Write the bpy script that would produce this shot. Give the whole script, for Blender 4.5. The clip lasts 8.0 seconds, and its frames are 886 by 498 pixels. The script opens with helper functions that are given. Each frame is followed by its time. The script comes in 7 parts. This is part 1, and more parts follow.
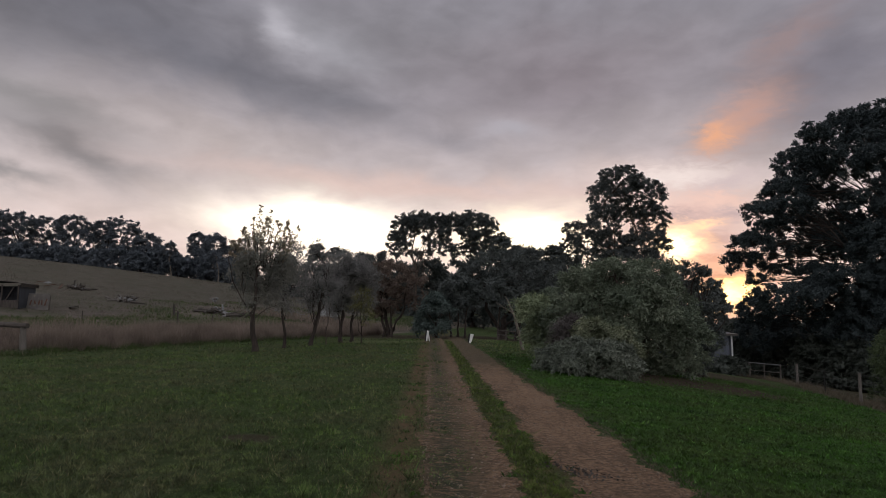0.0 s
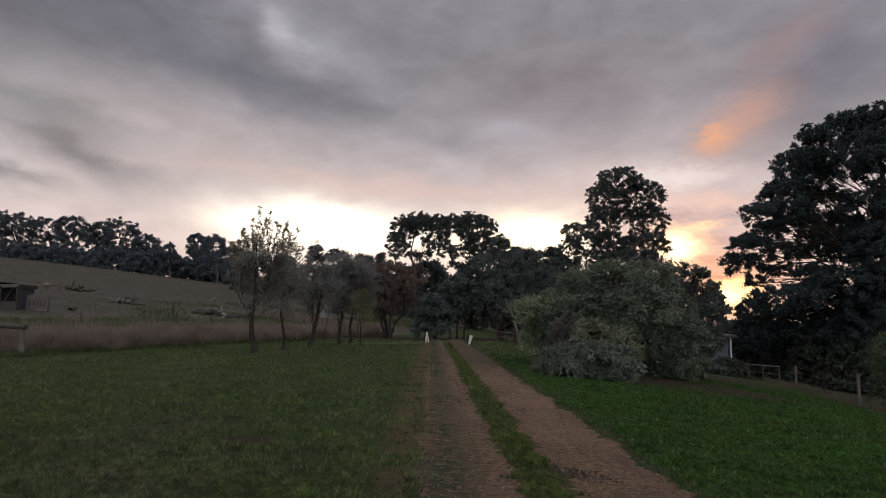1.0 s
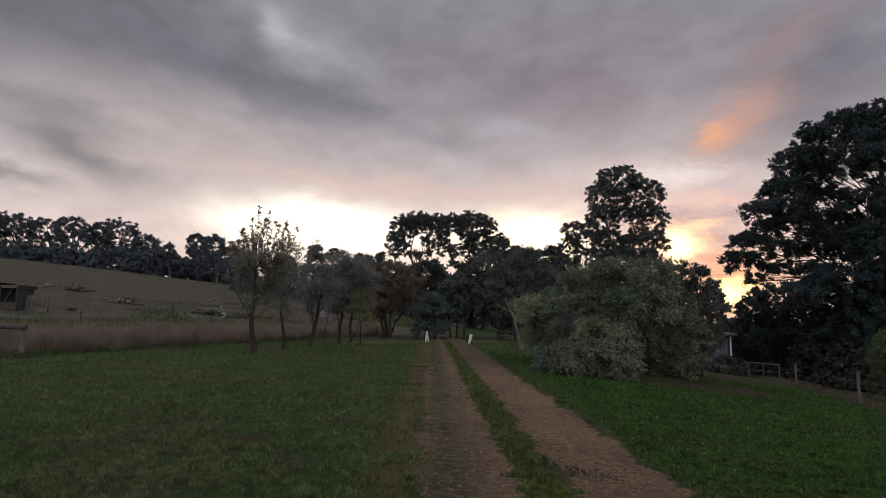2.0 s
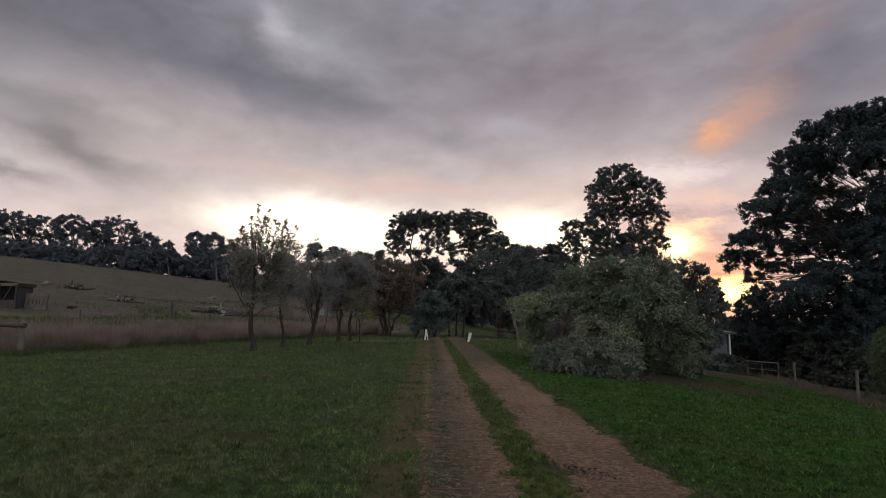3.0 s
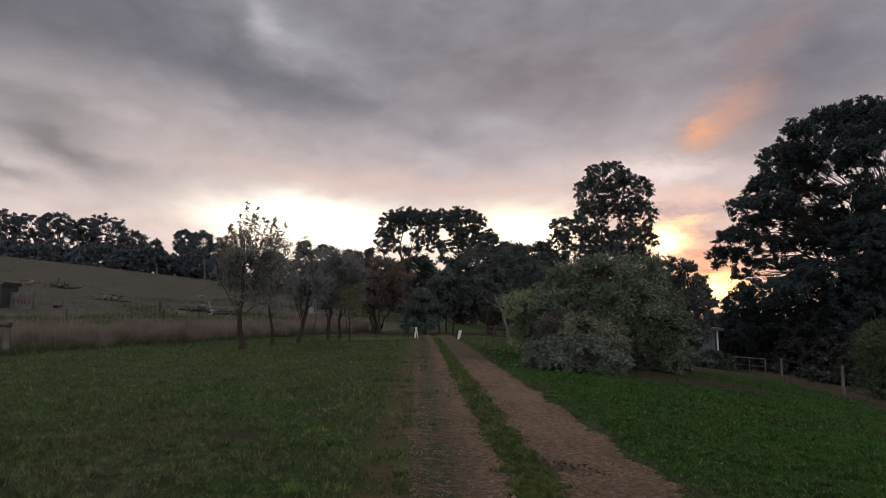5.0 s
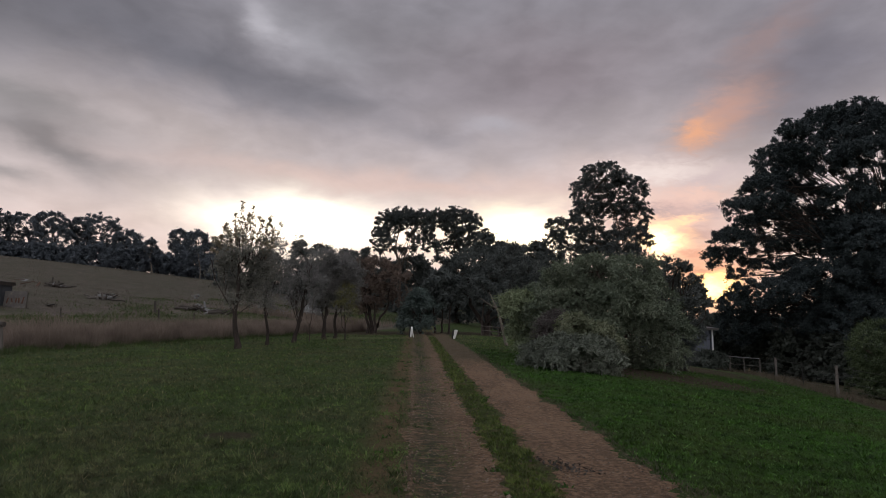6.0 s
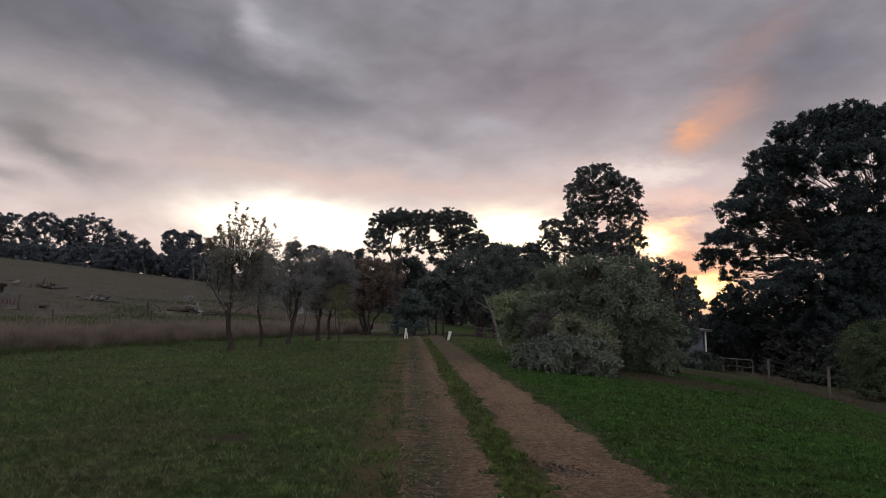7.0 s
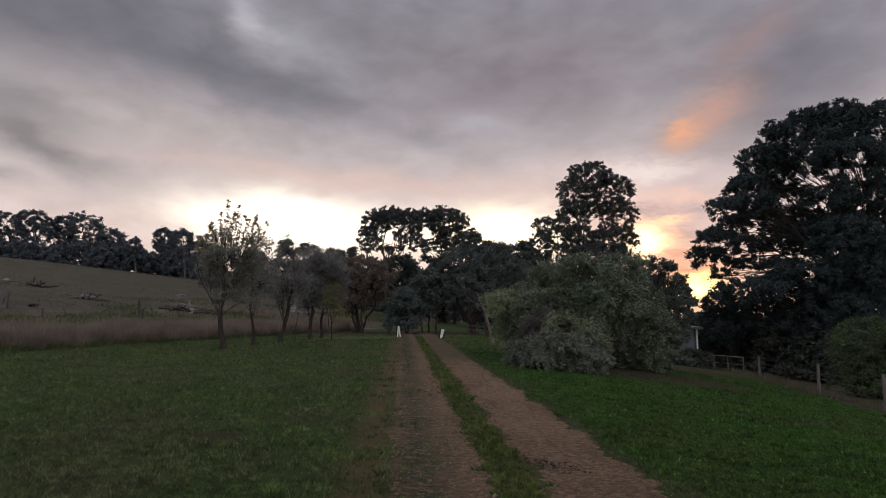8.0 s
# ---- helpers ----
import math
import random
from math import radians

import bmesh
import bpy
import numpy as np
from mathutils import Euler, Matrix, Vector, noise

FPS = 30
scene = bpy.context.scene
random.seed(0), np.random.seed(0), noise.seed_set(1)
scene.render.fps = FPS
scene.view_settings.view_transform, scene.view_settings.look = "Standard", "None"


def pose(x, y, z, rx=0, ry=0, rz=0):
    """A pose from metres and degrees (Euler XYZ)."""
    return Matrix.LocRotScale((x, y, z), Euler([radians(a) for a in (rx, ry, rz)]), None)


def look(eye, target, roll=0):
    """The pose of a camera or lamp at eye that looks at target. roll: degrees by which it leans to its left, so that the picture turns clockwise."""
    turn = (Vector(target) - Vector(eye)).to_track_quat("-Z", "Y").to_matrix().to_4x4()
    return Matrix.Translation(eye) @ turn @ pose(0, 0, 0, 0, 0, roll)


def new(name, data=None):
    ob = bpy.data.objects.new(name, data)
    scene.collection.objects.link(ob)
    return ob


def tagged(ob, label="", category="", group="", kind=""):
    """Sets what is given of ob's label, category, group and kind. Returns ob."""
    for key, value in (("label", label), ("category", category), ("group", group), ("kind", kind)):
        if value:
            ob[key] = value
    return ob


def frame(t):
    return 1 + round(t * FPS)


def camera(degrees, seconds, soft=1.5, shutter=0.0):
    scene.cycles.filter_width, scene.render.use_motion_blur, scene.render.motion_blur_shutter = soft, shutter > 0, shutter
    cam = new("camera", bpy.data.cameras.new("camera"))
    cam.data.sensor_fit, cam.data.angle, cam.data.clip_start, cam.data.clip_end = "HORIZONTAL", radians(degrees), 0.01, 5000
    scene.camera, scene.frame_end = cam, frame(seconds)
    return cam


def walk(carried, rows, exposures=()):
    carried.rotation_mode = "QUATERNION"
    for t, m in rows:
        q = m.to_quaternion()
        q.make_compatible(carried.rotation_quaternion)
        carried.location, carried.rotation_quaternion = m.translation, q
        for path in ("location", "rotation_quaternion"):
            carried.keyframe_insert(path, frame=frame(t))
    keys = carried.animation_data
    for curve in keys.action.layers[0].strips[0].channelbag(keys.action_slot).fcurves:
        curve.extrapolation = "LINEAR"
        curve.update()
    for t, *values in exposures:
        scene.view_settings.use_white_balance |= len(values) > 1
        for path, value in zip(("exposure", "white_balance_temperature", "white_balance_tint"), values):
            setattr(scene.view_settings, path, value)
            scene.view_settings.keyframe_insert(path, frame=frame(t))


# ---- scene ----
# ---------------------------------------------------------------- camera
LENS = 71.0
cam = camera(LENS, 8.0, soft=0.85)
PATH = [  # seconds, x, y, z, yaw, pitch, roll
    (0, 0.000, 0.000, 1.600, 0.000, 7.000, 0.000),
    (0.5, 0.000, -0.009, 1.601, -0.087, 7.064, -0.097),
    (1, 0.002, -0.006, 1.604, -0.082, 7.124, -0.037),
    (1.5, 0.002, -0.009, 1.602, -0.082, 7.117, 0.159),
    (3, 0.007, 0.000, 1.601, -0.146, 6.896, 0.111),
    (3.5, 0.006, 0.013, 1.602, -0.404, 6.909, 0.180),
    (4, 0.010, 0.005, 1.598, -0.487, 6.976, 0.285),
    (4.5, 0.010, -0.001, 1.603, -0.804, 6.768, 0.354),
    (6, 0.014, 0.011, 1.598, -1.449, 6.633, 0.305),
    (6.5, 0.019, 0.003, 1.599, -1.761, 6.724, 0.286),
    (7, 0.016, 0.013, 1.602, -1.981, 6.765, 0.289),
    (7.5, 0.015, 0.003, 1.600, -2.403, 6.737, 0.469),
    (8, 0.021, 0.008, 1.599, -2.641, 6.575, 0.385),
]
walk(cam, [(t, pose(x, y, z, 90 + pitch, roll, yaw)) for t, x, y, z, yaw, pitch, roll in PATH], exposures=[(0, 0.0), (8, 0.0)])


# ---------------------------------------------------------------- node helper
class Nodes:
    """Short way to write node trees."""

    def __init__(self, tree):
        self.tree = tree
        tree.nodes.clear()

    def node(self, kind, inputs=()):
        n = self.tree.nodes.new(kind)
        self.fill(n, inputs)
        return n

    def fill(self, n, inputs):
        for k, v in (inputs.items() if isinstance(inputs, dict) else enumerate(inputs)):
            if v is None:
                continue
            if isinstance(v, bpy.types.NodeSocket):
                self.tree.links.new(v, n.inputs[k])
            else:
                n.inputs[k].default_value = v

    def m(self, op, *args):
        n = self.tree.nodes.new("ShaderNodeMath")
        n.operation = op
        self.fill(n, args)
        return n.outputs[0]

    def rgb(self, colour):
        n = self.node("ShaderNodeRGB")
        n.outputs[0].default_value = (*colour, 1)
        return n.outputs[0]

    def mix(self, fac, a, b, blend="MIX"):
        n = self.tree.nodes.new("ShaderNodeMix")
        n.data_type, n.blend_type = "RGBA", blend
        for sock, v in ((n.inputs[0], fac), (n.inputs[6], a), (n.inputs[7], b)):
            if isinstance(v, bpy.types.NodeSocket):
                self.tree.links.new(v, sock)
            else:
                sock.default_value = v if isinstance(v, (int, float)) else (*v, 1)
        return n.outputs[2]

    def noise(self, vec, scale, detail=4.0, rough=0.55, distort=0.0):
        return self.node("ShaderNodeTexNoise", {"Vector": vec, "Scale": scale, "Detail": detail, "Roughness": rough, "Distortion": distort}).outputs[0]

    def span(self, v, lo, hi, a=0.0, b=1.0):
        n = self.tree.nodes.new("ShaderNodeMapRange")
        n.interpolation_type = "SMOOTHSTEP"
        self.fill(n, {0: v, 1: lo, 2: hi, 3: a, 4: b})
        return n.outputs[0]

    def scaled(self, vec, s, r=(0, 0, 0)):
        return self.node("ShaderNodeMapping", {"Vector": vec, "Scale": s, "Rotation": r}).outputs[0]


# ---------------------------------------------------------------- sky and light
SUN_AZ, SUN_EL = 24.8, 2.6  # degrees right of straight ahead, and above the horizon

# soft patches of cloud and glow: azimuth, elevation, half sizes, lean (degrees), colour, amount
CLOUDS = [
    (-20, 15.2, 14, 3.6, -12, (0.54, 0.465, 0.455), 0.80),
    (-33, 26.0, 18, 4.2, -8, (0.165, 0.160, 0.185), 0.92),
    (-37, 23.0, 8, 3.0, -10, (0.150, 0.145, 0.165), 0.75),
    (-21, 22.2, 11, 2.3, -15, (0.172, 0.168, 0.196), 0.92),
    (-10, 20.3, 6, 1.6, -12, (0.190, 0.184, 0.212), 0.80),
    (1.0, 17.0, 4.5, 0.9, -10, (0.27, 0.257, 0.29), 0.50),
    (-3, 25.0, 9, 3.4, -10, (0.235, 0.222, 0.245), 0.70),
    (-11.5, 25.0, 4.6, 2.0, -20, (0.36, 0.35, 0.385), 0.75),
    (-15.2, 25.4, 1.9, 1.3, -40, (0.55, 0.53, 0.58), 0.80),
    (-34.5, 17.6, 6.5, 1.5, -16, (0.24, 0.23, 0.235), 0.70),
    (-32.0, 14.2, 6.5, 1.4, -20, (0.195, 0.188, 0.198), 0.80),
    (-37.5, 11.6, 4.5, 0.8, -8, (0.23, 0.222, 0.23), 0.75),
    (12, 22, 11, 4.5, 0, (0.228, 0.190, 0.215), 0.70),
    (33, 19.5, 8, 6, 20, (0.165, 0.160, 0.200), 0.80),
]
GLOWS = [
    (-4, 12.6, 17, 1.0, -4, (0.80, 0.58, 0.52), 0.70),
    (-10.8, 8.6, 7.2, 2.2, -3, (2.7, 2.4, 1.95), 1.0),
    (8, 8.0, 6.0, 2.0, 0, (2.3, 1.95, 1.4), 1.0),
    (6.0, 17.6, 2.6, 0.8, -10, (0.46, 0.44, 0.49), 0.70),
    (15, 12.0, 7.0, 2.0, 0, (0.80, 0.60, 0.56), 0.60),
]
# broken cloud and colour round the setting sun
SUNSET = [
    (21.5, 8.8, 5.5, 3.4, 0, (0.80, 0.52, 0.475), 0.85),
    (27.0, 17.4, 3.0, 1.8, 30, (0.58, 0.345, 0.29), 0.85),
    (24.3, 15.8, 1.6, 1.1, 20, (0.92, 0.45, 0.26), 0.85),
    (30.2, 22.6, 3.6, 1.2, 25, (0.36, 0.25, 0.245), 0.60),
    (21.0, 12.7, 5.5, 1.0, -5, (0.95, 0.82, 0.78), 0.90),
    (25.0, 12.0, 3.0, 0.7, 12, (0.62, 0.50, 0.52), 0.70),
    (18.5, 10.6, 3.0, 0.8, 4, (0.95, 0.74, 0.66), 0.75),
    (24.0, 10.6, 2.6, 0.6, -8, (0.98, 0.66, 0.56), 0.70),
    (21.2, 9.5, 1.9, 0.40, -8, (0.44, 0.36, 0.41), 0.80),
    (25.3, 9.2, 1.8, 0.45, 6, (0.52, 0.40, 0.43), 0.70),
    (22.9, 8.5, 1.1, 0.40, 4, (1.5, 0.95, 0.55), 0.80),
    (24.0, 7.3, 2.2, 0.50, -4, (0.58, 0.38, 0.38), 0.80),
    (21.3, 6.7, 2.3, 1.7, -28, (1.5, 0.86, 0.42), 0.85),
    (20.9, 6.7, 1.35, 1.1, -28, (3.2, 2.4, 1.35), 1.0),
    (23.8, 5.5, 2.4, 0.5, 4, (0.80, 0.40, 0.32), 0.80),
    (SUN_AZ, 3.2, 3.4, 2.0, 10, (1.1, 0.48, 0.24), 0.85),
    (SUN_AZ, SUN_EL, 1.5, 0.95, 10, (3.8, 2.5, 0.95), 1.0),
    (SUN_AZ, 4.3, 2.0, 0.30, 5, (0.70, 0.34, 0.25), 0.75),
    (-13.5, 6.9, 2.4, 0.35, 0, (0.75, 0.52, 0.45), 0.50),
    (-3.5, 6.6, 2.2, 0.35, 0, (0.85, 0.58, 0.42), 0.45),
]
world = bpy.data.worlds.new("dusk_sky")
scene.world = world
world.use_nodes = True
g = Nodes(world.node_tree)
coord = g.node("ShaderNodeTexCoord").outputs["Generated"]
xyz = g.node("ShaderNodeSeparateXYZ", [coord]).outputs
az = g.m("MULTIPLY", g.m("ARCTAN2", xyz[0], xyz[1]), 57.2958)
el = g.m("MULTIPLY", g.m("ARCSINE", xyz[2]), 57.2958)
flat = g.node("ShaderNodeCombineXYZ", [az, g.m("MULTIPLY", el, 2.0), 0.0]).outputs[0]
slant = g.scaled(flat, (1, 1, 1), (0, 0, 0.22))
soft_a = g.noise(g.scaled(slant, (0.10, 0.12, 1)), 1.0, 5, 0.55)
soft_b = g.noise(g.scaled(slant, (0.10, 0.12, 1)), 1.3, 5, 0.55, 0.4)
fine = g.noise(g.scaled(slant, (0.20, 0.19, 1)), 1.0, 5, 0.48, 0.3)
az_w = g.m("ADD", az, g.m("MULTIPLY", g.m("SUBTRACT", soft_a, 0.5), 8.0))
el_w = g.m("ADD", g.m("ADD", el, g.m("MULTIPLY", g.m("SUBTRACT", soft_b, 0.5), 3.0)), g.m("MULTIPLY", g.m("SUBTRACT", fine, 0.5), 1.8))
ramp = g.node("ShaderNodeValToRGB", [g.m("DIVIDE", el_w, 75.0)])
# last two stops lie above the view, brightened to lift the foliage
stops = [(0.0, (0.80, 0.56, 0.47)), (0.09, (0.84, 0.66, 0.60)), (0.15, (0.70, 0.585, 0.565)), (0.20, (0.54, 0.475, 0.49)), (0.27, (0.40, 0.365, 0.40)),
         (0.36, (0.285, 0.272, 0.308)), (0.42, (0.30, 0.29, 0.33)), (0.62, (0.55, 0.55, 0.60)), (1.0, (0.72, 0.72, 0.78))]
while len(ramp.color_ramp.elements) < len(stops):
    ramp.color_ramp.elements.new(0.5)
for e, (p, c) in zip(ramp.color_ramp.elements, stops):
    e.position, e.color = p, (*c, 1)
# sky away from the sunset, mostly out of view: grey, brightened as fill light
away = g.span(g.m("COSINE", g.m("RADIANS", g.m("SUBTRACT", az, 8.0))), 0.2, 0.85)
rest = g.mix(g.span(el, 5.0, 50.0), (0.92, 0.88, 0.92), (0.70, 0.70, 0.76))
sky = g.mix(away, rest, ramp.outputs[0])


# small-scale raggedness of the low clouds
rag_a, rag_b = g.noise(g.scaled(slant, (0.45, 0.55, 1)), 1.0, 6, 0.6, 0.5), g.noise(g.scaled(slant, (0.45, 0.55, 1)), 1.37, 6, 0.6, 0.5)
az_r = g.m("ADD", az, g.m("MULTIPLY", g.m("SUBTRACT", rag_a, 0.5), 3.6))
el_r = g.m("ADD", el, g.m("MULTIPLY", g.m("SUBTRACT", rag_b, 0.5), 2.0))


def patch(colour, spot, at):
    a0, e0, sa, se, lean, tone, amount = spot
    da, de = g.m("SUBTRACT", at[0], a0), g.m("SUBTRACT", at[1], e0)
    c, s = math.cos(radians(lean)), math.sin(radians(lean))
    p = g.m("ADD", g.m("MULTIPLY", da, c / sa), g.m("MULTIPLY", de, s / sa))
    q = g.m("ADD", g.m("MULTIPLY", da, -s / se), g.m("MULTIPLY", de, c / se))
    r = g.m("ADD", g.m("MULTIPLY", p, p), g.m("MULTIPLY", q, q))
    return g.mix(g.m("MULTIPLY", g.m("EXPONENT", g.m("MULTIPLY", r, -0.9)), amount), colour, tone)


for spot in CLOUDS:
    sky = patch(sky, spot, (az_w, el_w))
sky = g.mix(1.0, sky, g.node("ShaderNodeCombineColor", [g.span(fine, 0.25, 0.75, 0.90, 1.12)] * 3).outputs[0], "MULTIPLY")
for spot in GLOWS:
    sky = patch(sky, spot, (az_w, el_w))
for spot in SUNSET:
    sky = patch(sky, spot, (az_r, el_r))
sky = g.mix(1.0, sky, g.node("ShaderNodeCombineColor", [g.span(rag_a, 0.25, 0.75, 0.98, 1.025)] * 3).outputs[0], "MULTIPLY")
atmosphere = g.node("ShaderNodeTexSky")
atmosphere.sky_type, atmosphere.sun_disc = "NISHITA", False
atmosphere.sun_elevation, atmosphere.sun_rotation = radians(SUN_EL), radians(SUN_AZ)
clear = atmosphere.outputs[0]
cloudy = g.node("ShaderNodeBackground", [sky, 1.0]).outputs[0]
above = g.node("ShaderNodeBackground", [clear, 0.05]).outputs[0]
g.node("ShaderNodeOutputWorld", [g.node("ShaderNodeMixShader", [0.06, cloudy, above]).outputs[0]])

sun = new("sun", bpy.data.lights.new("sun", "SUN"))
sun.data.energy, sun.data.angle, sun.data.color = 0.25, radians(4), (1.0, 0.62, 0.32)
away_from = Vector((math.sin(radians(SUN_AZ)) * math.cos(radians(SUN_EL)), math.cos(radians(SUN_AZ)) * math.cos(radians(SUN_EL)), math.sin(radians(SUN_EL))))
sun.matrix_world = look(away_from * 100, (0, 0, 0))


# ---------------------------------------------------------------- materials
def material(name):
    mat = bpy.data.materials.new(name)
    mat.use_nodes = True
    return mat, Nodes(mat.node_tree)


def finish(n, colour, rough=0.9, bump=None, strength=0.4, distance=0.02, spec=0.25, translucent=0.0, metal=0.0):
    args = {"Base Color": colour, "Roughness": rough, "Specular IOR Level": spec, "Metallic": metal}
    if bump is not None:
        args["Normal"] = n.node("ShaderNodeBump", {"Height": bump, "Strength": strength, "Distance": distance}).outputs[0]
    shader = n.node("ShaderNodeBsdfPrincipled", args).outputs[0]
    if translucent:
        back = n.node("ShaderNodeBsdfTranslucent", {"Color": colour}).outputs[0]
        shader = n.node("ShaderNodeMixShader", [translucent, shader, back]).outputs[0]
    n.node("ShaderNodeOutputMaterial", [shader])


def leaf_material(name, dark, light, tip=None, translucent=0.25, rough=0.55, stain=None, tuft=0.0):
    mat, n = material(name)
    island = n.node("ShaderNodeNewGeometry").outputs["Random Per Island"]
    where = n.node("ShaderNodeTexCoord").outputs["Object"]
    clump = n.span(n.noise(where, 0.9, 3), 0.3, 0.7)
    c = n.mix(n.m("ADD", n.m("MULTIPLY", island, 0.4), n.m("MULTIPLY", clump, 0.6)), dark, light)
    if stain:  # larger patches of another tone
        c = n.mix(n.m("MULTIPLY", n.span(n.noise(where, 0.38, 6, 0.65), 0.43, 0.62), 0.75), c, stain)
    if tip:
        c = n.mix(n.span(island, 0.9, 0.96), c, tip)
    if tuft:  # tufts of deeper and lighter growth
        c = n.mix(1.0, c, n.node("ShaderNodeCombineColor", [n.span(n.noise(where, tuft, 3, 0.6), 0.36, 0.66, 0.52, 1.75)] * 3).outputs[0], "MULTIPLY")
    finish(n, c, rough, spec=0.28, translucent=translucent)
    return mat


def bark_material(name, dark, light, scale=(9, 9, 2)):
    mat, n = material(name)
    where = n.node("ShaderNodeTexCoord").outputs["Object"]
    grain = n.noise(n.scaled(where, scale), 1.6, 6, 0.65)
    blot = n.noise(where, 1.3, 3)
    c = n.mix(n.m("MULTIPLY", n.span(grain, 0.3, 0.7), n.span(blot, 0.25, 0.75, 0.5, 1.0)), dark, light)
    finish(n, c, 0.95, grain, 0.7, 0.03)
    return mat


def plain_material(name, a, b, scale=3.0, rough=0.8, metal=0.0, stretch=(1, 1, 1), spots=None, bump=0.3):
    mat, n = material(name)
    where = n.scaled(n.node("ShaderNodeTexCoord").outputs["Object"], stretch)
    big, small = n.noise(where, scale, 4), n.noise(where, scale * 9, 5)
    c = n.mix(n.m("MULTIPLY", n.m("ADD", n.span(big, 0.3, 0.7), n.span(small, 0.3, 0.7)), 0.5), a, b)
    if spots:
        c = n.mix(n.span(n.noise(where, scale * 2.2, 6, 0.7), 0.56, 0.66), c, spots)
    finish(n, c, n.span(small, 0.3, 0.7, rough - 0.12, min(1.0, rough + 0.1)), small, bump, 0.01, metal=metal)
    return mat


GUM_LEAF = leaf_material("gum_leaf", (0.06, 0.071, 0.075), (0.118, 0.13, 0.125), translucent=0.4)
# aerial haze over the ridge is put into this pale bluish leaf
HAZED_FAR_LEAF = leaf_material("hazed_distant_leaf", (0.086, 0.101, 0.118), (0.116, 0.134, 0.154), translucent=0.4)
PINE_LEAF = leaf_material("pine_needle", (0.024, 0.034, 0.038), (0.046, 0.060, 0.062), translucent=0.06, rough=0.75)
WATTLE_LEAF = leaf_material("wattle_leaf", (0.068, 0.091, 0.061), (0.180, 0.208, 0.143), translucent=0.18)
GREY_LEAF = leaf_material("grey_green_leaf", (0.06, 0.073, 0.056), (0.19, 0.21, 0.165), translucent=0.12)
LIGHT_LEAF = leaf_material("light_wattle_leaf", (0.12, 0.155, 0.09), (0.245, 0.285, 0.165), translucent=0.2)
OLIVE_LEAF = leaf_material("olive_leaf", (0.09, 0.105, 0.06), (0.215, 0.232, 0.145), translucent=0.15)
BROWN_LEAF = leaf_material("brown_twig_leaf", (0.062, 0.054, 0.052), (0.125, 0.108, 0.102), translucent=0.2)
SHRUB_LEAF = leaf_material("shrub_leaf", (0.031, 0.050, 0.023), (0.086, 0.114, 0.050), translucent=0.15)
# dark foliage, its colour lightened to carry the haze over the woods
HAZED_DARK_LEAF = leaf_material("hazed_dark_leaf", (0.066, 0.078, 0.077), (0.12, 0.133, 0.124), translucent=0.4)
# shade behind the fence is put into this darker shrub leaf
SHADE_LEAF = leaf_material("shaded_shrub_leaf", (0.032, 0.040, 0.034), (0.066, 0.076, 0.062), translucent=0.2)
BLUE_LEAF = leaf_material("blue_green_leaf", (0.058, 0.082, 0.077), (0.115, 0.148, 0.134), translucent=0.35)
# next two are greyed and raised: veiling glare put into the leaf colour
VEILED_AUTUMN_LEAF = leaf_material("veiled_autumn_leaf", (0.155, 0.155, 0.152), (0.26, 0.253, 0.24), translucent=0.55)
VEILED_THIN_LEAF = leaf_material("veiled_sparse_leaf", (0.15, 0.152, 0.135), (0.255, 0.25, 0.215), translucent=0.55)
# treetop copy of the sparse leaf, paled to look lit by the sky
SKYLIT_LEAF = leaf_material("skylit_sparse_leaf", (0.20, 0.165, 0.115), (0.36, 0.31, 0.225), translucent=0.7)
YELLOW_LEAF = leaf_material("yellowing_leaf", (0.12, 0.12, 0.052), (0.21, 0.2, 0.085), translucent=0.45)
# russet lifted towards grey, with the haze mixed into its colour
HAZED_RUSSET_LEAF = leaf_material("hazed_russet_leaf", (0.115, 0.088, 0.076), (0.2, 0.15, 0.12), translucent=0.5)
BARK = bark_material("brown_bark", (0.045, 0.036, 0.030), (0.13, 0.10, 0.080))
DARK_BARK = bark_material("dark_bark", (0.025, 0.020, 0.018), (0.070, 0.055, 0.045))
PALE_BARK = bark_material("pale_bark", (0.10, 0.085, 0.07), (0.25, 0.215, 0.18))
GREY_WOOD = plain_material("weathered_timber", (0.075, 0.066, 0.058), (0.165, 0.150, 0.135), 2.0, 0.9, stretch=(3, 3, 0.6))
OLD_WOOD = plain_material("old_dark_timber", (0.035, 0.030, 0.027), (0.095, 0.082, 0.072), 2.0, 0.9, stretch=(3, 3, 0.8))
WHITE_PAINT = plain_material("white_paint", (0.66, 0.66, 0.63), (0.82, 0.82, 0.80), 3.0, 0.6, spots=(0.42, 0.40, 0.36))
BLACK_PAINT = plain_material("black_post", (0.012, 0.012, 0.013), (0.035, 0.034, 0.033), 3.0, 0.6)
STEEL = plain_material("galvanised_steel", (0.12, 0.12, 0.125), (0.20, 0.20, 0.21), 4.0, 0.6, 0.3, spots=(0.24, 0.17, 0.12))
WIRE = plain_material("fence_wire", (0.05, 0.048, 0.046), (0.11, 0.105, 0.10), 6.0, 0.7, 0.4)
TIN = plain_material("weathered_tin", (0.060, 0.060, 0.066), (0.125, 0.125, 0.135), 1.2, 0.7, 0.1, spots=(0.22, 0.13, 0.09))
PALE_TIN = plain_material("pale_tin", (0.10, 0.10, 0.10), (0.20, 0.20, 0.20), 1.5, 0.75, 0.0, spots=(0.13, 0.09, 0.07))
RUST = plain_material("rust", (0.055, 0.028, 0.020), (0.11, 0.056, 0.038), 3.0, 0.9)
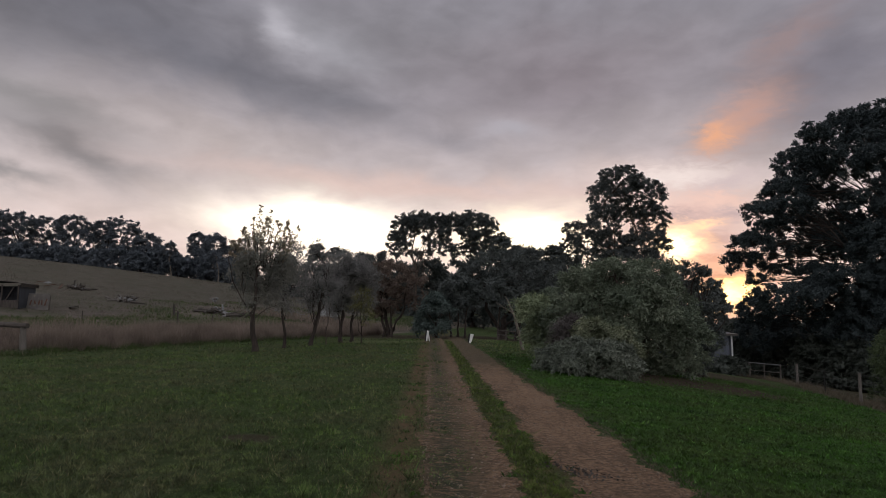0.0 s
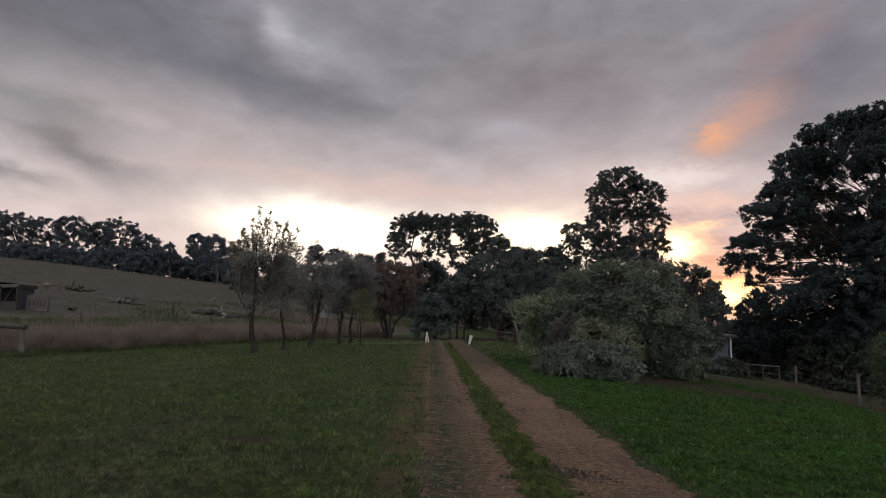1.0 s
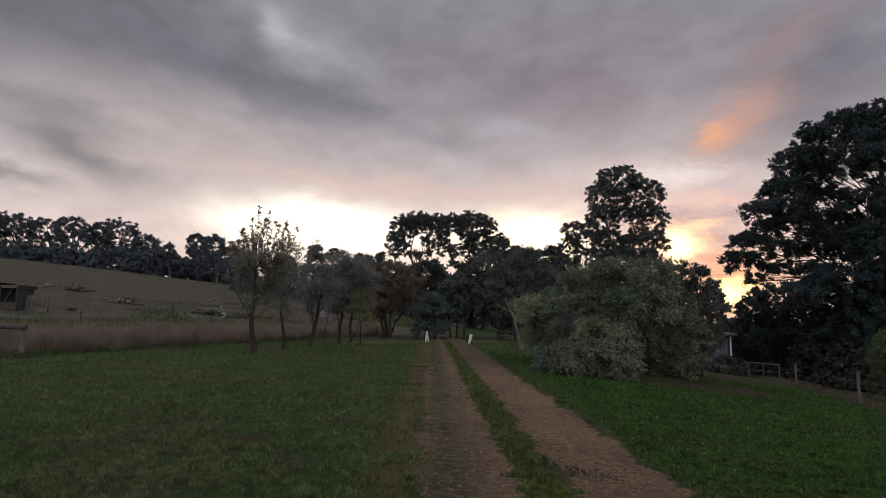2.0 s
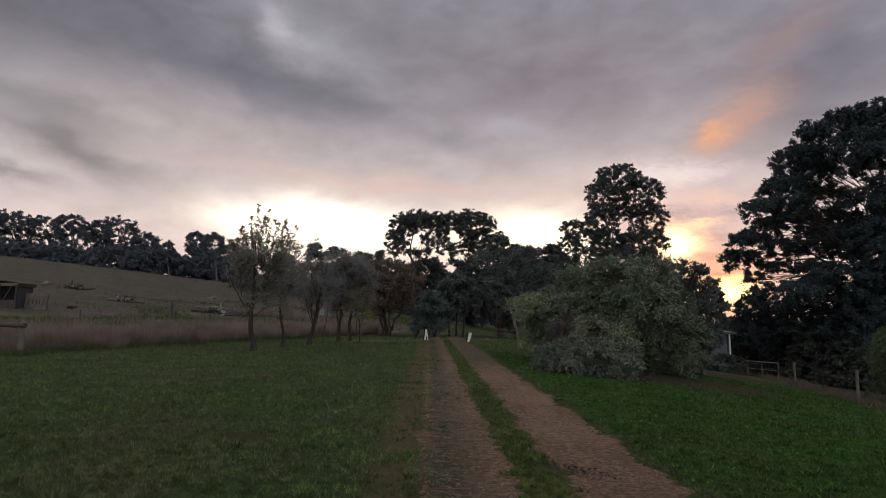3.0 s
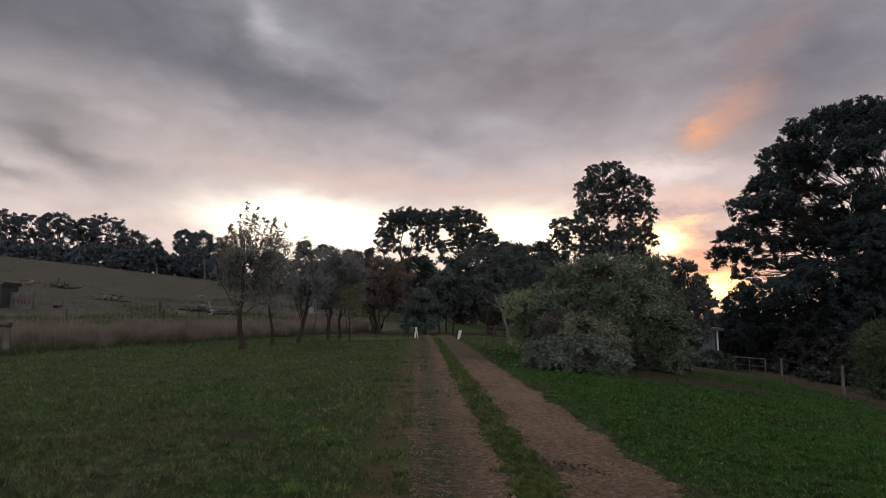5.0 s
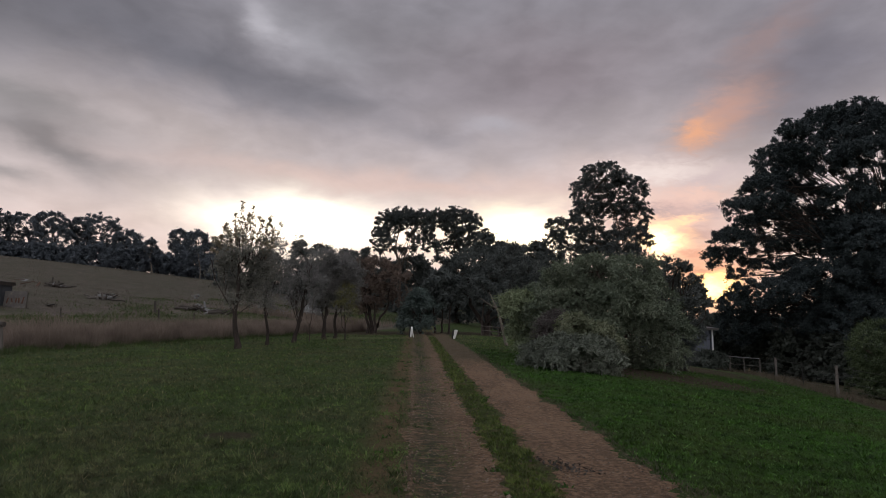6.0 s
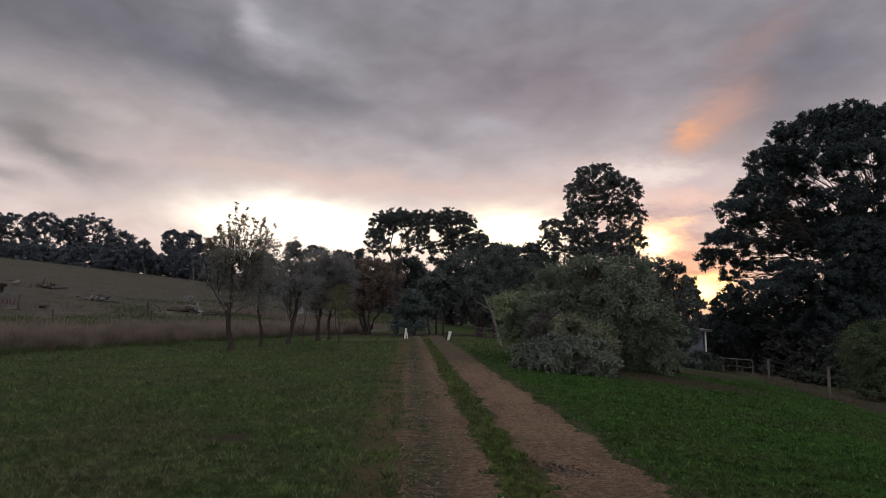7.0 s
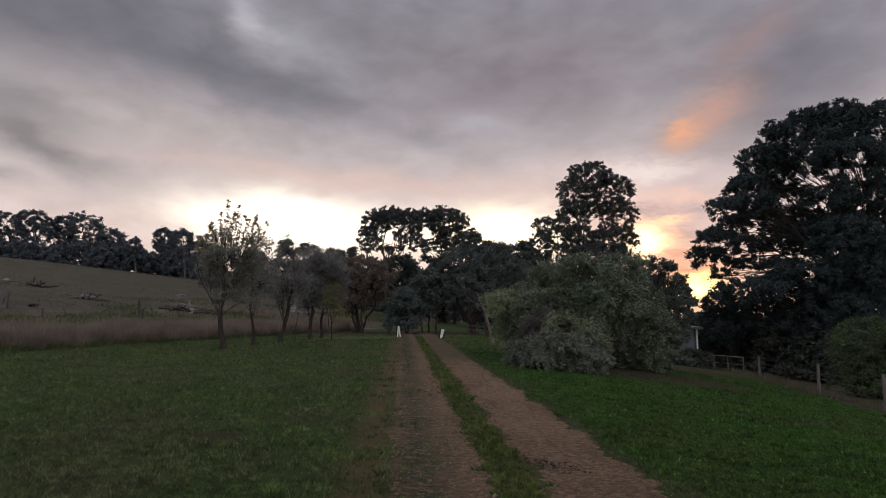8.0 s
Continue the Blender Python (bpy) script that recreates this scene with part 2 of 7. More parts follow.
CREAM = plain_material("faded_board", (0.075, 0.068, 0.064), (0.14, 0.13, 0.12), 1.5, 0.8, spots=(0.20, 0.17, 0.14))
BLUE_BOARD = plain_material("blue_grey_board", (0.085, 0.095, 0.12), (0.14, 0.155, 0.185), 1.5, 0.75)
# shed walls near black: the shade inside is put into their colour
SHADED_WALL = plain_material("shaded_wall", (0.020, 0.022, 0.026), (0.045, 0.048, 0.055), 1.5, 0.9)
CAR_PAINT = plain_material("dull_white_car_paint", (0.22, 0.225, 0.23), (0.34, 0.345, 0.35), 1.0, 0.45, spots=None, bump=0.02)
TYRE = plain_material("tyre_rubber", (0.016, 0.016, 0.016), (0.035, 0.034, 0.033), 5.0, 0.9)
GLASS_DARK = plain_material("dark_car_glass", (0.012, 0.014, 0.016), (0.022, 0.024, 0.028), 1.0, 0.12, bump=0.0)


# ---------------------------------------------------------------- the lie of the land
def bend(v, k):
    """A soft ramp: 0 below zero, v above it."""
    return k * np.logaddexp(0.0, np.asarray(v, float) / k)


def fence_x(y):
    return -17.3 + (np.minimum(y, 135.0) - 26.0) * 0.335


def land(x, y):
    x, y = np.asarray(x, float), np.asarray(y, float)
    z = 0.0135 * (bend(y - 5, 2.0) - bend(y - 46, 4.0)) - 0.006 * bend(y - 60, 8.0) + 0.004 * bend(y - 200, 20)
    z = z - 0.112 * (bend(x - 2.9 - np.clip(0.08 * (y - 20), 0, 1.2), 0.7) - 0.8 * bend(x - 30, 6.0))
    z = z - 0.04 * (bend(x - 9, 2.0) - bend(x - 30, 4.0)) - 0.03 * (bend(y - 36, 2.0) - bend(y - 60, 4.0)) * np.clip((x - 10) / 8, 0, 1)
    z = z + 0.036 * (bend(y - 68, 5.0) - bend(y - 140, 8.0)) * np.clip((x + 15) / 10, 0, 1) * np.clip((40 - x) / 15, 0, 1)
    s = (fence_x(y) - x) * 0.948
    z = z + 0.135 * (bend(s - 1.0, 2.5) - bend(s - 125, 12.0))
    z = z + 0.045 * (bend(y - 82, 5.0) - bend(y - 140, 5.0)) * np.clip(s / 25, 0, 1)
    z = z - 1.5 * np.exp(-((x + 38) / 15) ** 2 - ((y - 52) / 13) ** 2)
    return z - 0.02 * bend(y - 150, 10)


def drive_mid(y):
    """The middle of the grass strip between the wheel tracks."""
    y = np.asarray(y, float)
    return 1.1575 - 0.0195 * y


def ripple(x, y, scale, seed=0.0):
    """Cheap smooth noise over the ground."""
    x, y = np.asarray(x, float) / scale + seed, np.asarray(y, float) / scale - seed * 1.7
    return (np.sin(x * 1.7 + 1.3 * np.sin(y * 1.1)) + np.sin(y * 2.3 + 1.7 * np.sin(x * 0.9 + 2)) + np.sin((x + y) * 3.1 + np.sin(x * 2.7)) * 0.5) / 2.5


def link_mesh(name, verts, faces, mat, parent=None, smooth=False, label=""):
    """One mesh object from arrays of corners and faces of equal size."""
    verts, faces = np.asarray(verts, np.float32), np.asarray(faces, np.int32)
    me = bpy.data.meshes.new(name)
    k = faces.shape[1]
    me.vertices.add(len(verts))
    me.vertices.foreach_set("co", verts.ravel())
    me.loops.add(faces.size)
    me.loops.foreach_set("vertex_index", faces.ravel())
    me.polygons.add(len(faces))
    me.polygons.foreach_set("loop_start", np.arange(len(faces), dtype=np.int32) * k)
    if smooth:
        me.polygons.foreach_set("use_smooth", np.ones(len(faces), bool))
    me.update(calc_edges=True)
    me.materials.append(mat)
    ob = new(name, me)
    if parent:
        ob.parent = parent
    return tagged(ob, label)


def sheet(name, xs, ys, height, mat):
    gx, gy = np.meshgrid(xs, ys)
    v = np.stack([gx, gy, height(gx, gy)], -1).reshape(-1, 3)
    i = np.arange(len(xs) * len(ys)).reshape(len(ys), len(xs))
    f = np.stack([i[:-1, :-1], i[:-1, 1:], i[1:, 1:], i[1:, :-1]], -1).reshape(-1, 4)
    return link_mesh(name, v, f, mat, smooth=True)


def steps(edges):
    """Numbers from (from, to, step) stretches."""
    return np.unique(np.concatenate([np.arange(a, b, s) for a, b, s in edges] + [[edges[-1][1]]]).round(3))


# ground colours: mown lawn, rough dry hill grass, worn soil beside the drive
mat, n = material("ground_grass")
where = n.node("ShaderNodeNewGeometry").outputs["Position"]
px, py, pz = n.node("ShaderNodeSeparateXYZ", [where]).outputs
fine_n, mid_n, big_n = n.noise(where, 22.0, 6, 0.7), n.noise(where, 2.3, 5, 0.6), n.noise(where, 0.35, 4, 0.55)
green = n.mix(n.span(fine_n, 0.3, 0.7), (0.014, 0.028, 0.008), (0.056, 0.084, 0.026))
green = n.mix(n.m("MULTIPLY", n.span(mid_n, 0.50, 0.70), 0.4), green, (0.080, 0.070, 0.026))
green = n.mix(n.m("MULTIPLY", n.span(big_n, 0.42, 0.66), 0.45), green, (0.054, 0.062, 0.026))
pale_x, pale_y = n.m("DIVIDE", n.m("ADD", px, 4.2), 3.4), n.m("DIVIDE", n.m("SUBTRACT", py, 42.5), 2.2)
pale = n.span(n.m("ADD", n.m("ADD", n.m("MULTIPLY", pale_x, pale_x), n.m("MULTIPLY", pale_y, pale_y)), mid_n), 0.8, 1.8, 0.7, 0.0)
green = n.mix(pale, green, (0.105, 0.118, 0.052))
lush = n.mix(n.span(fine_n, 0.3, 0.7), (0.015, 0.038, 0.005), (0.035, 0.082, 0.010))
green = n.mix(n.m("MULTIPLY", n.span(n.m("ADD", px, n.m("MULTIPLY", mid_n, 1.2)), 2.6, 4.2), n.span(py, 22.0, 32.0, 1.0, 0.0)), green, lush)
soil = n.mix(n.span(fine_n, 0.3, 0.7), (0.078, 0.046, 0.028), (0.148, 0.092, 0.058))
mid_x = n.m("SUBTRACT", 1.1575, n.m("MULTIPLY", py, 0.0195))
off = n.m("ABSOLUTE", n.m("ADD", n.m("SUBTRACT", px, mid_x), 0.28))
worn = n.m("MULTIPLY", n.span(n.m("ADD", off, n.m("MULTIPLY", n.m("SUBTRACT", mid_n, 0.5), 1.2)), 1.05, 1.75, 1.0, 0.0), n.span(mid_n, 0.40, 0.65, 0.15, 0.60))
green = n.mix(worn, green, soil)
lane = n.m("DIVIDE", n.m("ADD", n.m("SUBTRACT", px, mid_x), n.m("ADD", 1.56, n.m("MULTIPLY", n.m("SUBTRACT", mid_n, 0.5), 0.5))), 0.27)
green = n.mix(n.m("MULTIPLY", n.m("EXPONENT", n.m("MULTIPLY", n.m("MULTIPLY", lane, lane), -1.3)), n.span(big_n, 0.3, 0.6, 0.30, 0.72)), green, soil)
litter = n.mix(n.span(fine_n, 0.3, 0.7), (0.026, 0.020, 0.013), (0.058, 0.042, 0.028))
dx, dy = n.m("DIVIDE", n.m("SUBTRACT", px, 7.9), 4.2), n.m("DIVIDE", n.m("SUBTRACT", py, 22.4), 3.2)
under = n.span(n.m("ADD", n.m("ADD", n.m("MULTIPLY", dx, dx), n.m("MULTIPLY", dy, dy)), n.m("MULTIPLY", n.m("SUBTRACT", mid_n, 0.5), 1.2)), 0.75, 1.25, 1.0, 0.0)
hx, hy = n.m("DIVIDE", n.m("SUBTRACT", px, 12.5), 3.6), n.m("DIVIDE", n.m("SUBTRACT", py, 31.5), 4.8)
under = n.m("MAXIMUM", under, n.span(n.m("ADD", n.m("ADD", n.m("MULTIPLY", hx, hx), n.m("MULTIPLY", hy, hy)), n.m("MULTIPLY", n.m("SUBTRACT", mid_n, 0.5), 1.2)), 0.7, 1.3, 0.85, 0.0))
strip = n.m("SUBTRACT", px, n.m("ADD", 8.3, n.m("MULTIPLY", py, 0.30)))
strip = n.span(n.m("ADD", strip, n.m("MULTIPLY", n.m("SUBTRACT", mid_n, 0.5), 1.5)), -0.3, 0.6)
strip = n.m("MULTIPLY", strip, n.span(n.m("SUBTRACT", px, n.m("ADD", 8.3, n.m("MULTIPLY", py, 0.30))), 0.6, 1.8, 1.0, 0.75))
# under the paddock trees dark soil and their shade share the litter colour
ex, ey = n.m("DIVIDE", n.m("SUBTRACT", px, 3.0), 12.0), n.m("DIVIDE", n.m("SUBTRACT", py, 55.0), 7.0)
tree_shade = n.span(n.m("ADD", n.m("ADD", n.m("MULTIPLY", ex, ex), n.m("MULTIPLY", ey, ey)), n.m("MULTIPLY", n.m("SUBTRACT", mid_n, 0.5), 1.2)), 0.75, 1.25, 0.85, 0.0)
green = n.mix(n.m("MAXIMUM", n.m("MAXIMUM", under, strip), tree_shade), green, litter)
bx, by = n.m("DIVIDE", n.m("ADD", px, 2.7), 0.5), n.m("DIVIDE", n.m("SUBTRACT", py, 8.8), 0.4)
bald = n.span(n.m("ADD", n.m("ADD", n.m("MULTIPLY", bx, bx), n.m("MULTIPLY", by, by)), mid_n), 0.7, 1.7, 0.8, 0.0)
green = n.mix(bald, green, litter)
hill_s = n.m("MULTIPLY", n.m("SUBTRACT", n.m("SUBTRACT", n.m("MULTIPLY", py, 0.335), 26.0), px), 0.948)
dry = n.mix(n.span(mid_n, 0.3, 0.7), (0.066, 0.054, 0.047), (0.120, 0.098, 0.084))
dry = n.mix(n.m("MULTIPLY", n.span(n.noise(n.scaled(where, (0.7, 1.0, 1.0)), 0.55, 6, 0.68), 0.45, 0.60), 0.8), dry, (0.148, 0.118, 0.102))
dry = n.mix(n.m("MULTIPLY", n.span(n.noise(n.scaled(where, (0.6, 1.0, 1.0)), 0.30, 6, 0.66), 0.50, 0.62), 0.75), dry, (0.052, 0.056, 0.035))
dry = n.mix(n.m("MULTIPLY", n.span(big_n, 0.47, 0.64), 0.5), dry, (0.070, 0.082, 0.042))
band = n.m("ADD", hill_s, n.m("MULTIPLY", big_n, 12.0))
dry = n.mix(n.span(band, 26.0, 36.0, 0.0, 0.7), dry, (0.074, 0.070, 0.053))
belt = n.m("DIVIDE", n.m("SUBTRACT", band, 17.0), 4.5)
dry = n.mix(n.m("MULTIPLY", n.m("EXPONENT", n.m("MULTIPLY", n.m("MULTIPLY", belt, belt), -1.0)), 0.8), dry, (0.042, 0.062, 0.022))
colour = n.mix(n.span(n.m("ADD", hill_s, n.m("MULTIPLY", mid_n, 1.5)), 0.3, 2.0), green, dry)
finish(n, colour, 0.95, n.m("ADD", n.m("ADD", fine_n, mid_n), n.noise(where, 7.0, 4, 0.6)), 0.9, 0.07, spec=0.1)
GROUND = mat

# pinkish-brown compacted dirt with grit and damp patches
def dirt_material(name, grassy):
    mat, n = material(name)
    where = n.node("ShaderNodeNewGeometry").outputs["Position"]
    px, py, pz = n.node("ShaderNodeSeparateXYZ", [where]).outputs
    along = n.scaled(where, (1.0, 0.35, 1.0))
    fine_n, grit, mid_n, big_n = n.noise(where, 60.0, 5, 0.7), n.noise(where, 14.0, 5, 0.75), n.noise(along, 2.6, 5, 0.6), n.noise(along, 0.7, 4)
    c = n.mix(n.span(grit, 0.34, 0.66), (0.082, 0.051, 0.033), (0.235, 0.150, 0.093))
    c = n.mix(n.m("MULTIPLY", n.span(mid_n, 0.5, 0.7), 0.6), c, (0.078, 0.053, 0.034))
    c = n.mix(n.m("MULTIPLY", n.span(big_n, 0.45, 0.7), 0.4), c, (0.250, 0.160, 0.102))
    streak = n.noise(n.scaled(where, (5.0, 0.35, 1.0)), 1.6, 5, 0.6)
    c = n.mix(n.m("MULTIPLY", n.span(streak, 0.54, 0.70), 0.45), c, (0.070, 0.047, 0.032))
    c = n.mix(n.m("MULTIPLY", n.span(n.noise(where, 38.0, 4, 0.75), 0.56, 0.64), 0.8), c, (0.046, 0.033, 0.023))
    c = n.mix(n.span(fine_n, 0.62, 0.70), c, (0.24, 0.19, 0.15))
    c = n.mix(n.span(n.noise(where, 5.5, 4, 0.7), 0.64, 0.74), c, (0.060, 0.050, 0.034))
    if grassy:
        dull = n.span(n.m("ADD", py, n.m("MULTIPLY", mid_n, 8.0)), 24.0, 36.0, 0.0, 0.45)
    else:  # far down the drive thin grass and dust cover the bare track
        dull = n.span(n.m("ADD", py, n.m("MULTIPLY", mid_n, 7.0)), 22.5, 27.5, 0.0, 0.8)
    c = n.mix(dull, c, n.mix(n.span(grit, 0.35, 0.65), (0.040, 0.038, 0.020), (0.088, 0.068, 0.043)))
    if grassy:  # grass creeping back along the crown of the track
        off = n.m("ADD", n.m("SUBTRACT", px, n.m("SUBTRACT", 1.1575, n.m("MULTIPLY", py, 0.0195))), n.m("ADD", 0.95, n.m("MULTIPLY", n.m("SUBTRACT", mid_n, 0.5), 0.4)))
        off = n.m("DIVIDE", off, 0.38)
        crown = n.m("MULTIPLY", n.m("EXPONENT", n.m("MULTIPLY", n.m("MULTIPLY", off, off), -1.0)), n.m("MULTIPLY", n.span(n.noise(n.scaled(where, (1.0, 1.8, 1.0)), 4.5, 6, 0.75), 0.36, 0.52), n.span(big_n, 0.35, 0.6, 0.6, 1.0)))
        c = n.mix(crown, c, (0.032, 0.036, 0.019))
    finish(n, c, 0.9, n.m("ADD", grit, n.m("MULTIPLY", fine_n, 0.6)), 1.0, 0.045, spec=0.15)
    return mat


DIRT, WORN_DIRT = dirt_material("compacted_dirt", False), dirt_material("worn_grassy_dirt", True)

GRASS_BLADE = leaf_material("lawn_blade", (0.020, 0.040, 0.009), (0.100, 0.150, 0.042), (0.15, 0.135, 0.07), 0.3, 0.6, (0.086, 0.085, 0.046), 8.0)
STRIP_BLADE = leaf_material("strip_blade", (0.026, 0.044, 0.008), (0.095, 0.128, 0.028), (0.12, 0.105, 0.05), 0.3, 0.6, None, 9.0)
LUSH_BLADE = leaf_material("lush_blade", (0.010, 0.034, 0.004), (0.046, 0.116, 0.013), (0.085, 0.160, 0.040), 0.3, 0.6, (0.042, 0.060, 0.015), 9.0)
DRY_BLADE = leaf_material("dry_grass_blade", (0.10, 0.078, 0.062), (0.29, 0.235, 0.195), None, 0.35, 0.8)
HILL_BLADE = leaf_material("hill_grass_blade", (0.095, 0.078, 0.067), (0.195, 0.160, 0.138), None, 0.4, 0.8, (0.080, 0.086, 0.054))
HILL_GREEN_BLADE = leaf_material("hill_green_blade", (0.026, 0.050, 0.012), (0.085, 0.118, 0.036), (0.16, 0.13, 0.09), 0.3, 0.7)
STRAW_BLADE = leaf_material("straw_blade", (0.07, 0.058, 0.040), (0.13, 0.108, 0.078), None, 0.2, 0.8)
STONE = plain_material("gravel_stone", (0.13, 0.098, 0.072), (0.25, 0.195, 0.15), 6.0, 0.85)


def bumpy(x, y):
    fade = np.clip((60 - y) / 40, 0, 1)
    return land(x, y) + fade * (0.018 * ripple(x, y, 1.3) + 0.010 * ripple(x, y, 0.45, 3.1))


xs = steps([(-2000, -400, 100), (-400, -120, 10), (-120, -30, 2), (-30, -8, 0.5), (-8, 9, 0.2), (9, 32, 0.5), (32, 120, 3), (120, 400, 15), (400, 2000, 100)])
ys = steps([(-300, -20, 20), (-20, 3, 1.5), (3, 16, 0.2), (16, 32, 0.4), (32, 70, 0.7), (70, 180, 2.5), (180, 500, 20), (500, 3600, 150)])


def ruts(x, y):
    """The ground with the two shallow wheel tracks pressed into it."""
    z = bumpy(x, y)
    off = x - drive_mid(y)
    near = np.clip((50 - y) / 8, 0, 1)
    for middle, half in ((-0.76, 0.50), (0.82, 0.60)):
        z = z - 0.045 * near * np.exp(-((off - middle) / half) ** 4)
    return z


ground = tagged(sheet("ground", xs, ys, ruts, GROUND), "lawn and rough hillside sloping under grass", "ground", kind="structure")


def track(name, inner, outer, wobble, mat_):
    """A bare wheel track, lying just above the ground, with ragged edges."""
    rows = steps([(-25, 3, 0.5), (3, 16, 0.07), (16, 32, 0.15), (32, 56, 0.4)])
    across = np.linspace(0, 1, 19)
    t, y = np.meshgrid(across, rows)
    edge = 0.10 * ripple(y, y * 0.3, 0.5, wobble) + 0.07 * ripple(y, y, 0.16, wobble + 1) + 0.05 * ripple(y, y, 0.07, wobble + 4)
    edge2 = 0.11 * ripple(y, y * 0.3, 0.6, wobble + 7) + 0.07 * ripple(y, y, 0.18, wobble + 5) + 0.05 * ripple(y, y, 0.08, wobble + 2)
    lo, hi = drive_mid(y) + inner + edge, drive_mid(y) + outer + edge2
    x = lo + (hi - lo) * t
    lift = 0.030 * np.minimum(1, np.minimum(t, 1 - t) * 6) - 0.008
    z = ruts(x, y) + lift + 0.003 * ripple(x, y, 0.17, 2)
    i = np.arange(x.size).reshape(x.shape)
    f = np.stack([i[:-1, :-1], i[:-1, 1:], i[1:, 1:], i[1:, :-1]], -1).reshape(-1, 4)
    return link_mesh(name, np.stack([x, y, z], -1).reshape(-1, 3), f, mat_, smooth=True)


tagged(track("road_1", -1.32, -0.22, 0.3, WORN_DIRT), "brown compacted dirt wheel track with worn grass edges", "driveway", kind="structure")
tagged(track("road_2", 0.21, 1.42, 5.1, DIRT), "pinkish-brown bare dirt wheel track across the lawn", "driveway", kind="structure")


# ---------------------------------------------------------------- growing things
def unit(v):
    return v / np.maximum(1e-9, np.linalg.norm(v, axis=-1, keepdims=True))


def leaves(name, pos, way, length, width, mat, rng, parent=None, label="", fold=0.25, slim=False, face=None):
    """Diamond leaves as one mesh: each starts at pos, points along way and turns its blade towards face."""
    way = unit(way)
    side = unit(np.cross(way, rng.normal(size=way.shape) if face is None else face))
    up = np.cross(side, way)
    length, width = np.reshape(length, (-1, 1)), np.reshape(width, (-1, 1))
    if slim:  # one narrow triangle each, for needles and far foliage
        v = np.stack([pos + side * width * 0.5, pos + way * length, pos - side * width * 0.5], 1).reshape(-1, 3)
        return link_mesh(name, v, np.arange(len(v)).reshape(-1, 3), mat, parent, label=label)
    mid = pos + way * length * 0.45
    a = mid + side * width * 0.5 + up * width * fold
    b = mid - side * width * 0.5 + up * width * fold
    v = np.stack([pos, a, pos + way * length, b], 1).reshape(-1, 3)
    return link_mesh(name, v, np.arange(len(v)).reshape(-1, 4), mat, parent, label=label)


def blades(name, pos, height, width, lean, mat, rng, parent=None):
    """Grass blades: narrow bent triangles standing on the ground."""
    k = len(pos)
    turn = rng.uniform(0, 2 * np.pi, k)
    side = np.stack([np.cos(turn), np.sin(turn), np.zeros(k)], -1) * np.reshape(width, (-1, 1)) * 0.5
    tip = pos + np.stack([rng.normal(size=k) * lean, rng.normal(size=k) * lean, np.ones(k)], -1) * np.reshape(height, (-1, 1))
    v = np.stack([pos - side, pos + side, tip], 1).reshape(-1, 3)
    return link_mesh(name, v, np.arange(len(v)).reshape(-1, 3), mat, parent)


class Tubes:
    """Tapered round limbs gathered in one mesh."""

    def __init__(self):
        self.v, self.f, self.k = [], [], 0

    def add(self, pts, rad, sides=6):
        pts, rad = np.asarray(pts, float), np.asarray(rad, float)
        way = unit(np.gradient(pts, axis=0))
        ref = np.where(np.abs(way[:, 2:3]) > 0.9, [[1.0, 0, 0]], [[0, 0, 1.0]])
        a = unit(np.cross(way, ref))
        b = np.cross(way, a)
        ang = np.arange(sides) * 2 * np.pi / sides
        ring = pts[:, None] + rad[:, None, None] * (np.cos(ang)[None, :, None] * a[:, None] + np.sin(ang)[None, :, None] * b[:, None])
        i = self.k + np.arange(len(pts) * sides).reshape(len(pts), sides)
        nxt = np.roll(i, -1, axis=1)
        self.v.append(ring.reshape(-1, 3))
        self.f.append(np.stack([i[:-1], nxt[:-1], nxt[1:], i[1:]], -1).reshape(-1, 4))
        self.k += len(pts) * sides

    def link(self, name, mat, parent=None, label=""):
        return link_mesh(name, np.concatenate(self.v), np.concatenate(self.f), mat, parent, smooth=True, label=label)


def curve_to(a, b, rng, sag=0.12, steps_n=6):
    t = np.linspace(0, 1, steps_n)[:, None]
    d = b - a
    size = np.linalg.norm(d)
    p = a + d * t + np.sin(t * np.pi) * rng.normal(size=3) * size * sag
    p[:, 2:] += np.sin(t * np.pi) * size * sag * 0.8
    return p + np.r_[[[0, 0, 0]], rng.normal(size=(steps_n - 2, 3)) * size * 0.02, [[0, 0, 0]]]


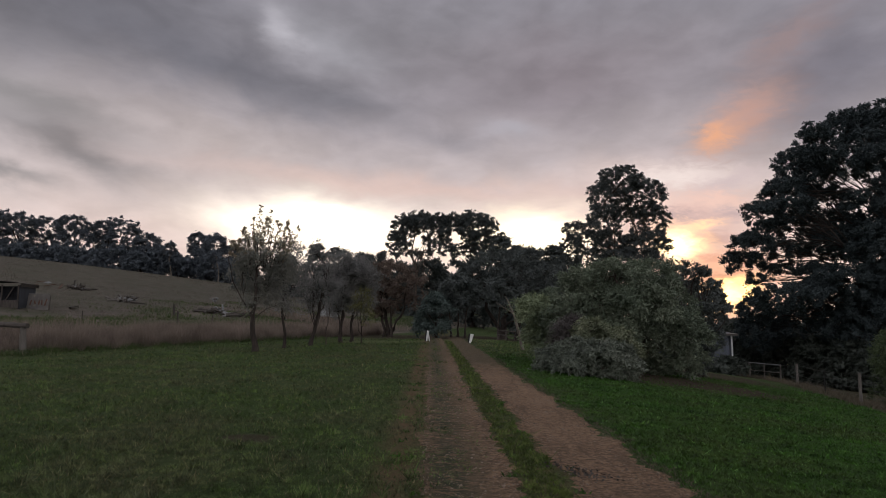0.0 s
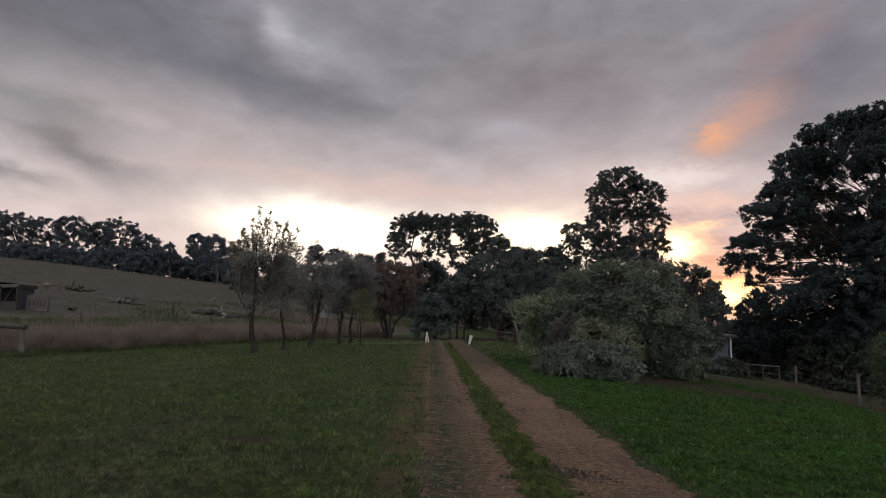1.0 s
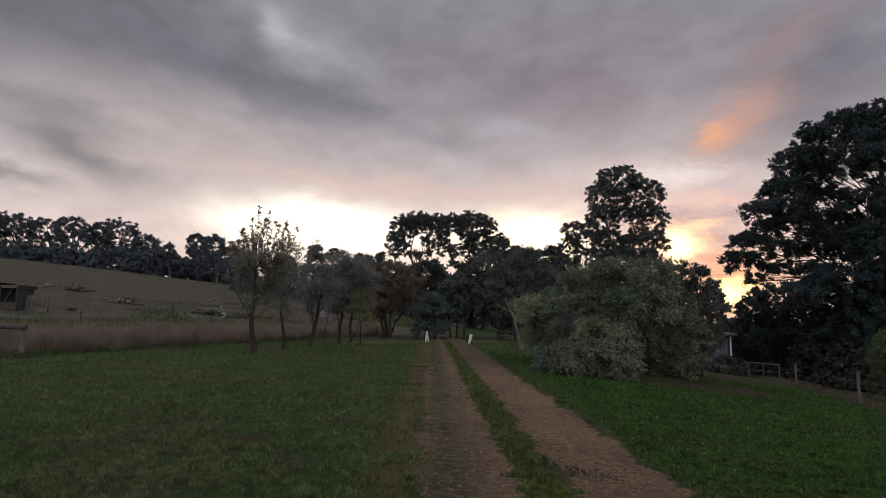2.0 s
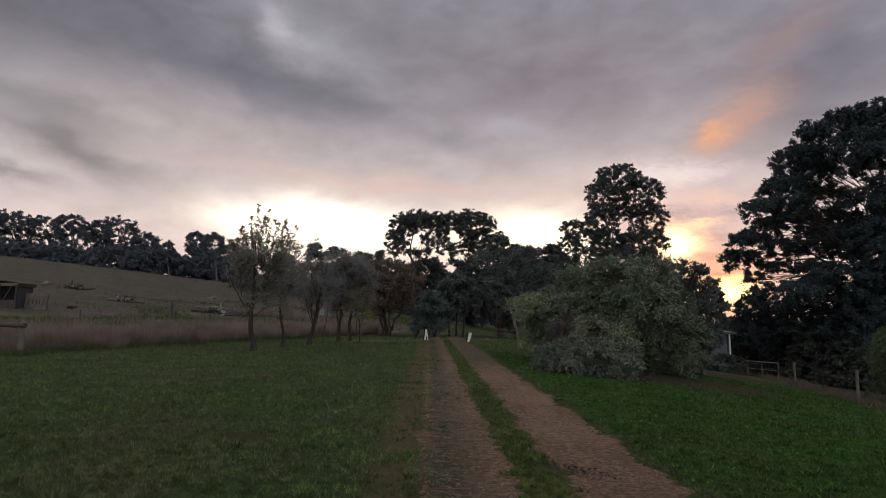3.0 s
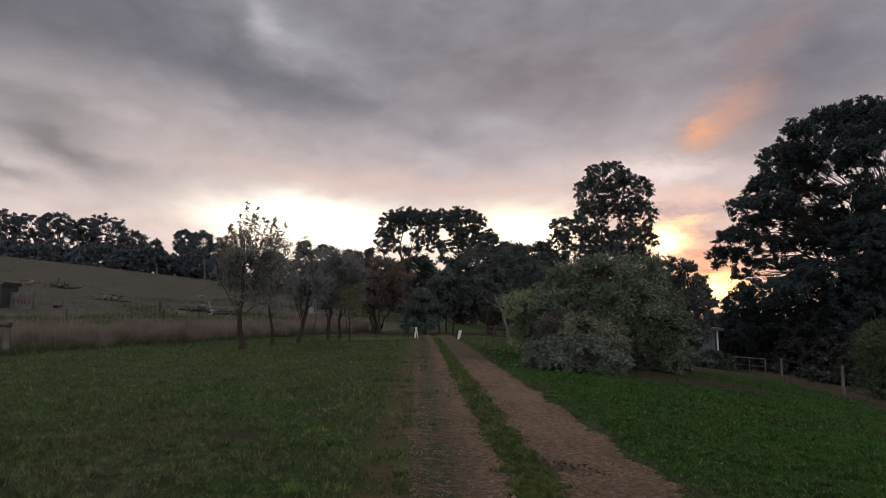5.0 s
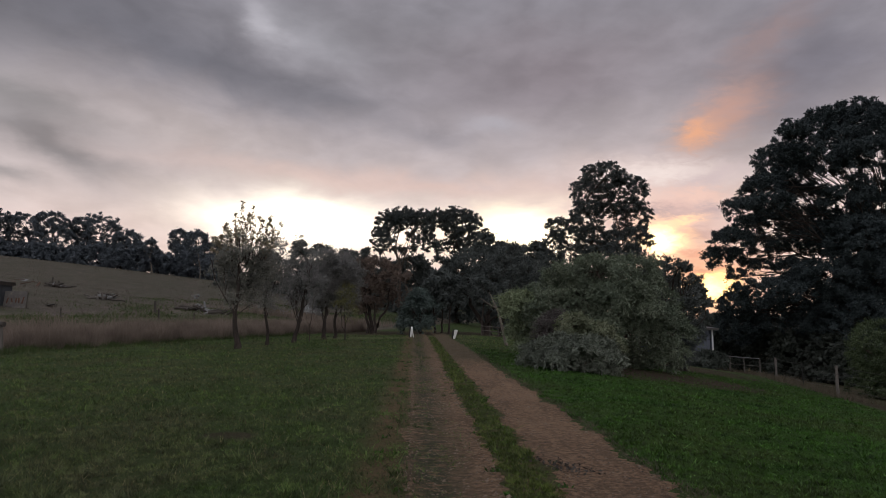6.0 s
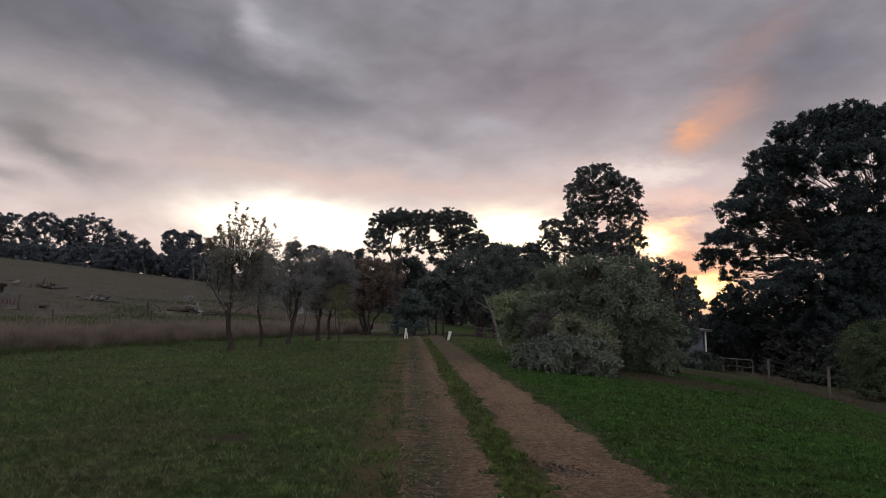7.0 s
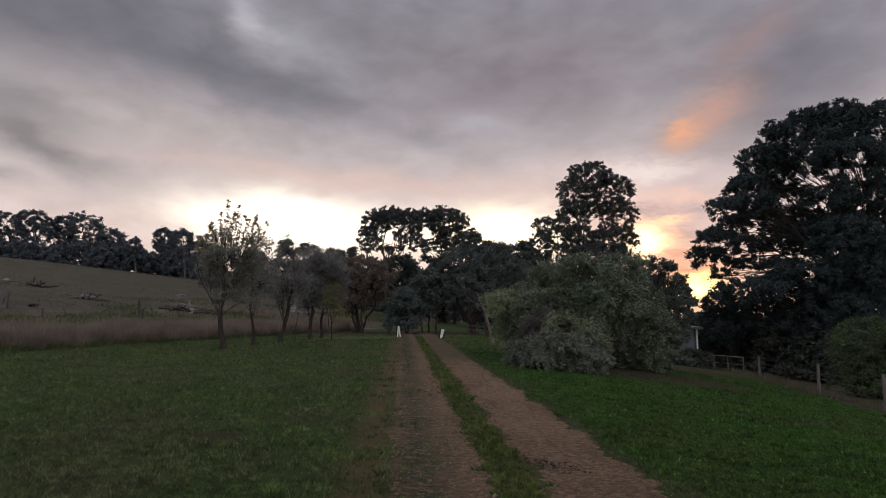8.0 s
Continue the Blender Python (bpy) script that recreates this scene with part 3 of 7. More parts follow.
def tree(name, label, category, x, y, lobes, leaf, bark, seed, trunk_r=0.2, clumps=60, clump_r=0.5, per=60, size=(0.3, 0.12), droop=0.3, shell=0.45,
         fork=0.4, lean=(0, 0), branch=10, flatten=0.75, stems=1, group="", base=None, sprays=5, sag=0.35, limb_k=0.62, thin=None, slim=False, swell=1.0):
    """A tree or bush: tapered trunk, a limb with branches into each lobe of the crown, and a crown of many leaves in clumps with gaps.
    lobes: centre and half sizes of the crown's masses, from the foot of the trunk."""
    rng = np.random.default_rng(seed)
    z0 = float(land(x, y)) if base is None else base
    root = new(name)
    root.location = (x, y, z0)
    tagged(root, label, category, group)
    lobes = np.asarray(lobes, float) * [1, 1, 1, 1, 1, swell]
    top = lobes[np.argmax(lobes[:, 2])]
    weight = lobes[:, 3] * lobes[:, 5]
    count = np.maximum(3, np.round(clumps * weight / weight.sum())).astype(int)
    # trunk
    head = np.array([lean[0] + top[0] * 0.6, lean[1] + top[1] * 0.6, top[2]])
    t = np.linspace(0, 1, 12)[:, None]
    spine = np.concatenate([head[:2] * t ** 1.3, head[2] * t - 0.15 * (1 - t)], 1)
    spine[1:-1, :2] += np.cumsum(rng.normal(size=(10, 2)), 0) * 0.012 * head[2]
    trunk = Tubes()
    flare = trunk_r * (1 - 0.82 * t[:, 0] ** 0.8) * (1 + 0.45 * np.exp(-t[:, 0] * 18))
    trunk.add(spine, flare, 9)
    for s in range(1, stems):
        foot = np.array([rng.normal() * trunk_r * 2.2, rng.normal() * trunk_r * 2.2, -0.1])
        goal = lobes[s % len(lobes)][:3] * 0.9
        trunk.add(curve_to(foot, goal, rng, 0.06, 8), np.linspace(trunk_r * 0.75, trunk_r * 0.2, 8), 7)
    trunk.link("trunk", bark, root)
    pos, way, face = [], [], []
    for lobe, k in zip(lobes, count):
        c, r = lobe[:3], lobe[3:]
        d = unit(rng.normal(size=(k, 3)))
        low = (d[:, 2] < -0.25) & (rng.random(k) < 0.5)
        d[low, 2] *= -1
        centres = c + d * r * (shell + (1 - shell) * rng.random((k, 1)) ** 0.5)
        limb = Tubes()
        f = np.clip(fork + rng.uniform(-0.12, 0.12), 0.02, 0.85)
        f = min(f, max(0.05, (c[2] - 0.4 * r[2]) / head[2] * 0.75))
        j = f * 11
        a = spine[int(j)] + (spine[min(11, int(j) + 1)] - spine[int(j)]) * (j - int(j))
        r0 = trunk_r * (1 - 0.75 * f) * limb_k / max(1.0, len(lobes) / 4) ** 0.5
        main = curve_to(a, c, rng, 0.14, 8)
        limb.add(main, np.linspace(r0, r0 * 0.3, 8), 7)
        for e in centres[:branch]:
            q = main[rng.integers(3, 8)]
            limb.add(curve_to(q, e, rng, 0.06, 5), np.linspace(r0 * 0.34, r0 * 0.07, 5), 5)
        limb.link("limb", bark, root)
        for e in centres:
            # leafy sprays that grow outwards from the clump and bow down at their ends
            m = max(2, int(per * rng.uniform(0.6, 1.4) / sprays))
            if thin and e[2] > thin[0]:
                m = max(1, int(m * thin[1]))
            ax = unit(unit(e - c) * 0.7 + rng.normal(size=(sprays, 3)) * 0.65 + [0, 0, 0.25])[:, None]
            u = rng.random((sprays, m, 1)) ** 0.7
            reach = clump_r * rng.uniform(0.6, 1.3, (sprays, 1, 1)) * (0.5 if thin and e[2] > thin[0] else 1.0)
            p = e + (ax * u * np.array([1, 1, flatten]) - np.array([0, 0, sag]) * u * u) * reach + rng.normal(size=(sprays, m, 3)) * 0.13 * clump_r
            pos.append(p.reshape(-1, 3))
            way.append((ax * 0.6 + rng.normal(size=(sprays, m, 3)) * 0.55 + [0, 0, -droop]).reshape(-1, 3))
            face.append((unit(p - e) * 0.5 + unit(e - c) * 0.4 + [0, 0, 0.5] + rng.normal(size=p.shape) * 0.45).reshape(-1, 3))
    pos, way, face = np.concatenate(pos), np.concatenate(way), np.concatenate(face)
    k = len(pos)
    leaves("crown", pos, way, size[0] * rng.uniform(0.6, 1.3, k), size[1] * rng.uniform(0.6, 1.3, k), leaf, rng, root, slim=slim, face=face)
    return root


# ---------------------------------------------------------------- trees and bushes

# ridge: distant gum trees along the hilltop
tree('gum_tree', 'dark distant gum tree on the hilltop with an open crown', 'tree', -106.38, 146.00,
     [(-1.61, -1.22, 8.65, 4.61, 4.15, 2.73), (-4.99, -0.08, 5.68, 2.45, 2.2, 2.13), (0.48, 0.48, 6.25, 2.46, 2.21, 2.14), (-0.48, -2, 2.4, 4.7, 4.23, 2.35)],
     HAZED_FAR_LEAF, DARK_BARK, 100, trunk_r=0.35, slim=True, sprays=20, clumps=190, clump_r=0.75, per=95, size=(0.28, 0.30), sag=0.05, droop=0.05, fork=0.35, branch=8, group='hilltop gum trees')
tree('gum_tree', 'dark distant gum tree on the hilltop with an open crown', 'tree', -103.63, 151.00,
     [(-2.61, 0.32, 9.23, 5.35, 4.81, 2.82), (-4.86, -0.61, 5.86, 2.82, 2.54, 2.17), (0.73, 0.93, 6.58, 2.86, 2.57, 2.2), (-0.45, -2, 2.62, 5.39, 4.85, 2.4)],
     HAZED_FAR_LEAF, DARK_BARK, 101, trunk_r=0.35, slim=True, sprays=20, clumps=190, clump_r=0.75, per=95, size=(0.28, 0.30), sag=0.05, droop=0.05, fork=0.35, branch=8, group='hilltop gum trees')
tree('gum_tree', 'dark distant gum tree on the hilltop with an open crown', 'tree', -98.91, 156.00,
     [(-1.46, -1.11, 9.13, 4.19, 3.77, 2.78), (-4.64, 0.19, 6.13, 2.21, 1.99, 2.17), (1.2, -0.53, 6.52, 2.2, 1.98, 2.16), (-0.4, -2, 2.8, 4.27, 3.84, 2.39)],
     HAZED_FAR_LEAF, DARK_BARK, 102, trunk_r=0.35, slim=True, sprays=20, clumps=190, clump_r=0.75, per=95, size=(0.28, 0.30), sag=0.05, droop=0.05, fork=0.35, branch=8, group='hilltop gum trees')
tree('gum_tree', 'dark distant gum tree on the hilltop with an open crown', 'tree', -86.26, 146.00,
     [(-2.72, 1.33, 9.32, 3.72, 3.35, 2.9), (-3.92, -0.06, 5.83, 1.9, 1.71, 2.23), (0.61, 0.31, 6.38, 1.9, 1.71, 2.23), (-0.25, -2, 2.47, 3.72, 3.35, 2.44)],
     HAZED_FAR_LEAF, DARK_BARK, 103, trunk_r=0.35, slim=True, sprays=20, clumps=190, clump_r=0.75, per=95, size=(0.28, 0.30), sag=0.05, droop=0.05, fork=0.35, branch=8, group='hilltop gum trees')
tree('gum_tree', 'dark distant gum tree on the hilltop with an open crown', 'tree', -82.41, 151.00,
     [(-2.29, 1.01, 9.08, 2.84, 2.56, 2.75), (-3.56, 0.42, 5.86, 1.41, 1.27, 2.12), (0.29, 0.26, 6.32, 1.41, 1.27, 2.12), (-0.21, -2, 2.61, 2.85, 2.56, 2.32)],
     HAZED_FAR_LEAF, DARK_BARK, 104, trunk_r=0.35, slim=True, sprays=20, clumps=190, clump_r=0.75, per=95, size=(0.28, 0.30), sag=0.05, droop=0.05, fork=0.35, branch=8, group='hilltop gum trees')
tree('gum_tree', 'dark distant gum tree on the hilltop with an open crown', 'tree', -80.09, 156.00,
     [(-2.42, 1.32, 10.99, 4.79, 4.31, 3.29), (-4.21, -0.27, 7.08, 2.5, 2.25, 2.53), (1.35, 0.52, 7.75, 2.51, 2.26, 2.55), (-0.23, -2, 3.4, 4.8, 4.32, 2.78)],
     HAZED_FAR_LEAF, DARK_BARK, 105, trunk_r=0.35, slim=True, sprays=20, clumps=190, clump_r=0.75, per=95, size=(0.28, 0.30), sag=0.05, droop=0.05, fork=0.35, branch=8, group='hilltop gum trees')
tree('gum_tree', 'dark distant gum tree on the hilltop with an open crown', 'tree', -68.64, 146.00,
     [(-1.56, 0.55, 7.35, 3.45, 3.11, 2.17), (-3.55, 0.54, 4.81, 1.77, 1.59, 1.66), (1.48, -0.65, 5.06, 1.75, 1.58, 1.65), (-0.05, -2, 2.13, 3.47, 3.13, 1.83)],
     HAZED_FAR_LEAF, DARK_BARK, 106, trunk_r=0.35, slim=True, sprays=20, clumps=190, clump_r=0.75, per=95, size=(0.28, 0.30), sag=0.05, droop=0.05, fork=0.35, branch=8, group='hilltop gum trees')
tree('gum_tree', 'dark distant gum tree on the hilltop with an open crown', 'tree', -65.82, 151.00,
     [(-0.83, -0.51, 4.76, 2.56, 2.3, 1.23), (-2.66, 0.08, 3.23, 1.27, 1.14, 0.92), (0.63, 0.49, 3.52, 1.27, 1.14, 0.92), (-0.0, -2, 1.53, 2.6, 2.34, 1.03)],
     HAZED_FAR_LEAF, DARK_BARK, 107, trunk_r=0.35, slim=True, sprays=20, clumps=190, clump_r=0.75, per=95, size=(0.28, 0.30), sag=0.05, droop=0.05, fork=0.35, branch=8, group='hilltop gum trees')
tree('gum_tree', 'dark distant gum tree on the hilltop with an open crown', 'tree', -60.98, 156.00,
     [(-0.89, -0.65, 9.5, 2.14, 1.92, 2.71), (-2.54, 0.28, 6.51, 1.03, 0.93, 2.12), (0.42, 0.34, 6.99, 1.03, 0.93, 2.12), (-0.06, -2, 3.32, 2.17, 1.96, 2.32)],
     HAZED_FAR_LEAF, DARK_BARK, 108, trunk_r=0.35, slim=True, sprays=20, clumps=190, clump_r=0.75, per=95, size=(0.28, 0.30), sag=0.05, droop=0.05, fork=0.35, branch=8, group='hilltop gum trees')
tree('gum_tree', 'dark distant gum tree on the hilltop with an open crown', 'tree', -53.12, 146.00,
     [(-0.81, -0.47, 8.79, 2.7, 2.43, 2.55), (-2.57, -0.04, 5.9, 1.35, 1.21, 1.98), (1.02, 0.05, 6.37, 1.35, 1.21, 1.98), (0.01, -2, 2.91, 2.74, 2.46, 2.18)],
     HAZED_FAR_LEAF, DARK_BARK, 109, trunk_r=0.35, slim=True, sprays=20, clumps=190, clump_r=0.75, per=95, size=(0.28, 0.30), sag=0.05, droop=0.05, fork=0.35, branch=8, group='hilltop gum trees')
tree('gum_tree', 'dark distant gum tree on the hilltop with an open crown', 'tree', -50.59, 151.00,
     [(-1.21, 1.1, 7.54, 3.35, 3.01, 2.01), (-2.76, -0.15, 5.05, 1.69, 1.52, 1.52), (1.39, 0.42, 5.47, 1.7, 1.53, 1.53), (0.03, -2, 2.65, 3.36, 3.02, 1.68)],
     HAZED_FAR_LEAF, DARK_BARK, 110, trunk_r=0.35, slim=True, sprays=20, clumps=190, clump_r=0.75, per=95, size=(0.28, 0.30), sag=0.05, droop=0.05, fork=0.35, branch=8, group='hilltop gum trees')
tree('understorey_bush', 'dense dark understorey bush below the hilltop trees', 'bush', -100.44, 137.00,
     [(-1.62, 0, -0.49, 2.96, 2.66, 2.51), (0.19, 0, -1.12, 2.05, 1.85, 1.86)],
     HAZED_FAR_LEAF, DARK_BARK, 150, trunk_r=0.2, slim=True, clumps=55, clump_r=1.2, per=130, size=(0.46, 0.46), droop=0.1, fork=0.15, branch=5, shell=0.3, group='hilltop bushes')
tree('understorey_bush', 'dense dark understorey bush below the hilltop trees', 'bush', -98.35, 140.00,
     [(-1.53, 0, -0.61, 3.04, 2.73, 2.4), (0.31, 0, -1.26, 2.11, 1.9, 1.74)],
     HAZED_FAR_LEAF, DARK_BARK, 151, trunk_r=0.2, slim=True, clumps=55, clump_r=1.2, per=130, size=(0.46, 0.46), droop=0.1, fork=0.15, branch=5, shell=0.3, group='hilltop bushes')
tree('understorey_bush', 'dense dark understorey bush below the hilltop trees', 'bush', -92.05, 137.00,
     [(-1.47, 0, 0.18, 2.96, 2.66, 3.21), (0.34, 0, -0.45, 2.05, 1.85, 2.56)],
     HAZED_FAR_LEAF, DARK_BARK, 152, trunk_r=0.2, slim=True, clumps=55, clump_r=1.2, per=130, size=(0.46, 0.46), droop=0.1, fork=0.15, branch=5, shell=0.3, group='hilltop bushes')
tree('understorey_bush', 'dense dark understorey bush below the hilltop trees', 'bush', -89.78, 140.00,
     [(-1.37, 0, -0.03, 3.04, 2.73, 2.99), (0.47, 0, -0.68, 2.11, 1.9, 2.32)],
     HAZED_FAR_LEAF, DARK_BARK, 153, trunk_r=0.2, slim=True, clumps=55, clump_r=1.2, per=130, size=(0.46, 0.46), droop=0.1, fork=0.15, branch=5, shell=0.3, group='hilltop bushes')
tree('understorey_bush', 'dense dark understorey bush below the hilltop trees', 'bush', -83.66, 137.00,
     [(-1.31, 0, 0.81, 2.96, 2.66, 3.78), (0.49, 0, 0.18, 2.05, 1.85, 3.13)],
     HAZED_FAR_LEAF, DARK_BARK, 154, trunk_r=0.2, slim=True, clumps=55, clump_r=1.2, per=130, size=(0.46, 0.46), droop=0.1, fork=0.15, branch=5, shell=0.3, group='hilltop bushes')
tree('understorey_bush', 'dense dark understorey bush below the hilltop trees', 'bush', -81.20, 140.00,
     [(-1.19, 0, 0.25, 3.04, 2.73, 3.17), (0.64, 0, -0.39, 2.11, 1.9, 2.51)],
     HAZED_FAR_LEAF, DARK_BARK, 155, trunk_r=0.2, slim=True, clumps=55, clump_r=1.2, per=130, size=(0.46, 0.46), droop=0.1, fork=0.15, branch=5, shell=0.3, group='hilltop bushes')
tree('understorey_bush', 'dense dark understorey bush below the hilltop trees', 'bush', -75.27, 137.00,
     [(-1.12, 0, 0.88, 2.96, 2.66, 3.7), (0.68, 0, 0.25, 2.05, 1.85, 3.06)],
     HAZED_FAR_LEAF, DARK_BARK, 156, trunk_r=0.2, slim=True, clumps=55, clump_r=1.2, per=130, size=(0.46, 0.46), droop=0.1, fork=0.15, branch=5, shell=0.3, group='hilltop bushes')
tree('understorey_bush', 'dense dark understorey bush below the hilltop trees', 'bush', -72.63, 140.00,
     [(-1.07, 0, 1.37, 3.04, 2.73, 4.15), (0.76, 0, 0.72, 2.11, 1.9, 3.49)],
     HAZED_FAR_LEAF, DARK_BARK, 157, trunk_r=0.2, slim=True, clumps=55, clump_r=1.2, per=130, size=(0.46, 0.46), droop=0.1, fork=0.15, branch=5, shell=0.3, group='hilltop bushes')
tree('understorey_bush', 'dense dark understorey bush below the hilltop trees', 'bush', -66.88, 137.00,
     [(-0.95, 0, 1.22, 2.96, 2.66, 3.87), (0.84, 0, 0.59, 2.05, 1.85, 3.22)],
     HAZED_FAR_LEAF, DARK_BARK, 158, trunk_r=0.2, slim=True, clumps=55, clump_r=1.2, per=130, size=(0.46, 0.46), droop=0.1, fork=0.15, branch=5, shell=0.3, group='hilltop bushes')
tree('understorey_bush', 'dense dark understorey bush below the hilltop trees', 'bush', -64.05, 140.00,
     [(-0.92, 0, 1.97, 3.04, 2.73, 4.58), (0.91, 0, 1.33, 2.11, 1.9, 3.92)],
     HAZED_FAR_LEAF, DARK_BARK, 159, trunk_r=0.2, slim=True, clumps=55, clump_r=1.2, per=130, size=(0.46, 0.46), droop=0.1, fork=0.15, branch=5, shell=0.3, group='hilltop bushes')
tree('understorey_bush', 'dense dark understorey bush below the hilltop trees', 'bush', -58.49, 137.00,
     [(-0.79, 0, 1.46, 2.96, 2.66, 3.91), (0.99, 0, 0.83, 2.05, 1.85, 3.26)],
     HAZED_FAR_LEAF, DARK_BARK, 160, trunk_r=0.2, slim=True, clumps=55, clump_r=1.2, per=130, size=(0.46, 0.46), droop=0.1, fork=0.15, branch=5, shell=0.3, group='hilltop bushes')
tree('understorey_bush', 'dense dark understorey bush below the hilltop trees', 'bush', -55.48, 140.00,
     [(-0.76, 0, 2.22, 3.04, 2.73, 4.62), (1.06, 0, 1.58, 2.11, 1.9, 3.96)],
     HAZED_FAR_LEAF, DARK_BARK, 161, trunk_r=0.2, slim=True, clumps=55, clump_r=1.2, per=130, size=(0.46, 0.46), droop=0.1, fork=0.15, branch=5, shell=0.3, group='hilltop bushes')
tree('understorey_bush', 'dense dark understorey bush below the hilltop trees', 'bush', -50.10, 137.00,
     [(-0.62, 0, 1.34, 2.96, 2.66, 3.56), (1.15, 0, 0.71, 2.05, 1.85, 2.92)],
     HAZED_FAR_LEAF, DARK_BARK, 162, trunk_r=0.2, slim=True, clumps=55, clump_r=1.2, per=130, size=(0.46, 0.46), droop=0.1, fork=0.15, branch=5, shell=0.3, group='hilltop bushes')
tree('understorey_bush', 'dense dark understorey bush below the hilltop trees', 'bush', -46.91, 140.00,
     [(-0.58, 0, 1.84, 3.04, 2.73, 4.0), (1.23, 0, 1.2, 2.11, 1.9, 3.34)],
     HAZED_FAR_LEAF, DARK_BARK, 163, trunk_r=0.2, slim=True, clumps=55, clump_r=1.2, per=130, size=(0.46, 0.46), droop=0.1, fork=0.15, branch=5, shell=0.3, group='hilltop bushes')
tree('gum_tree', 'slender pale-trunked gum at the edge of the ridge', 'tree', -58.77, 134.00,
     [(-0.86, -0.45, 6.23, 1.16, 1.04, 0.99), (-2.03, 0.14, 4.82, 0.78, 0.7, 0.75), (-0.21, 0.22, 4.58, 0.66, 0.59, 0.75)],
     HAZED_FAR_LEAF, PALE_BARK, 190, trunk_r=0.13, slim=True, clumps=20, clump_r=0.8, per=60, size=(0.4, 0.4), fork=0.5, branch=6, group='hilltop gum trees')
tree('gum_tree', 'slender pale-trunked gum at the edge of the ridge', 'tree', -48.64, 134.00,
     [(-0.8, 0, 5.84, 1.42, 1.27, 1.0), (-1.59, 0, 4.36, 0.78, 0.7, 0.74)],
     HAZED_FAR_LEAF, PALE_BARK, 191, trunk_r=0.13, slim=True, clumps=20, clump_r=0.8, per=60, size=(0.4, 0.4), fork=0.5, branch=6, group='hilltop gum trees')

# woods behind the paddock
tree('woodland_tree', 'dense dark tree in the woods beyond the paddock', 'tree', -34.96, 118.00,
     [(0.84, -3, -7.52, 4.38, 3.94, 1.65), (-0.16, -1.08, 4.31, 2.78, 2.5, 2.13), (-2.19, -0.36, 1.24, 2.49, 2.24, 2.81), (1.73, 0.26, 0.67, 2.5, 2.25, 2.83), (0.24, -1.5, -3.27, 4.0, 3.6, 3.4)],
     HAZED_DARK_LEAF, DARK_BARK, 200, trunk_r=0.25, slim=True, clumps=130, clump_r=0.9, per=110, size=(0.38, 0.36), sprays=10, sag=0.1, droop=0.1, fork=0.3, branch=8, shell=0.35, group='woodland trees')
tree('woodland_tree', 'dense dark tree in the woods beyond the paddock', 'tree', -30.15, 120.00,
     [(0.72, -3, -7.09, 3.74, 3.36, 1.69), (-0.21, -0.89, 5.62, 2.35, 2.12, 2.18), (-1.95, -0.18, 2.23, 2.1, 1.89, 3.01), (1.67, -0.53, 1.58, 2.09, 1.88, 3.0), (0.2, -1.5, -2.56, 3.41, 3.07, 3.63)],
     HAZED_DARK_LEAF, DARK_BARK, 201, trunk_r=0.25, slim=True, clumps=130, clump_r=0.9, per=110, size=(0.38, 0.36), sprays=10, sag=0.1, droop=0.1, fork=0.3, branch=8, shell=0.35, group='woodland trees')
tree('woodland_tree', 'dense dark tree in the woods beyond the paddock', 'tree', -22.60, 112.00,
     [(0.58, -3, -5.39, 2.54, 2.29, 1.55), (-0.44, 0.39, 8.03, 1.59, 1.43, 2.04), (-1.49, 0.11, 4.22, 1.39, 1.25, 3.09), (1.09, -0.07, 3.55, 1.38, 1.25, 3.09), (0.16, -1.5, -0.72, 2.31, 2.08, 3.71)],
     HAZED_DARK_LEAF, DARK_BARK, 202, trunk_r=0.25, slim=True, clumps=130, clump_r=0.9, per=110, size=(0.38, 0.36), sprays=10, sag=0.1, droop=0.1, fork=0.3, branch=8, shell=0.35, group='woodland trees')
tree('woodland_tree', 'dense dark tree in the woods beyond the paddock', 'tree', -18.23, 110.00,
     [(0.47, -3, -4.65, 2.94, 2.64, 1.52), (-0.17, -0.68, 8.01, 1.83, 1.65, 1.97), (-1.62, 0.29, 4.55, 1.63, 1.47, 2.95), (1.29, 0.09, 3.91, 1.63, 1.46, 2.95), (0.13, -1.5, -0.19, 2.67, 2.41, 3.54)],
     HAZED_DARK_LEAF, DARK_BARK, 203, trunk_r=0.25, slim=True, clumps=130, clump_r=0.9, per=110, size=(0.38, 0.36), sprays=10, sag=0.1, droop=0.1, fork=0.3, branch=8, shell=0.35, group='woodland trees')
tree('woodland_tree', 'dense dark tree in the woods beyond the paddock', 'tree', -13.81, 108.00,
     [(0.37, -3, -3.96, 3.31, 2.98, 1.48), (-0.18, -0.19, 7.53, 2.09, 1.88, 1.94), (-1.6, -0.39, 4.41, 1.85, 1.66, 2.67), (1.52, 0.08, 3.87, 1.86, 1.67, 2.68), (0.11, -1.5, 0.11, 3.02, 2.72, 3.23)],
     HAZED_DARK_LEAF, DARK_BARK, 204, trunk_r=0.25, slim=True, clumps=130, clump_r=0.9, per=110, size=(0.38, 0.36), sprays=10, sag=0.1, droop=0.1, fork=0.3, branch=8, shell=0.35, group='woodland trees')
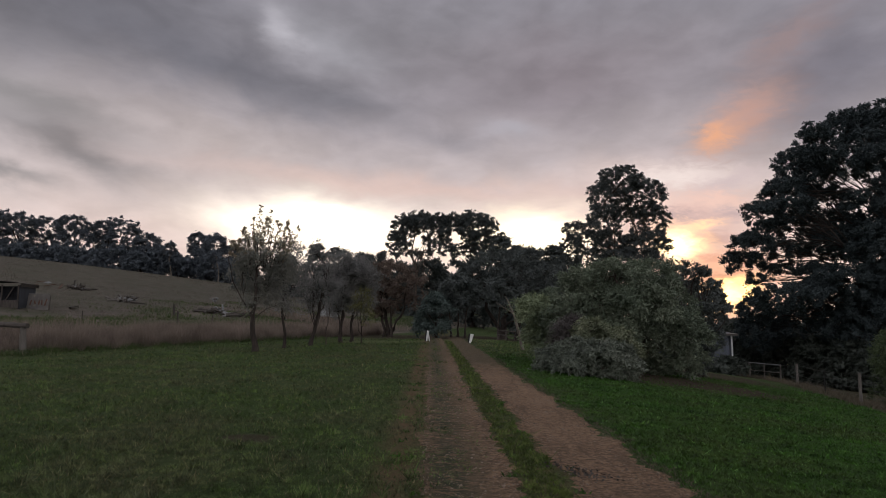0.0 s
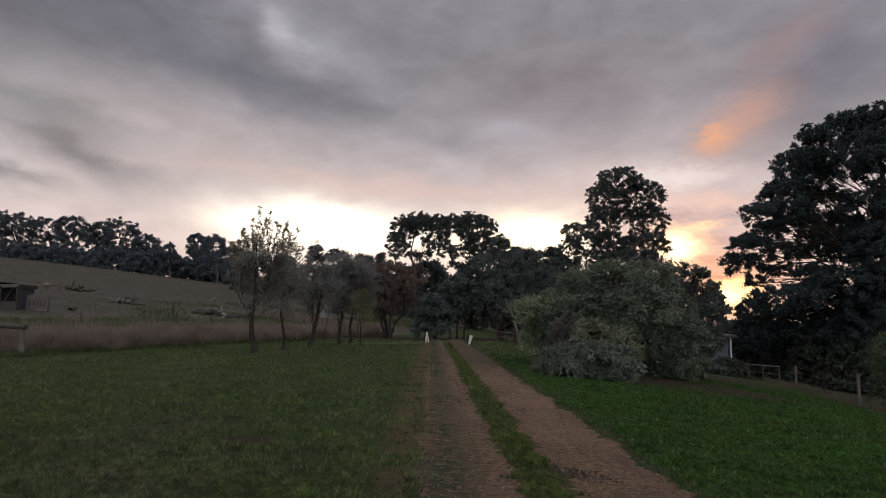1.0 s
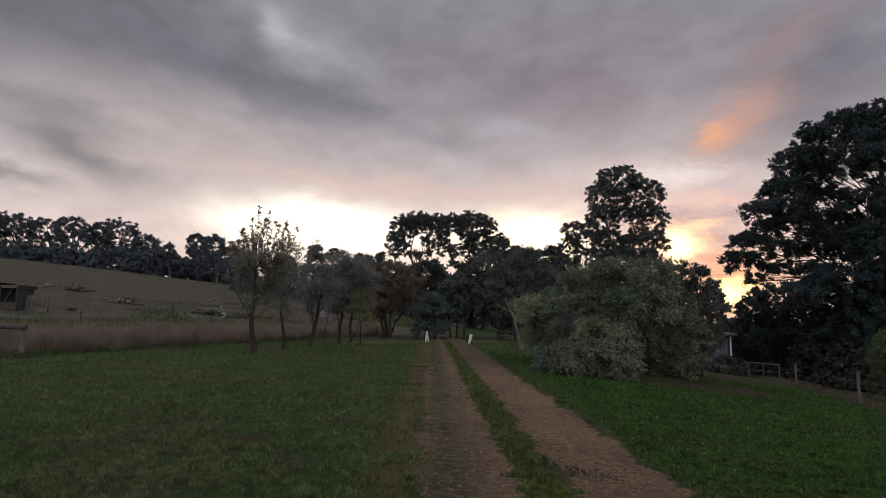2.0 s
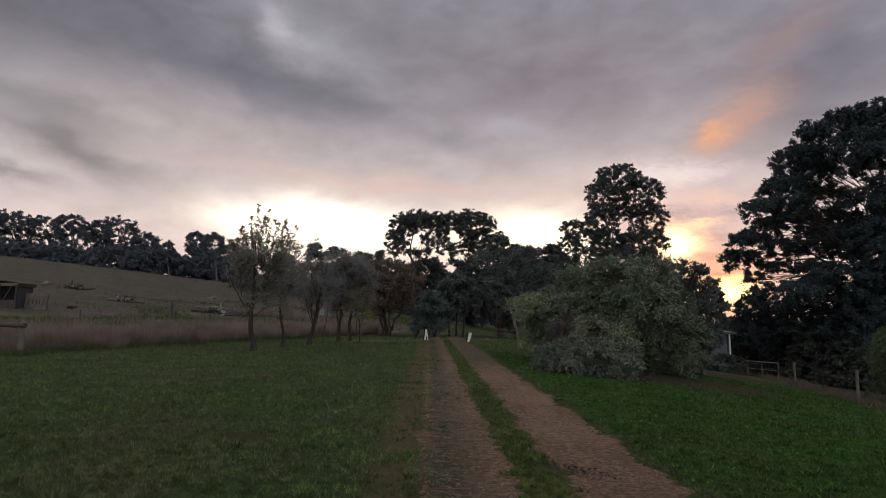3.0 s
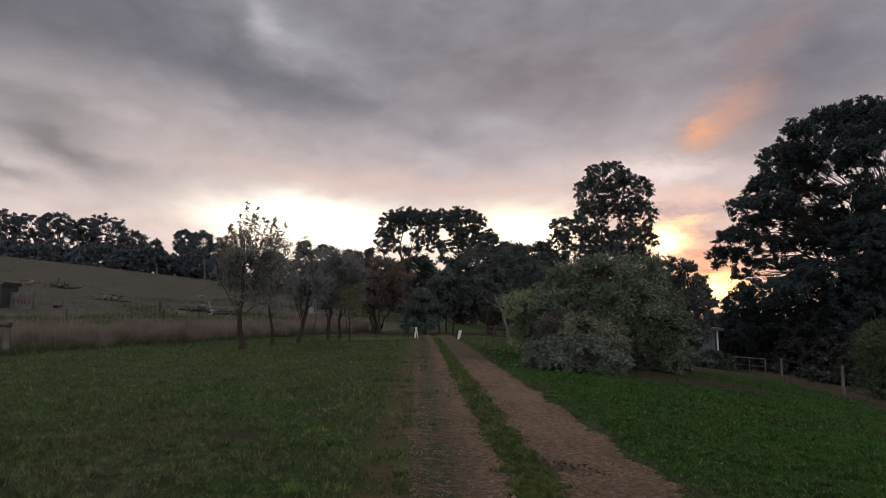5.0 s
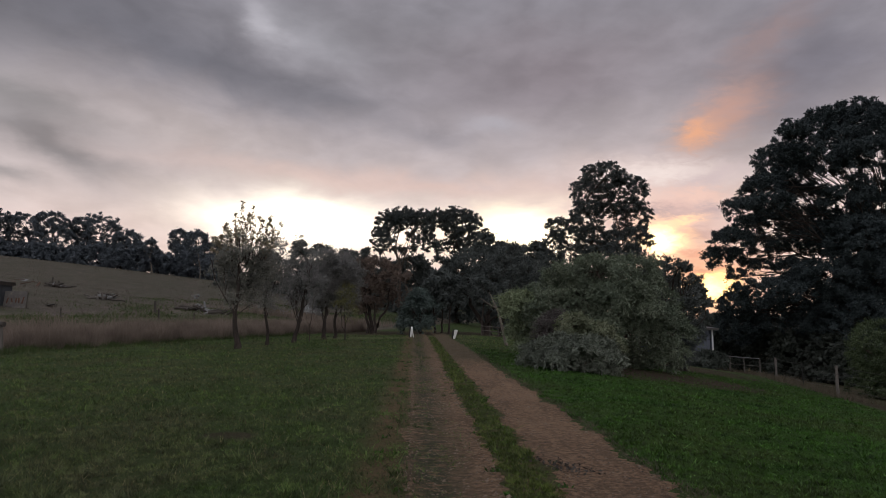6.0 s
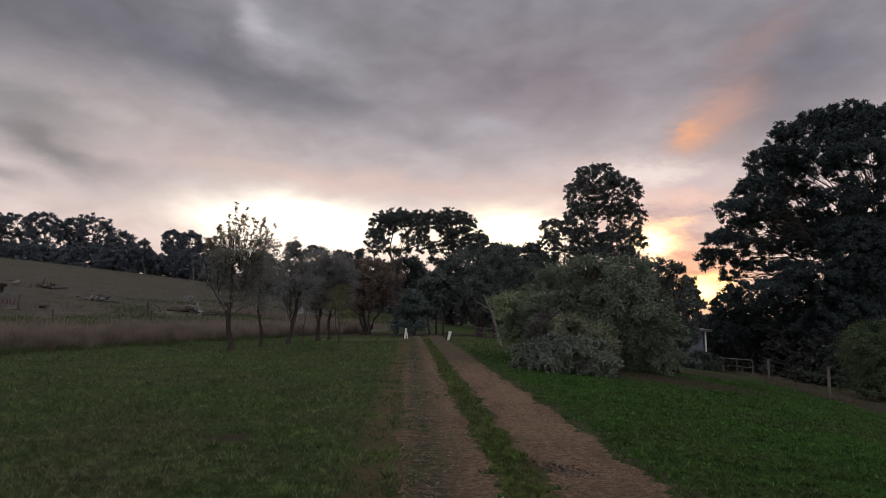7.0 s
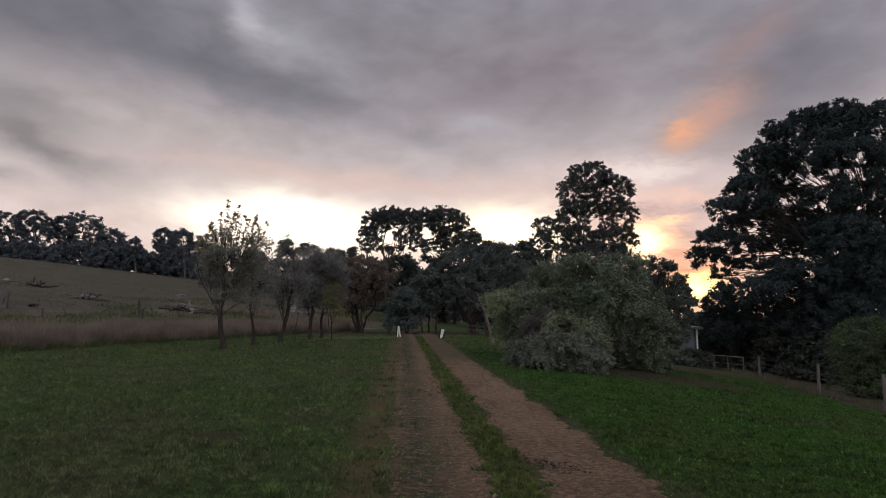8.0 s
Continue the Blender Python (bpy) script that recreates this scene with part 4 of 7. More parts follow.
tree('woodland_tree', 'dense dark tree in the woods beyond the paddock', 'tree', -10.89, 112.00,
     [(0.28, -3, -4.34, 2.54, 2.29, 1.55), (-0.15, -0.1, 7.59, 1.58, 1.42, 2.03), (-1.33, 0.17, 4.39, 1.39, 1.25, 2.8), (1.21, 0.03, 3.78, 1.39, 1.25, 2.79), (0.08, -1.5, -0.12, 2.31, 2.08, 3.36)],
     HAZED_DARK_LEAF, DARK_BARK, 205, trunk_r=0.25, slim=True, clumps=130, clump_r=0.9, per=110, size=(0.38, 0.36), sprays=10, sag=0.1, droop=0.1, fork=0.3, branch=8, shell=0.35, group='woodland trees')
tree('woodland_tree', 'dense dark tree in the woods beyond the paddock', 'tree', -7.12, 104.00,
     [(0.2, -3, -3.3, 3.17, 2.85, 1.42), (-0.03, -0.88, 6.18, 1.98, 1.79, 1.84), (-1.5, -0.18, 3.83, 1.77, 1.59, 2.25), (1.53, 0.22, 3.37, 1.77, 1.6, 2.26), (0.06, -1.5, 0.14, 2.89, 2.6, 2.72)],
     HAZED_DARK_LEAF, DARK_BARK, 206, trunk_r=0.25, slim=True, clumps=130, clump_r=0.9, per=110, size=(0.38, 0.36), sprays=10, sag=0.1, droop=0.1, fork=0.3, branch=8, shell=0.35, group='woodland trees')
tree('woodland_tree', 'dense dark tree in the woods beyond the paddock', 'tree', -3.06, 100.00,
     [(1.7, 0.2, 7.4, 1.4, 1.2, 1.5), (0.09, -3, -2.46, 3.23, 2.91, 1.35), (-0.04, 0.01, 6.73, 2.05, 1.84, 1.78), (-1.51, 0.16, 4.42, 1.81, 1.63, 2.16), (1.6, 0.33, 3.96, 1.82, 1.63, 2.16), (0.03, -1.5, 0.85, 2.95, 2.66, 2.6)],
     HAZED_DARK_LEAF, DARK_BARK, 207, trunk_r=0.25, slim=True, clumps=130, clump_r=0.9, per=110, size=(0.38, 0.36), sprays=10, sag=0.1, droop=0.1, fork=0.3, branch=8, shell=0.35, group='woodland trees')
tree('woodland_tree', 'dense dark tree in the woods beyond the paddock', 'tree', 0.72, 100.00,
     [(-1.1, 0, 6.4, 1.1, 1.0, 1.4), (0.01, -0.29, 5.28, 1.36, 1.23, 1.77), (-1.06, 0.19, 3.76, 1.2, 1.08, 1.74), (1.18, -0.3, 3.34, 1.19, 1.07, 1.73), (-0.01, -1.5, 0.8, 2.02, 1.82, 2.11)],
     HAZED_DARK_LEAF, DARK_BARK, 208, trunk_r=0.25, slim=True, clumps=130, clump_r=0.9, per=110, size=(0.38, 0.36), sprays=10, sag=0.1, droop=0.1, fork=0.3, branch=8, shell=0.35, group='woodland trees')
tree('woodland_tree', 'dense dark tree in the woods beyond the paddock', 'tree', 4.47, 92.00,
     [(0.06, 0.09, 8.26, 1.73, 1.56, 1.61), (-1.25, -0.39, 5.9, 1.51, 1.36, 2.05), (1.49, 0.38, 5.49, 1.53, 1.37, 2.07), (-0.05, -1.5, 2.49, 2.51, 2.26, 2.49)],
     HAZED_DARK_LEAF, DARK_BARK, 209, trunk_r=0.25, slim=True, clumps=130, clump_r=0.9, per=110, size=(0.38, 0.36), sprays=10, sag=0.1, droop=0.1, fork=0.3, branch=8, shell=0.35, group='woodland trees')
tree('woodland_tree', 'dense dark tree in the woods beyond the paddock', 'tree', 8.40, 84.00,
     [(-0.24, -0.11, 11.63, 0.55, 0.49, 1.44), (-0.7, 0.12, 9.8, 1.51, 1.35, 1.45), (1.45, 0.15, 9.8, 1.19, 1.07, 1.61), (0.3, -0.12, 6.1, 2.29, 2.06, 2.87)],
     HAZED_DARK_LEAF, DARK_BARK, 210, trunk_r=0.25, slim=True, clumps=130, clump_r=0.9, per=110, size=(0.38, 0.36), sprays=10, sag=0.1, droop=0.1, fork=0.3, branch=8, shell=0.35, group='woodland trees')
tree('woodland_tree', 'dense dark tree in the woods beyond the paddock', 'tree', 12.52, 88.00,
     [(-0.41, -3, 0.86, 2.6, 2.34, 1.14), (0.2, 0.1, 10.73, 1.64, 1.47, 1.53), (-1.06, 0.19, 8.01, 1.44, 1.3, 2.23), (1.44, -0.37, 7.49, 1.43, 1.28, 2.22), (-0.14, -1.5, 4.32, 2.38, 2.14, 2.68)],
     HAZED_DARK_LEAF, DARK_BARK, 211, trunk_r=0.25, slim=True, clumps=130, clump_r=0.9, per=110, size=(0.38, 0.36), sprays=10, sag=0.1, droop=0.1, fork=0.3, branch=8, shell=0.35, group='woodland trees')
tree('woodland_tree', 'dense dark tree in the woods beyond the paddock', 'tree', 15.03, 86.00,
     [(-0.51, -3, 1.53, 1.67, 1.5, 1.11), (0.22, -0.11, 11.62, 1.0, 0.9, 1.48), (-0.63, 0.26, 8.82, 0.87, 0.78, 2.28), (1.13, 0.11, 8.31, 0.87, 0.78, 2.27), (-0.17, -1.5, 5.05, 1.51, 1.36, 2.73)],
     HAZED_DARK_LEAF, DARK_BARK, 212, trunk_r=0.25, slim=True, clumps=130, clump_r=0.9, per=110, size=(0.38, 0.36), sprays=10, sag=0.1, droop=0.1, fork=0.3, branch=8, shell=0.35, group='woodland trees')
tree('woodland_tree', 'dense dark tree in the woods beyond the paddock', 'tree', 17.10, 84.00,
     [(-0.59, -3, 2.09, 2.29, 2.06, 1.08), (0.14, -0.47, 10.53, 1.42, 1.27, 1.44), (-0.96, -0.19, 8.32, 1.24, 1.12, 1.92), (1.32, -0.33, 7.88, 1.24, 1.12, 1.91), (-0.21, -1.5, 5.1, 2.09, 1.88, 2.32)],
     HAZED_DARK_LEAF, DARK_BARK, 213, trunk_r=0.25, slim=True, clumps=130, clump_r=0.9, per=110, size=(0.38, 0.36), sprays=10, sag=0.1, droop=0.1, fork=0.3, branch=8, shell=0.35, group='woodland trees')
tree('woodland_bush', 'dense dark bush filling the woods', 'bush', -38.50, 128.00,
     [(-0.26, 0, -3.27, 3.05, 2.74, 6.22), (1.64, 0, -4.54, 2.56, 2.31, 4.16)],
     HAZED_DARK_LEAF, DARK_BARK, 400, trunk_r=0.2, slim=True, clumps=46, clump_r=1.3, per=75, size=(0.7, 0.7), droop=0.1, fork=0.15, branch=4, shell=0.2, group='woodland bushes')
tree('woodland_bush', 'dense dark bush filling the woods', 'bush', -34.95, 132.00,
     [(-0.25, 0, -2.5, 3.16, 2.85, 6.93), (1.72, 0, -4.29, 2.66, 2.4, 4.31)],
     HAZED_DARK_LEAF, DARK_BARK, 401, trunk_r=0.2, slim=True, clumps=46, clump_r=1.3, per=75, size=(0.7, 0.7), droop=0.1, fork=0.15, branch=4, shell=0.2, group='woodland bushes')
tree('woodland_bush', 'dense dark bush filling the woods', 'bush', -31.11, 136.00,
     [(-0.2, 0, -2.95, 3.28, 2.95, 6.25), (1.8, 0, -3.93, 2.76, 2.48, 4.45)],
     HAZED_DARK_LEAF, DARK_BARK, 402, trunk_r=0.2, slim=True, clumps=46, clump_r=1.3, per=75, size=(0.7, 0.7), droop=0.1, fork=0.15, branch=4, shell=0.2, group='woodland bushes')
tree('woodland_bush', 'dense dark bush filling the woods', 'bush', -24.67, 128.00,
     [(-0.17, 0, -1.27, 3.05, 2.74, 6.46), (1.72, 0, -2.77, 2.56, 2.31, 4.16)],
     HAZED_DARK_LEAF, DARK_BARK, 403, trunk_r=0.2, slim=True, clumps=46, clump_r=1.3, per=75, size=(0.7, 0.7), droop=0.1, fork=0.15, branch=4, shell=0.2, group='woodland bushes')
tree('woodland_bush', 'dense dark bush filling the woods', 'bush', -20.69, 132.00,
     [(-0.14, 0, -1.27, 3.16, 2.85, 6.31), (1.8, 0, -2.46, 2.66, 2.4, 4.31)],
     HAZED_DARK_LEAF, DARK_BARK, 404, trunk_r=0.2, slim=True, clumps=46, clump_r=1.3, per=75, size=(0.7, 0.7), droop=0.1, fork=0.15, branch=4, shell=0.2, group='woodland bushes')
tree('woodland_bush', 'dense dark bush filling the woods', 'bush', -16.41, 136.00,
     [(-0.11, 0, -0.7, 3.28, 2.95, 6.64), (1.88, 0, -2.05, 2.76, 2.48, 4.45)],
     HAZED_DARK_LEAF, DARK_BARK, 405, trunk_r=0.2, slim=True, clumps=46, clump_r=1.3, per=75, size=(0.7, 0.7), droop=0.1, fork=0.15, branch=4, shell=0.2, group='woodland bushes')
tree('woodland_bush', 'dense dark bush filling the woods', 'bush', -10.84, 128.00,
     [(-0.08, 0, -0.14, 3.05, 2.74, 6.71), (1.79, 0, -1.88, 2.56, 2.31, 4.16)],
     HAZED_DARK_LEAF, DARK_BARK, 406, trunk_r=0.2, slim=True, clumps=46, clump_r=1.3, per=75, size=(0.7, 0.7), droop=0.1, fork=0.15, branch=4, shell=0.2, group='woodland bushes')
tree('woodland_bush', 'dense dark bush filling the woods', 'bush', -6.42, 132.00,
     [(-0.04, 0, -1.44, 3.16, 2.85, 6.06), (1.88, 0, -2.39, 2.66, 2.4, 4.31)],
     HAZED_DARK_LEAF, DARK_BARK, 407, trunk_r=0.2, slim=True, clumps=46, clump_r=1.3, per=75, size=(0.7, 0.7), droop=0.1, fork=0.15, branch=4, shell=0.2, group='woodland bushes')
tree('woodland_bush', 'dense dark bush filling the woods', 'bush', -1.71, 136.00,
     [(-0.01, 0, 0.7, 3.28, 2.95, 5.74), (1.96, 0, 0.21, 2.76, 2.48, 4.45)],
     HAZED_DARK_LEAF, DARK_BARK, 408, trunk_r=0.2, slim=True, clumps=46, clump_r=1.3, per=75, size=(0.7, 0.7), droop=0.1, fork=0.15, branch=4, shell=0.2, group='woodland bushes')
tree('woodland_bush', 'dense dark bush filling the woods', 'bush', 3.00, 128.00,
     [(0.02, 0, 1.85, 3.05, 2.74, 5.01), (1.88, 0, 1.73, 2.56, 2.31, 4.16)],
     HAZED_DARK_LEAF, DARK_BARK, 409, trunk_r=0.2, slim=True, clumps=46, clump_r=1.3, per=75, size=(0.7, 0.7), droop=0.1, fork=0.15, branch=4, shell=0.2, group='woodland bushes')
tree('woodland_bush', 'dense dark bush filling the woods', 'bush', 7.85, 132.00,
     [(0.06, 0, 3.13, 3.16, 2.85, 5.31), (1.98, 0, 2.89, 2.66, 2.4, 4.31)],
     HAZED_DARK_LEAF, DARK_BARK, 410, trunk_r=0.2, slim=True, clumps=46, clump_r=1.3, per=75, size=(0.7, 0.7), droop=0.1, fork=0.15, branch=4, shell=0.2, group='woodland bushes')
tree('woodland_bush', 'dense dark bush filling the woods', 'bush', 12.98, 136.00,
     [(0.11, 0, 5.49, 3.28, 2.95, 6.0), (2.07, 0, 4.76, 2.76, 2.48, 4.45)],
     HAZED_DARK_LEAF, DARK_BARK, 411, trunk_r=0.2, slim=True, clumps=46, clump_r=1.3, per=75, size=(0.7, 0.7), droop=0.1, fork=0.15, branch=4, shell=0.2, group='woodland bushes')
tree('woodland_bush', 'dense dark bush filling the woods', 'bush', 16.83, 128.00,
     [(0.11, 0, 5.4, 3.05, 2.74, 5.86), (1.95, 0, 4.47, 2.56, 2.31, 4.16)],
     HAZED_DARK_LEAF, DARK_BARK, 412, trunk_r=0.2, slim=True, clumps=46, clump_r=1.3, per=75, size=(0.7, 0.7), droop=0.1, fork=0.15, branch=4, shell=0.2, group='woodland bushes')
tree('woodland_bush', 'dense dark bush filling the woods', 'bush', 22.11, 132.00,
     [(0.15, 0, 6.99, 3.16, 2.85, 6.68), (2.03, 0, 5.44, 2.66, 2.4, 4.31)],
     HAZED_DARK_LEAF, DARK_BARK, 413, trunk_r=0.2, slim=True, clumps=46, clump_r=1.3, per=75, size=(0.7, 0.7), droop=0.1, fork=0.15, branch=4, shell=0.2, group='woodland bushes')
tree('woodland_bush', 'dense dark bush filling the woods', 'bush', 27.68, 136.00,
     [(0.18, 0, 7.8, 3.28, 2.95, 6.51), (2.12, 0, 6.57, 2.76, 2.48, 4.45)],
     HAZED_DARK_LEAF, DARK_BARK, 414, trunk_r=0.2, slim=True, clumps=46, clump_r=1.3, per=75, size=(0.7, 0.7), droop=0.1, fork=0.15, branch=4, shell=0.2, group='woodland bushes')
tree('woodland_bush', 'dense dark bush filling the woods', 'bush', 30.67, 128.00,
     [(0.21, 0, 8.46, 3.05, 2.74, 6.22), (2.02, 0, 7.18, 2.56, 2.31, 4.16)],
     HAZED_DARK_LEAF, DARK_BARK, 415, trunk_r=0.2, slim=True, clumps=46, clump_r=1.3, per=75, size=(0.7, 0.7), droop=0.1, fork=0.15, branch=4, shell=0.2, group='woodland bushes')
tree('woodland_bush', 'dense dark bush filling the woods', 'bush', 36.38, 132.00,
     [(0.26, 0, 10.25, 3.16, 2.85, 6.93), (2.11, 0, 8.47, 2.66, 2.4, 4.31)],
     HAZED_DARK_LEAF, DARK_BARK, 416, trunk_r=0.2, slim=True, clumps=46, clump_r=1.3, per=75, size=(0.7, 0.7), droop=0.1, fork=0.15, branch=4, shell=0.2, group='woodland bushes')
tree('woodland_bush', 'dense dark bush filling the woods', 'bush', 42.38, 136.00,
     [(0.27, 0, 10.36, 3.28, 2.95, 6.25), (2.2, 0, 9.38, 2.76, 2.48, 4.45)],
     HAZED_DARK_LEAF, DARK_BARK, 417, trunk_r=0.2, slim=True, clumps=46, clump_r=1.3, per=75, size=(0.7, 0.7), droop=0.1, fork=0.15, branch=4, shell=0.2, group='woodland bushes')
tree('woodland_bush', 'dense dark bush filling the woods', 'bush', 44.50, 128.00,
     [(0.31, 0, 10.7, 3.05, 2.74, 6.46), (2.1, 0, 9.2, 2.56, 2.31, 4.16)],
     HAZED_DARK_LEAF, DARK_BARK, 418, trunk_r=0.2, slim=True, clumps=46, clump_r=1.3, per=75, size=(0.7, 0.7), droop=0.1, fork=0.15, branch=4, shell=0.2, group='woodland bushes')
tree('woodland_bush', 'dense dark bush filling the woods', 'bush', 50.65, 132.00,
     [(0.34, 0, 10.68, 3.16, 2.85, 6.31), (2.19, 0, 9.49, 2.66, 2.4, 4.31)],
     HAZED_DARK_LEAF, DARK_BARK, 419, trunk_r=0.2, slim=True, clumps=46, clump_r=1.3, per=75, size=(0.7, 0.7), droop=0.1, fork=0.15, branch=4, shell=0.2, group='woodland bushes')
tree('woodland_bush', 'dense dark bush filling the woods', 'bush', 57.08, 136.00,
     [(0.38, 0, 11.13, 3.28, 2.95, 6.64), (2.29, 0, 9.78, 2.76, 2.48, 4.45)],
     HAZED_DARK_LEAF, DARK_BARK, 420, trunk_r=0.2, slim=True, clumps=46, clump_r=1.3, per=75, size=(0.7, 0.7), droop=0.1, fork=0.15, branch=4, shell=0.2, group='woodland bushes')
tree('woodland_bush', 'low dark bush at the back of the paddock', 'bush', -22.45, 152.00,
     [(-0.08, 0, -4.68, 3.44, 3.1, 3.01), (2.0, 0, -5.77, 2.87, 2.58, 2.15)],
     HAZED_DARK_LEAF, DARK_BARK, 470, trunk_r=0.2, slim=True, clumps=36, clump_r=1.3, per=70, size=(0.85, 0.85), droop=0.1, fork=0.15, branch=3, shell=0.2, group='woodland bushes')
tree('woodland_bush', 'low dark bush at the back of the paddock', 'bush', -17.25, 152.00,
     [(-0.06, 0, -4.01, 3.44, 3.1, 3.01), (2.01, 0, -5.1, 2.87, 2.58, 2.15)],
     HAZED_DARK_LEAF, DARK_BARK, 471, trunk_r=0.2, slim=True, clumps=36, clump_r=1.3, per=70, size=(0.85, 0.85), droop=0.1, fork=0.15, branch=3, shell=0.2, group='woodland bushes')
tree('woodland_bush', 'low dark bush at the back of the paddock', 'bush', -12.05, 152.00,
     [(-0.05, 0, -4.1, 3.44, 3.1, 3.01), (2.02, 0, -5.19, 2.87, 2.58, 2.15)],
     HAZED_DARK_LEAF, DARK_BARK, 472, trunk_r=0.2, slim=True, clumps=36, clump_r=1.3, per=70, size=(0.85, 0.85), droop=0.1, fork=0.15, branch=3, shell=0.2, group='woodland bushes')
tree('woodland_bush', 'low dark bush at the back of the paddock', 'bush', -6.84, 152.00,
     [(-0.03, 0, -4.72, 3.44, 3.1, 3.01), (2.04, 0, -5.81, 2.87, 2.58, 2.15)],
     HAZED_DARK_LEAF, DARK_BARK, 473, trunk_r=0.2, slim=True, clumps=36, clump_r=1.3, per=70, size=(0.85, 0.85), droop=0.1, fork=0.15, branch=3, shell=0.2, group='woodland bushes')
tree('woodland_bush', 'low dark bush at the back of the paddock', 'bush', -1.64, 152.00,
     [(-0.01, 0, -2.1, 3.44, 3.1, 3.01), (2.06, 0, -2.64, 2.87, 2.58, 2.15)],
     HAZED_DARK_LEAF, DARK_BARK, 474, trunk_r=0.2, slim=True, clumps=36, clump_r=1.3, per=70, size=(0.85, 0.85), droop=0.1, fork=0.15, branch=3, shell=0.2, group='woodland bushes')
tree('woodland_bush', 'low dark bush at the back of the paddock', 'bush', 3.56, 152.00,
     [(0.02, 0, -0.89, 3.44, 3.1, 3.01), (2.08, 0, -1.44, 2.87, 2.58, 2.15)],
     HAZED_DARK_LEAF, DARK_BARK, 475, trunk_r=0.2, slim=True, clumps=36, clump_r=1.3, per=70, size=(0.85, 0.85), droop=0.1, fork=0.15, branch=3, shell=0.2, group='woodland bushes')
tree('woodland_bush', 'low dark bush at the back of the paddock', 'bush', 8.76, 152.00,
     [(0.05, 0, 0.81, 3.44, 3.1, 3.01), (2.11, 0, 0.26, 2.87, 2.58, 2.15)],
     HAZED_DARK_LEAF, DARK_BARK, 476, trunk_r=0.2, slim=True, clumps=36, clump_r=1.3, per=70, size=(0.85, 0.85), droop=0.1, fork=0.15, branch=3, shell=0.2, group='woodland bushes')
tree('woodland_bush', 'low dark bush at the back of the paddock', 'bush', 13.96, 152.00,
     [(0.07, 0, 3.0, 3.44, 3.1, 3.01), (2.13, 0, 2.45, 2.87, 2.58, 2.15)],
     HAZED_DARK_LEAF, DARK_BARK, 477, trunk_r=0.2, slim=True, clumps=36, clump_r=1.3, per=70, size=(0.85, 0.85), droop=0.1, fork=0.15, branch=3, shell=0.2, group='woodland bushes')
tree('woodland_bush', 'low dark bush at the back of the paddock', 'bush', 19.17, 152.00,
     [(0.07, 0, 3.12, 3.44, 3.1, 3.01), (2.11, 0, 2.03, 2.87, 2.58, 2.15)],
     HAZED_DARK_LEAF, DARK_BARK, 478, trunk_r=0.2, slim=True, clumps=36, clump_r=1.3, per=70, size=(0.85, 0.85), droop=0.1, fork=0.15, branch=3, shell=0.2, group='woodland bushes')
tree('woodland_bush', 'low dark bush at the back of the paddock', 'bush', 24.37, 152.00,
     [(0.09, 0, 3.94, 3.44, 3.1, 3.01), (2.13, 0, 2.85, 2.87, 2.58, 2.15)],
     HAZED_DARK_LEAF, DARK_BARK, 479, trunk_r=0.2, slim=True, clumps=36, clump_r=1.3, per=70, size=(0.85, 0.85), droop=0.1, fork=0.15, branch=3, shell=0.2, group='woodland bushes')
tree('woodland_bush', 'low dark bush at the back of the paddock', 'bush', 29.57, 152.00,
     [(0.11, 0, 5.28, 3.44, 3.1, 3.01), (2.14, 0, 4.19, 2.87, 2.58, 2.15)],
     HAZED_DARK_LEAF, DARK_BARK, 480, trunk_r=0.2, slim=True, clumps=36, clump_r=1.3, per=70, size=(0.85, 0.85), droop=0.1, fork=0.15, branch=3, shell=0.2, group='woodland bushes')
tree('woodland_bush', 'low dark bush at the back of the paddock', 'bush', 10.41, 106.00,
     [(0.04, 0, 1.97, 1.96, 1.76, 1.47), (1.48, 0, 1.59, 1.36, 1.22, 1.07)],
     HAZED_DARK_LEAF, DARK_BARK, 489, trunk_r=0.15, slim=True, clumps=36, clump_r=1.0, per=110, size=(0.5, 0.5), droop=0.1, fork=0.15, branch=3, shell=0.2, group='woodland bushes')
tree('woodland_bush', 'dark bush in the hollow beyond the pine', 'bush', 30.08, 66.00,
     [(-0.01, 0, 3.41, 1.64, 1.47, 2.04), (1.03, 0, 2.88, 1.51, 1.36, 1.48)],
     HAZED_DARK_LEAF, DARK_BARK, 440, trunk_r=0.12, slim=True, clumps=46, clump_r=0.8, per=110, size=(0.4, 0.4), droop=0.1, fork=0.15, branch=4, shell=0.2, group='bushes in the hollow')
tree('woodland_bush', 'dark bush in the hollow beyond the pine', 'bush', 34.67, 70.00,
     [(-0.03, 0, 3.43, 1.76, 1.58, 1.92), (1.09, 0, 3.12, 1.63, 1.46, 1.58)],
     HAZED_DARK_LEAF, DARK_BARK, 441, trunk_r=0.12, slim=True, clumps=46, clump_r=0.8, per=110, size=(0.4, 0.4), droop=0.1, fork=0.15, branch=4, shell=0.2, group='bushes in the hollow')
tree('woodland_bush', 'dark bush in the hollow beyond the pine', 'bush', 39.59, 74.00,
     [(-0.02, 0, 3.77, 1.88, 1.69, 2.18), (1.15, 0, 3.31, 1.74, 1.57, 1.69)],
     HAZED_DARK_LEAF, DARK_BARK, 442, trunk_r=0.12, slim=True, clumps=46, clump_r=0.8, per=110, size=(0.4, 0.4), droop=0.1, fork=0.15, branch=4, shell=0.2, group='bushes in the hollow')
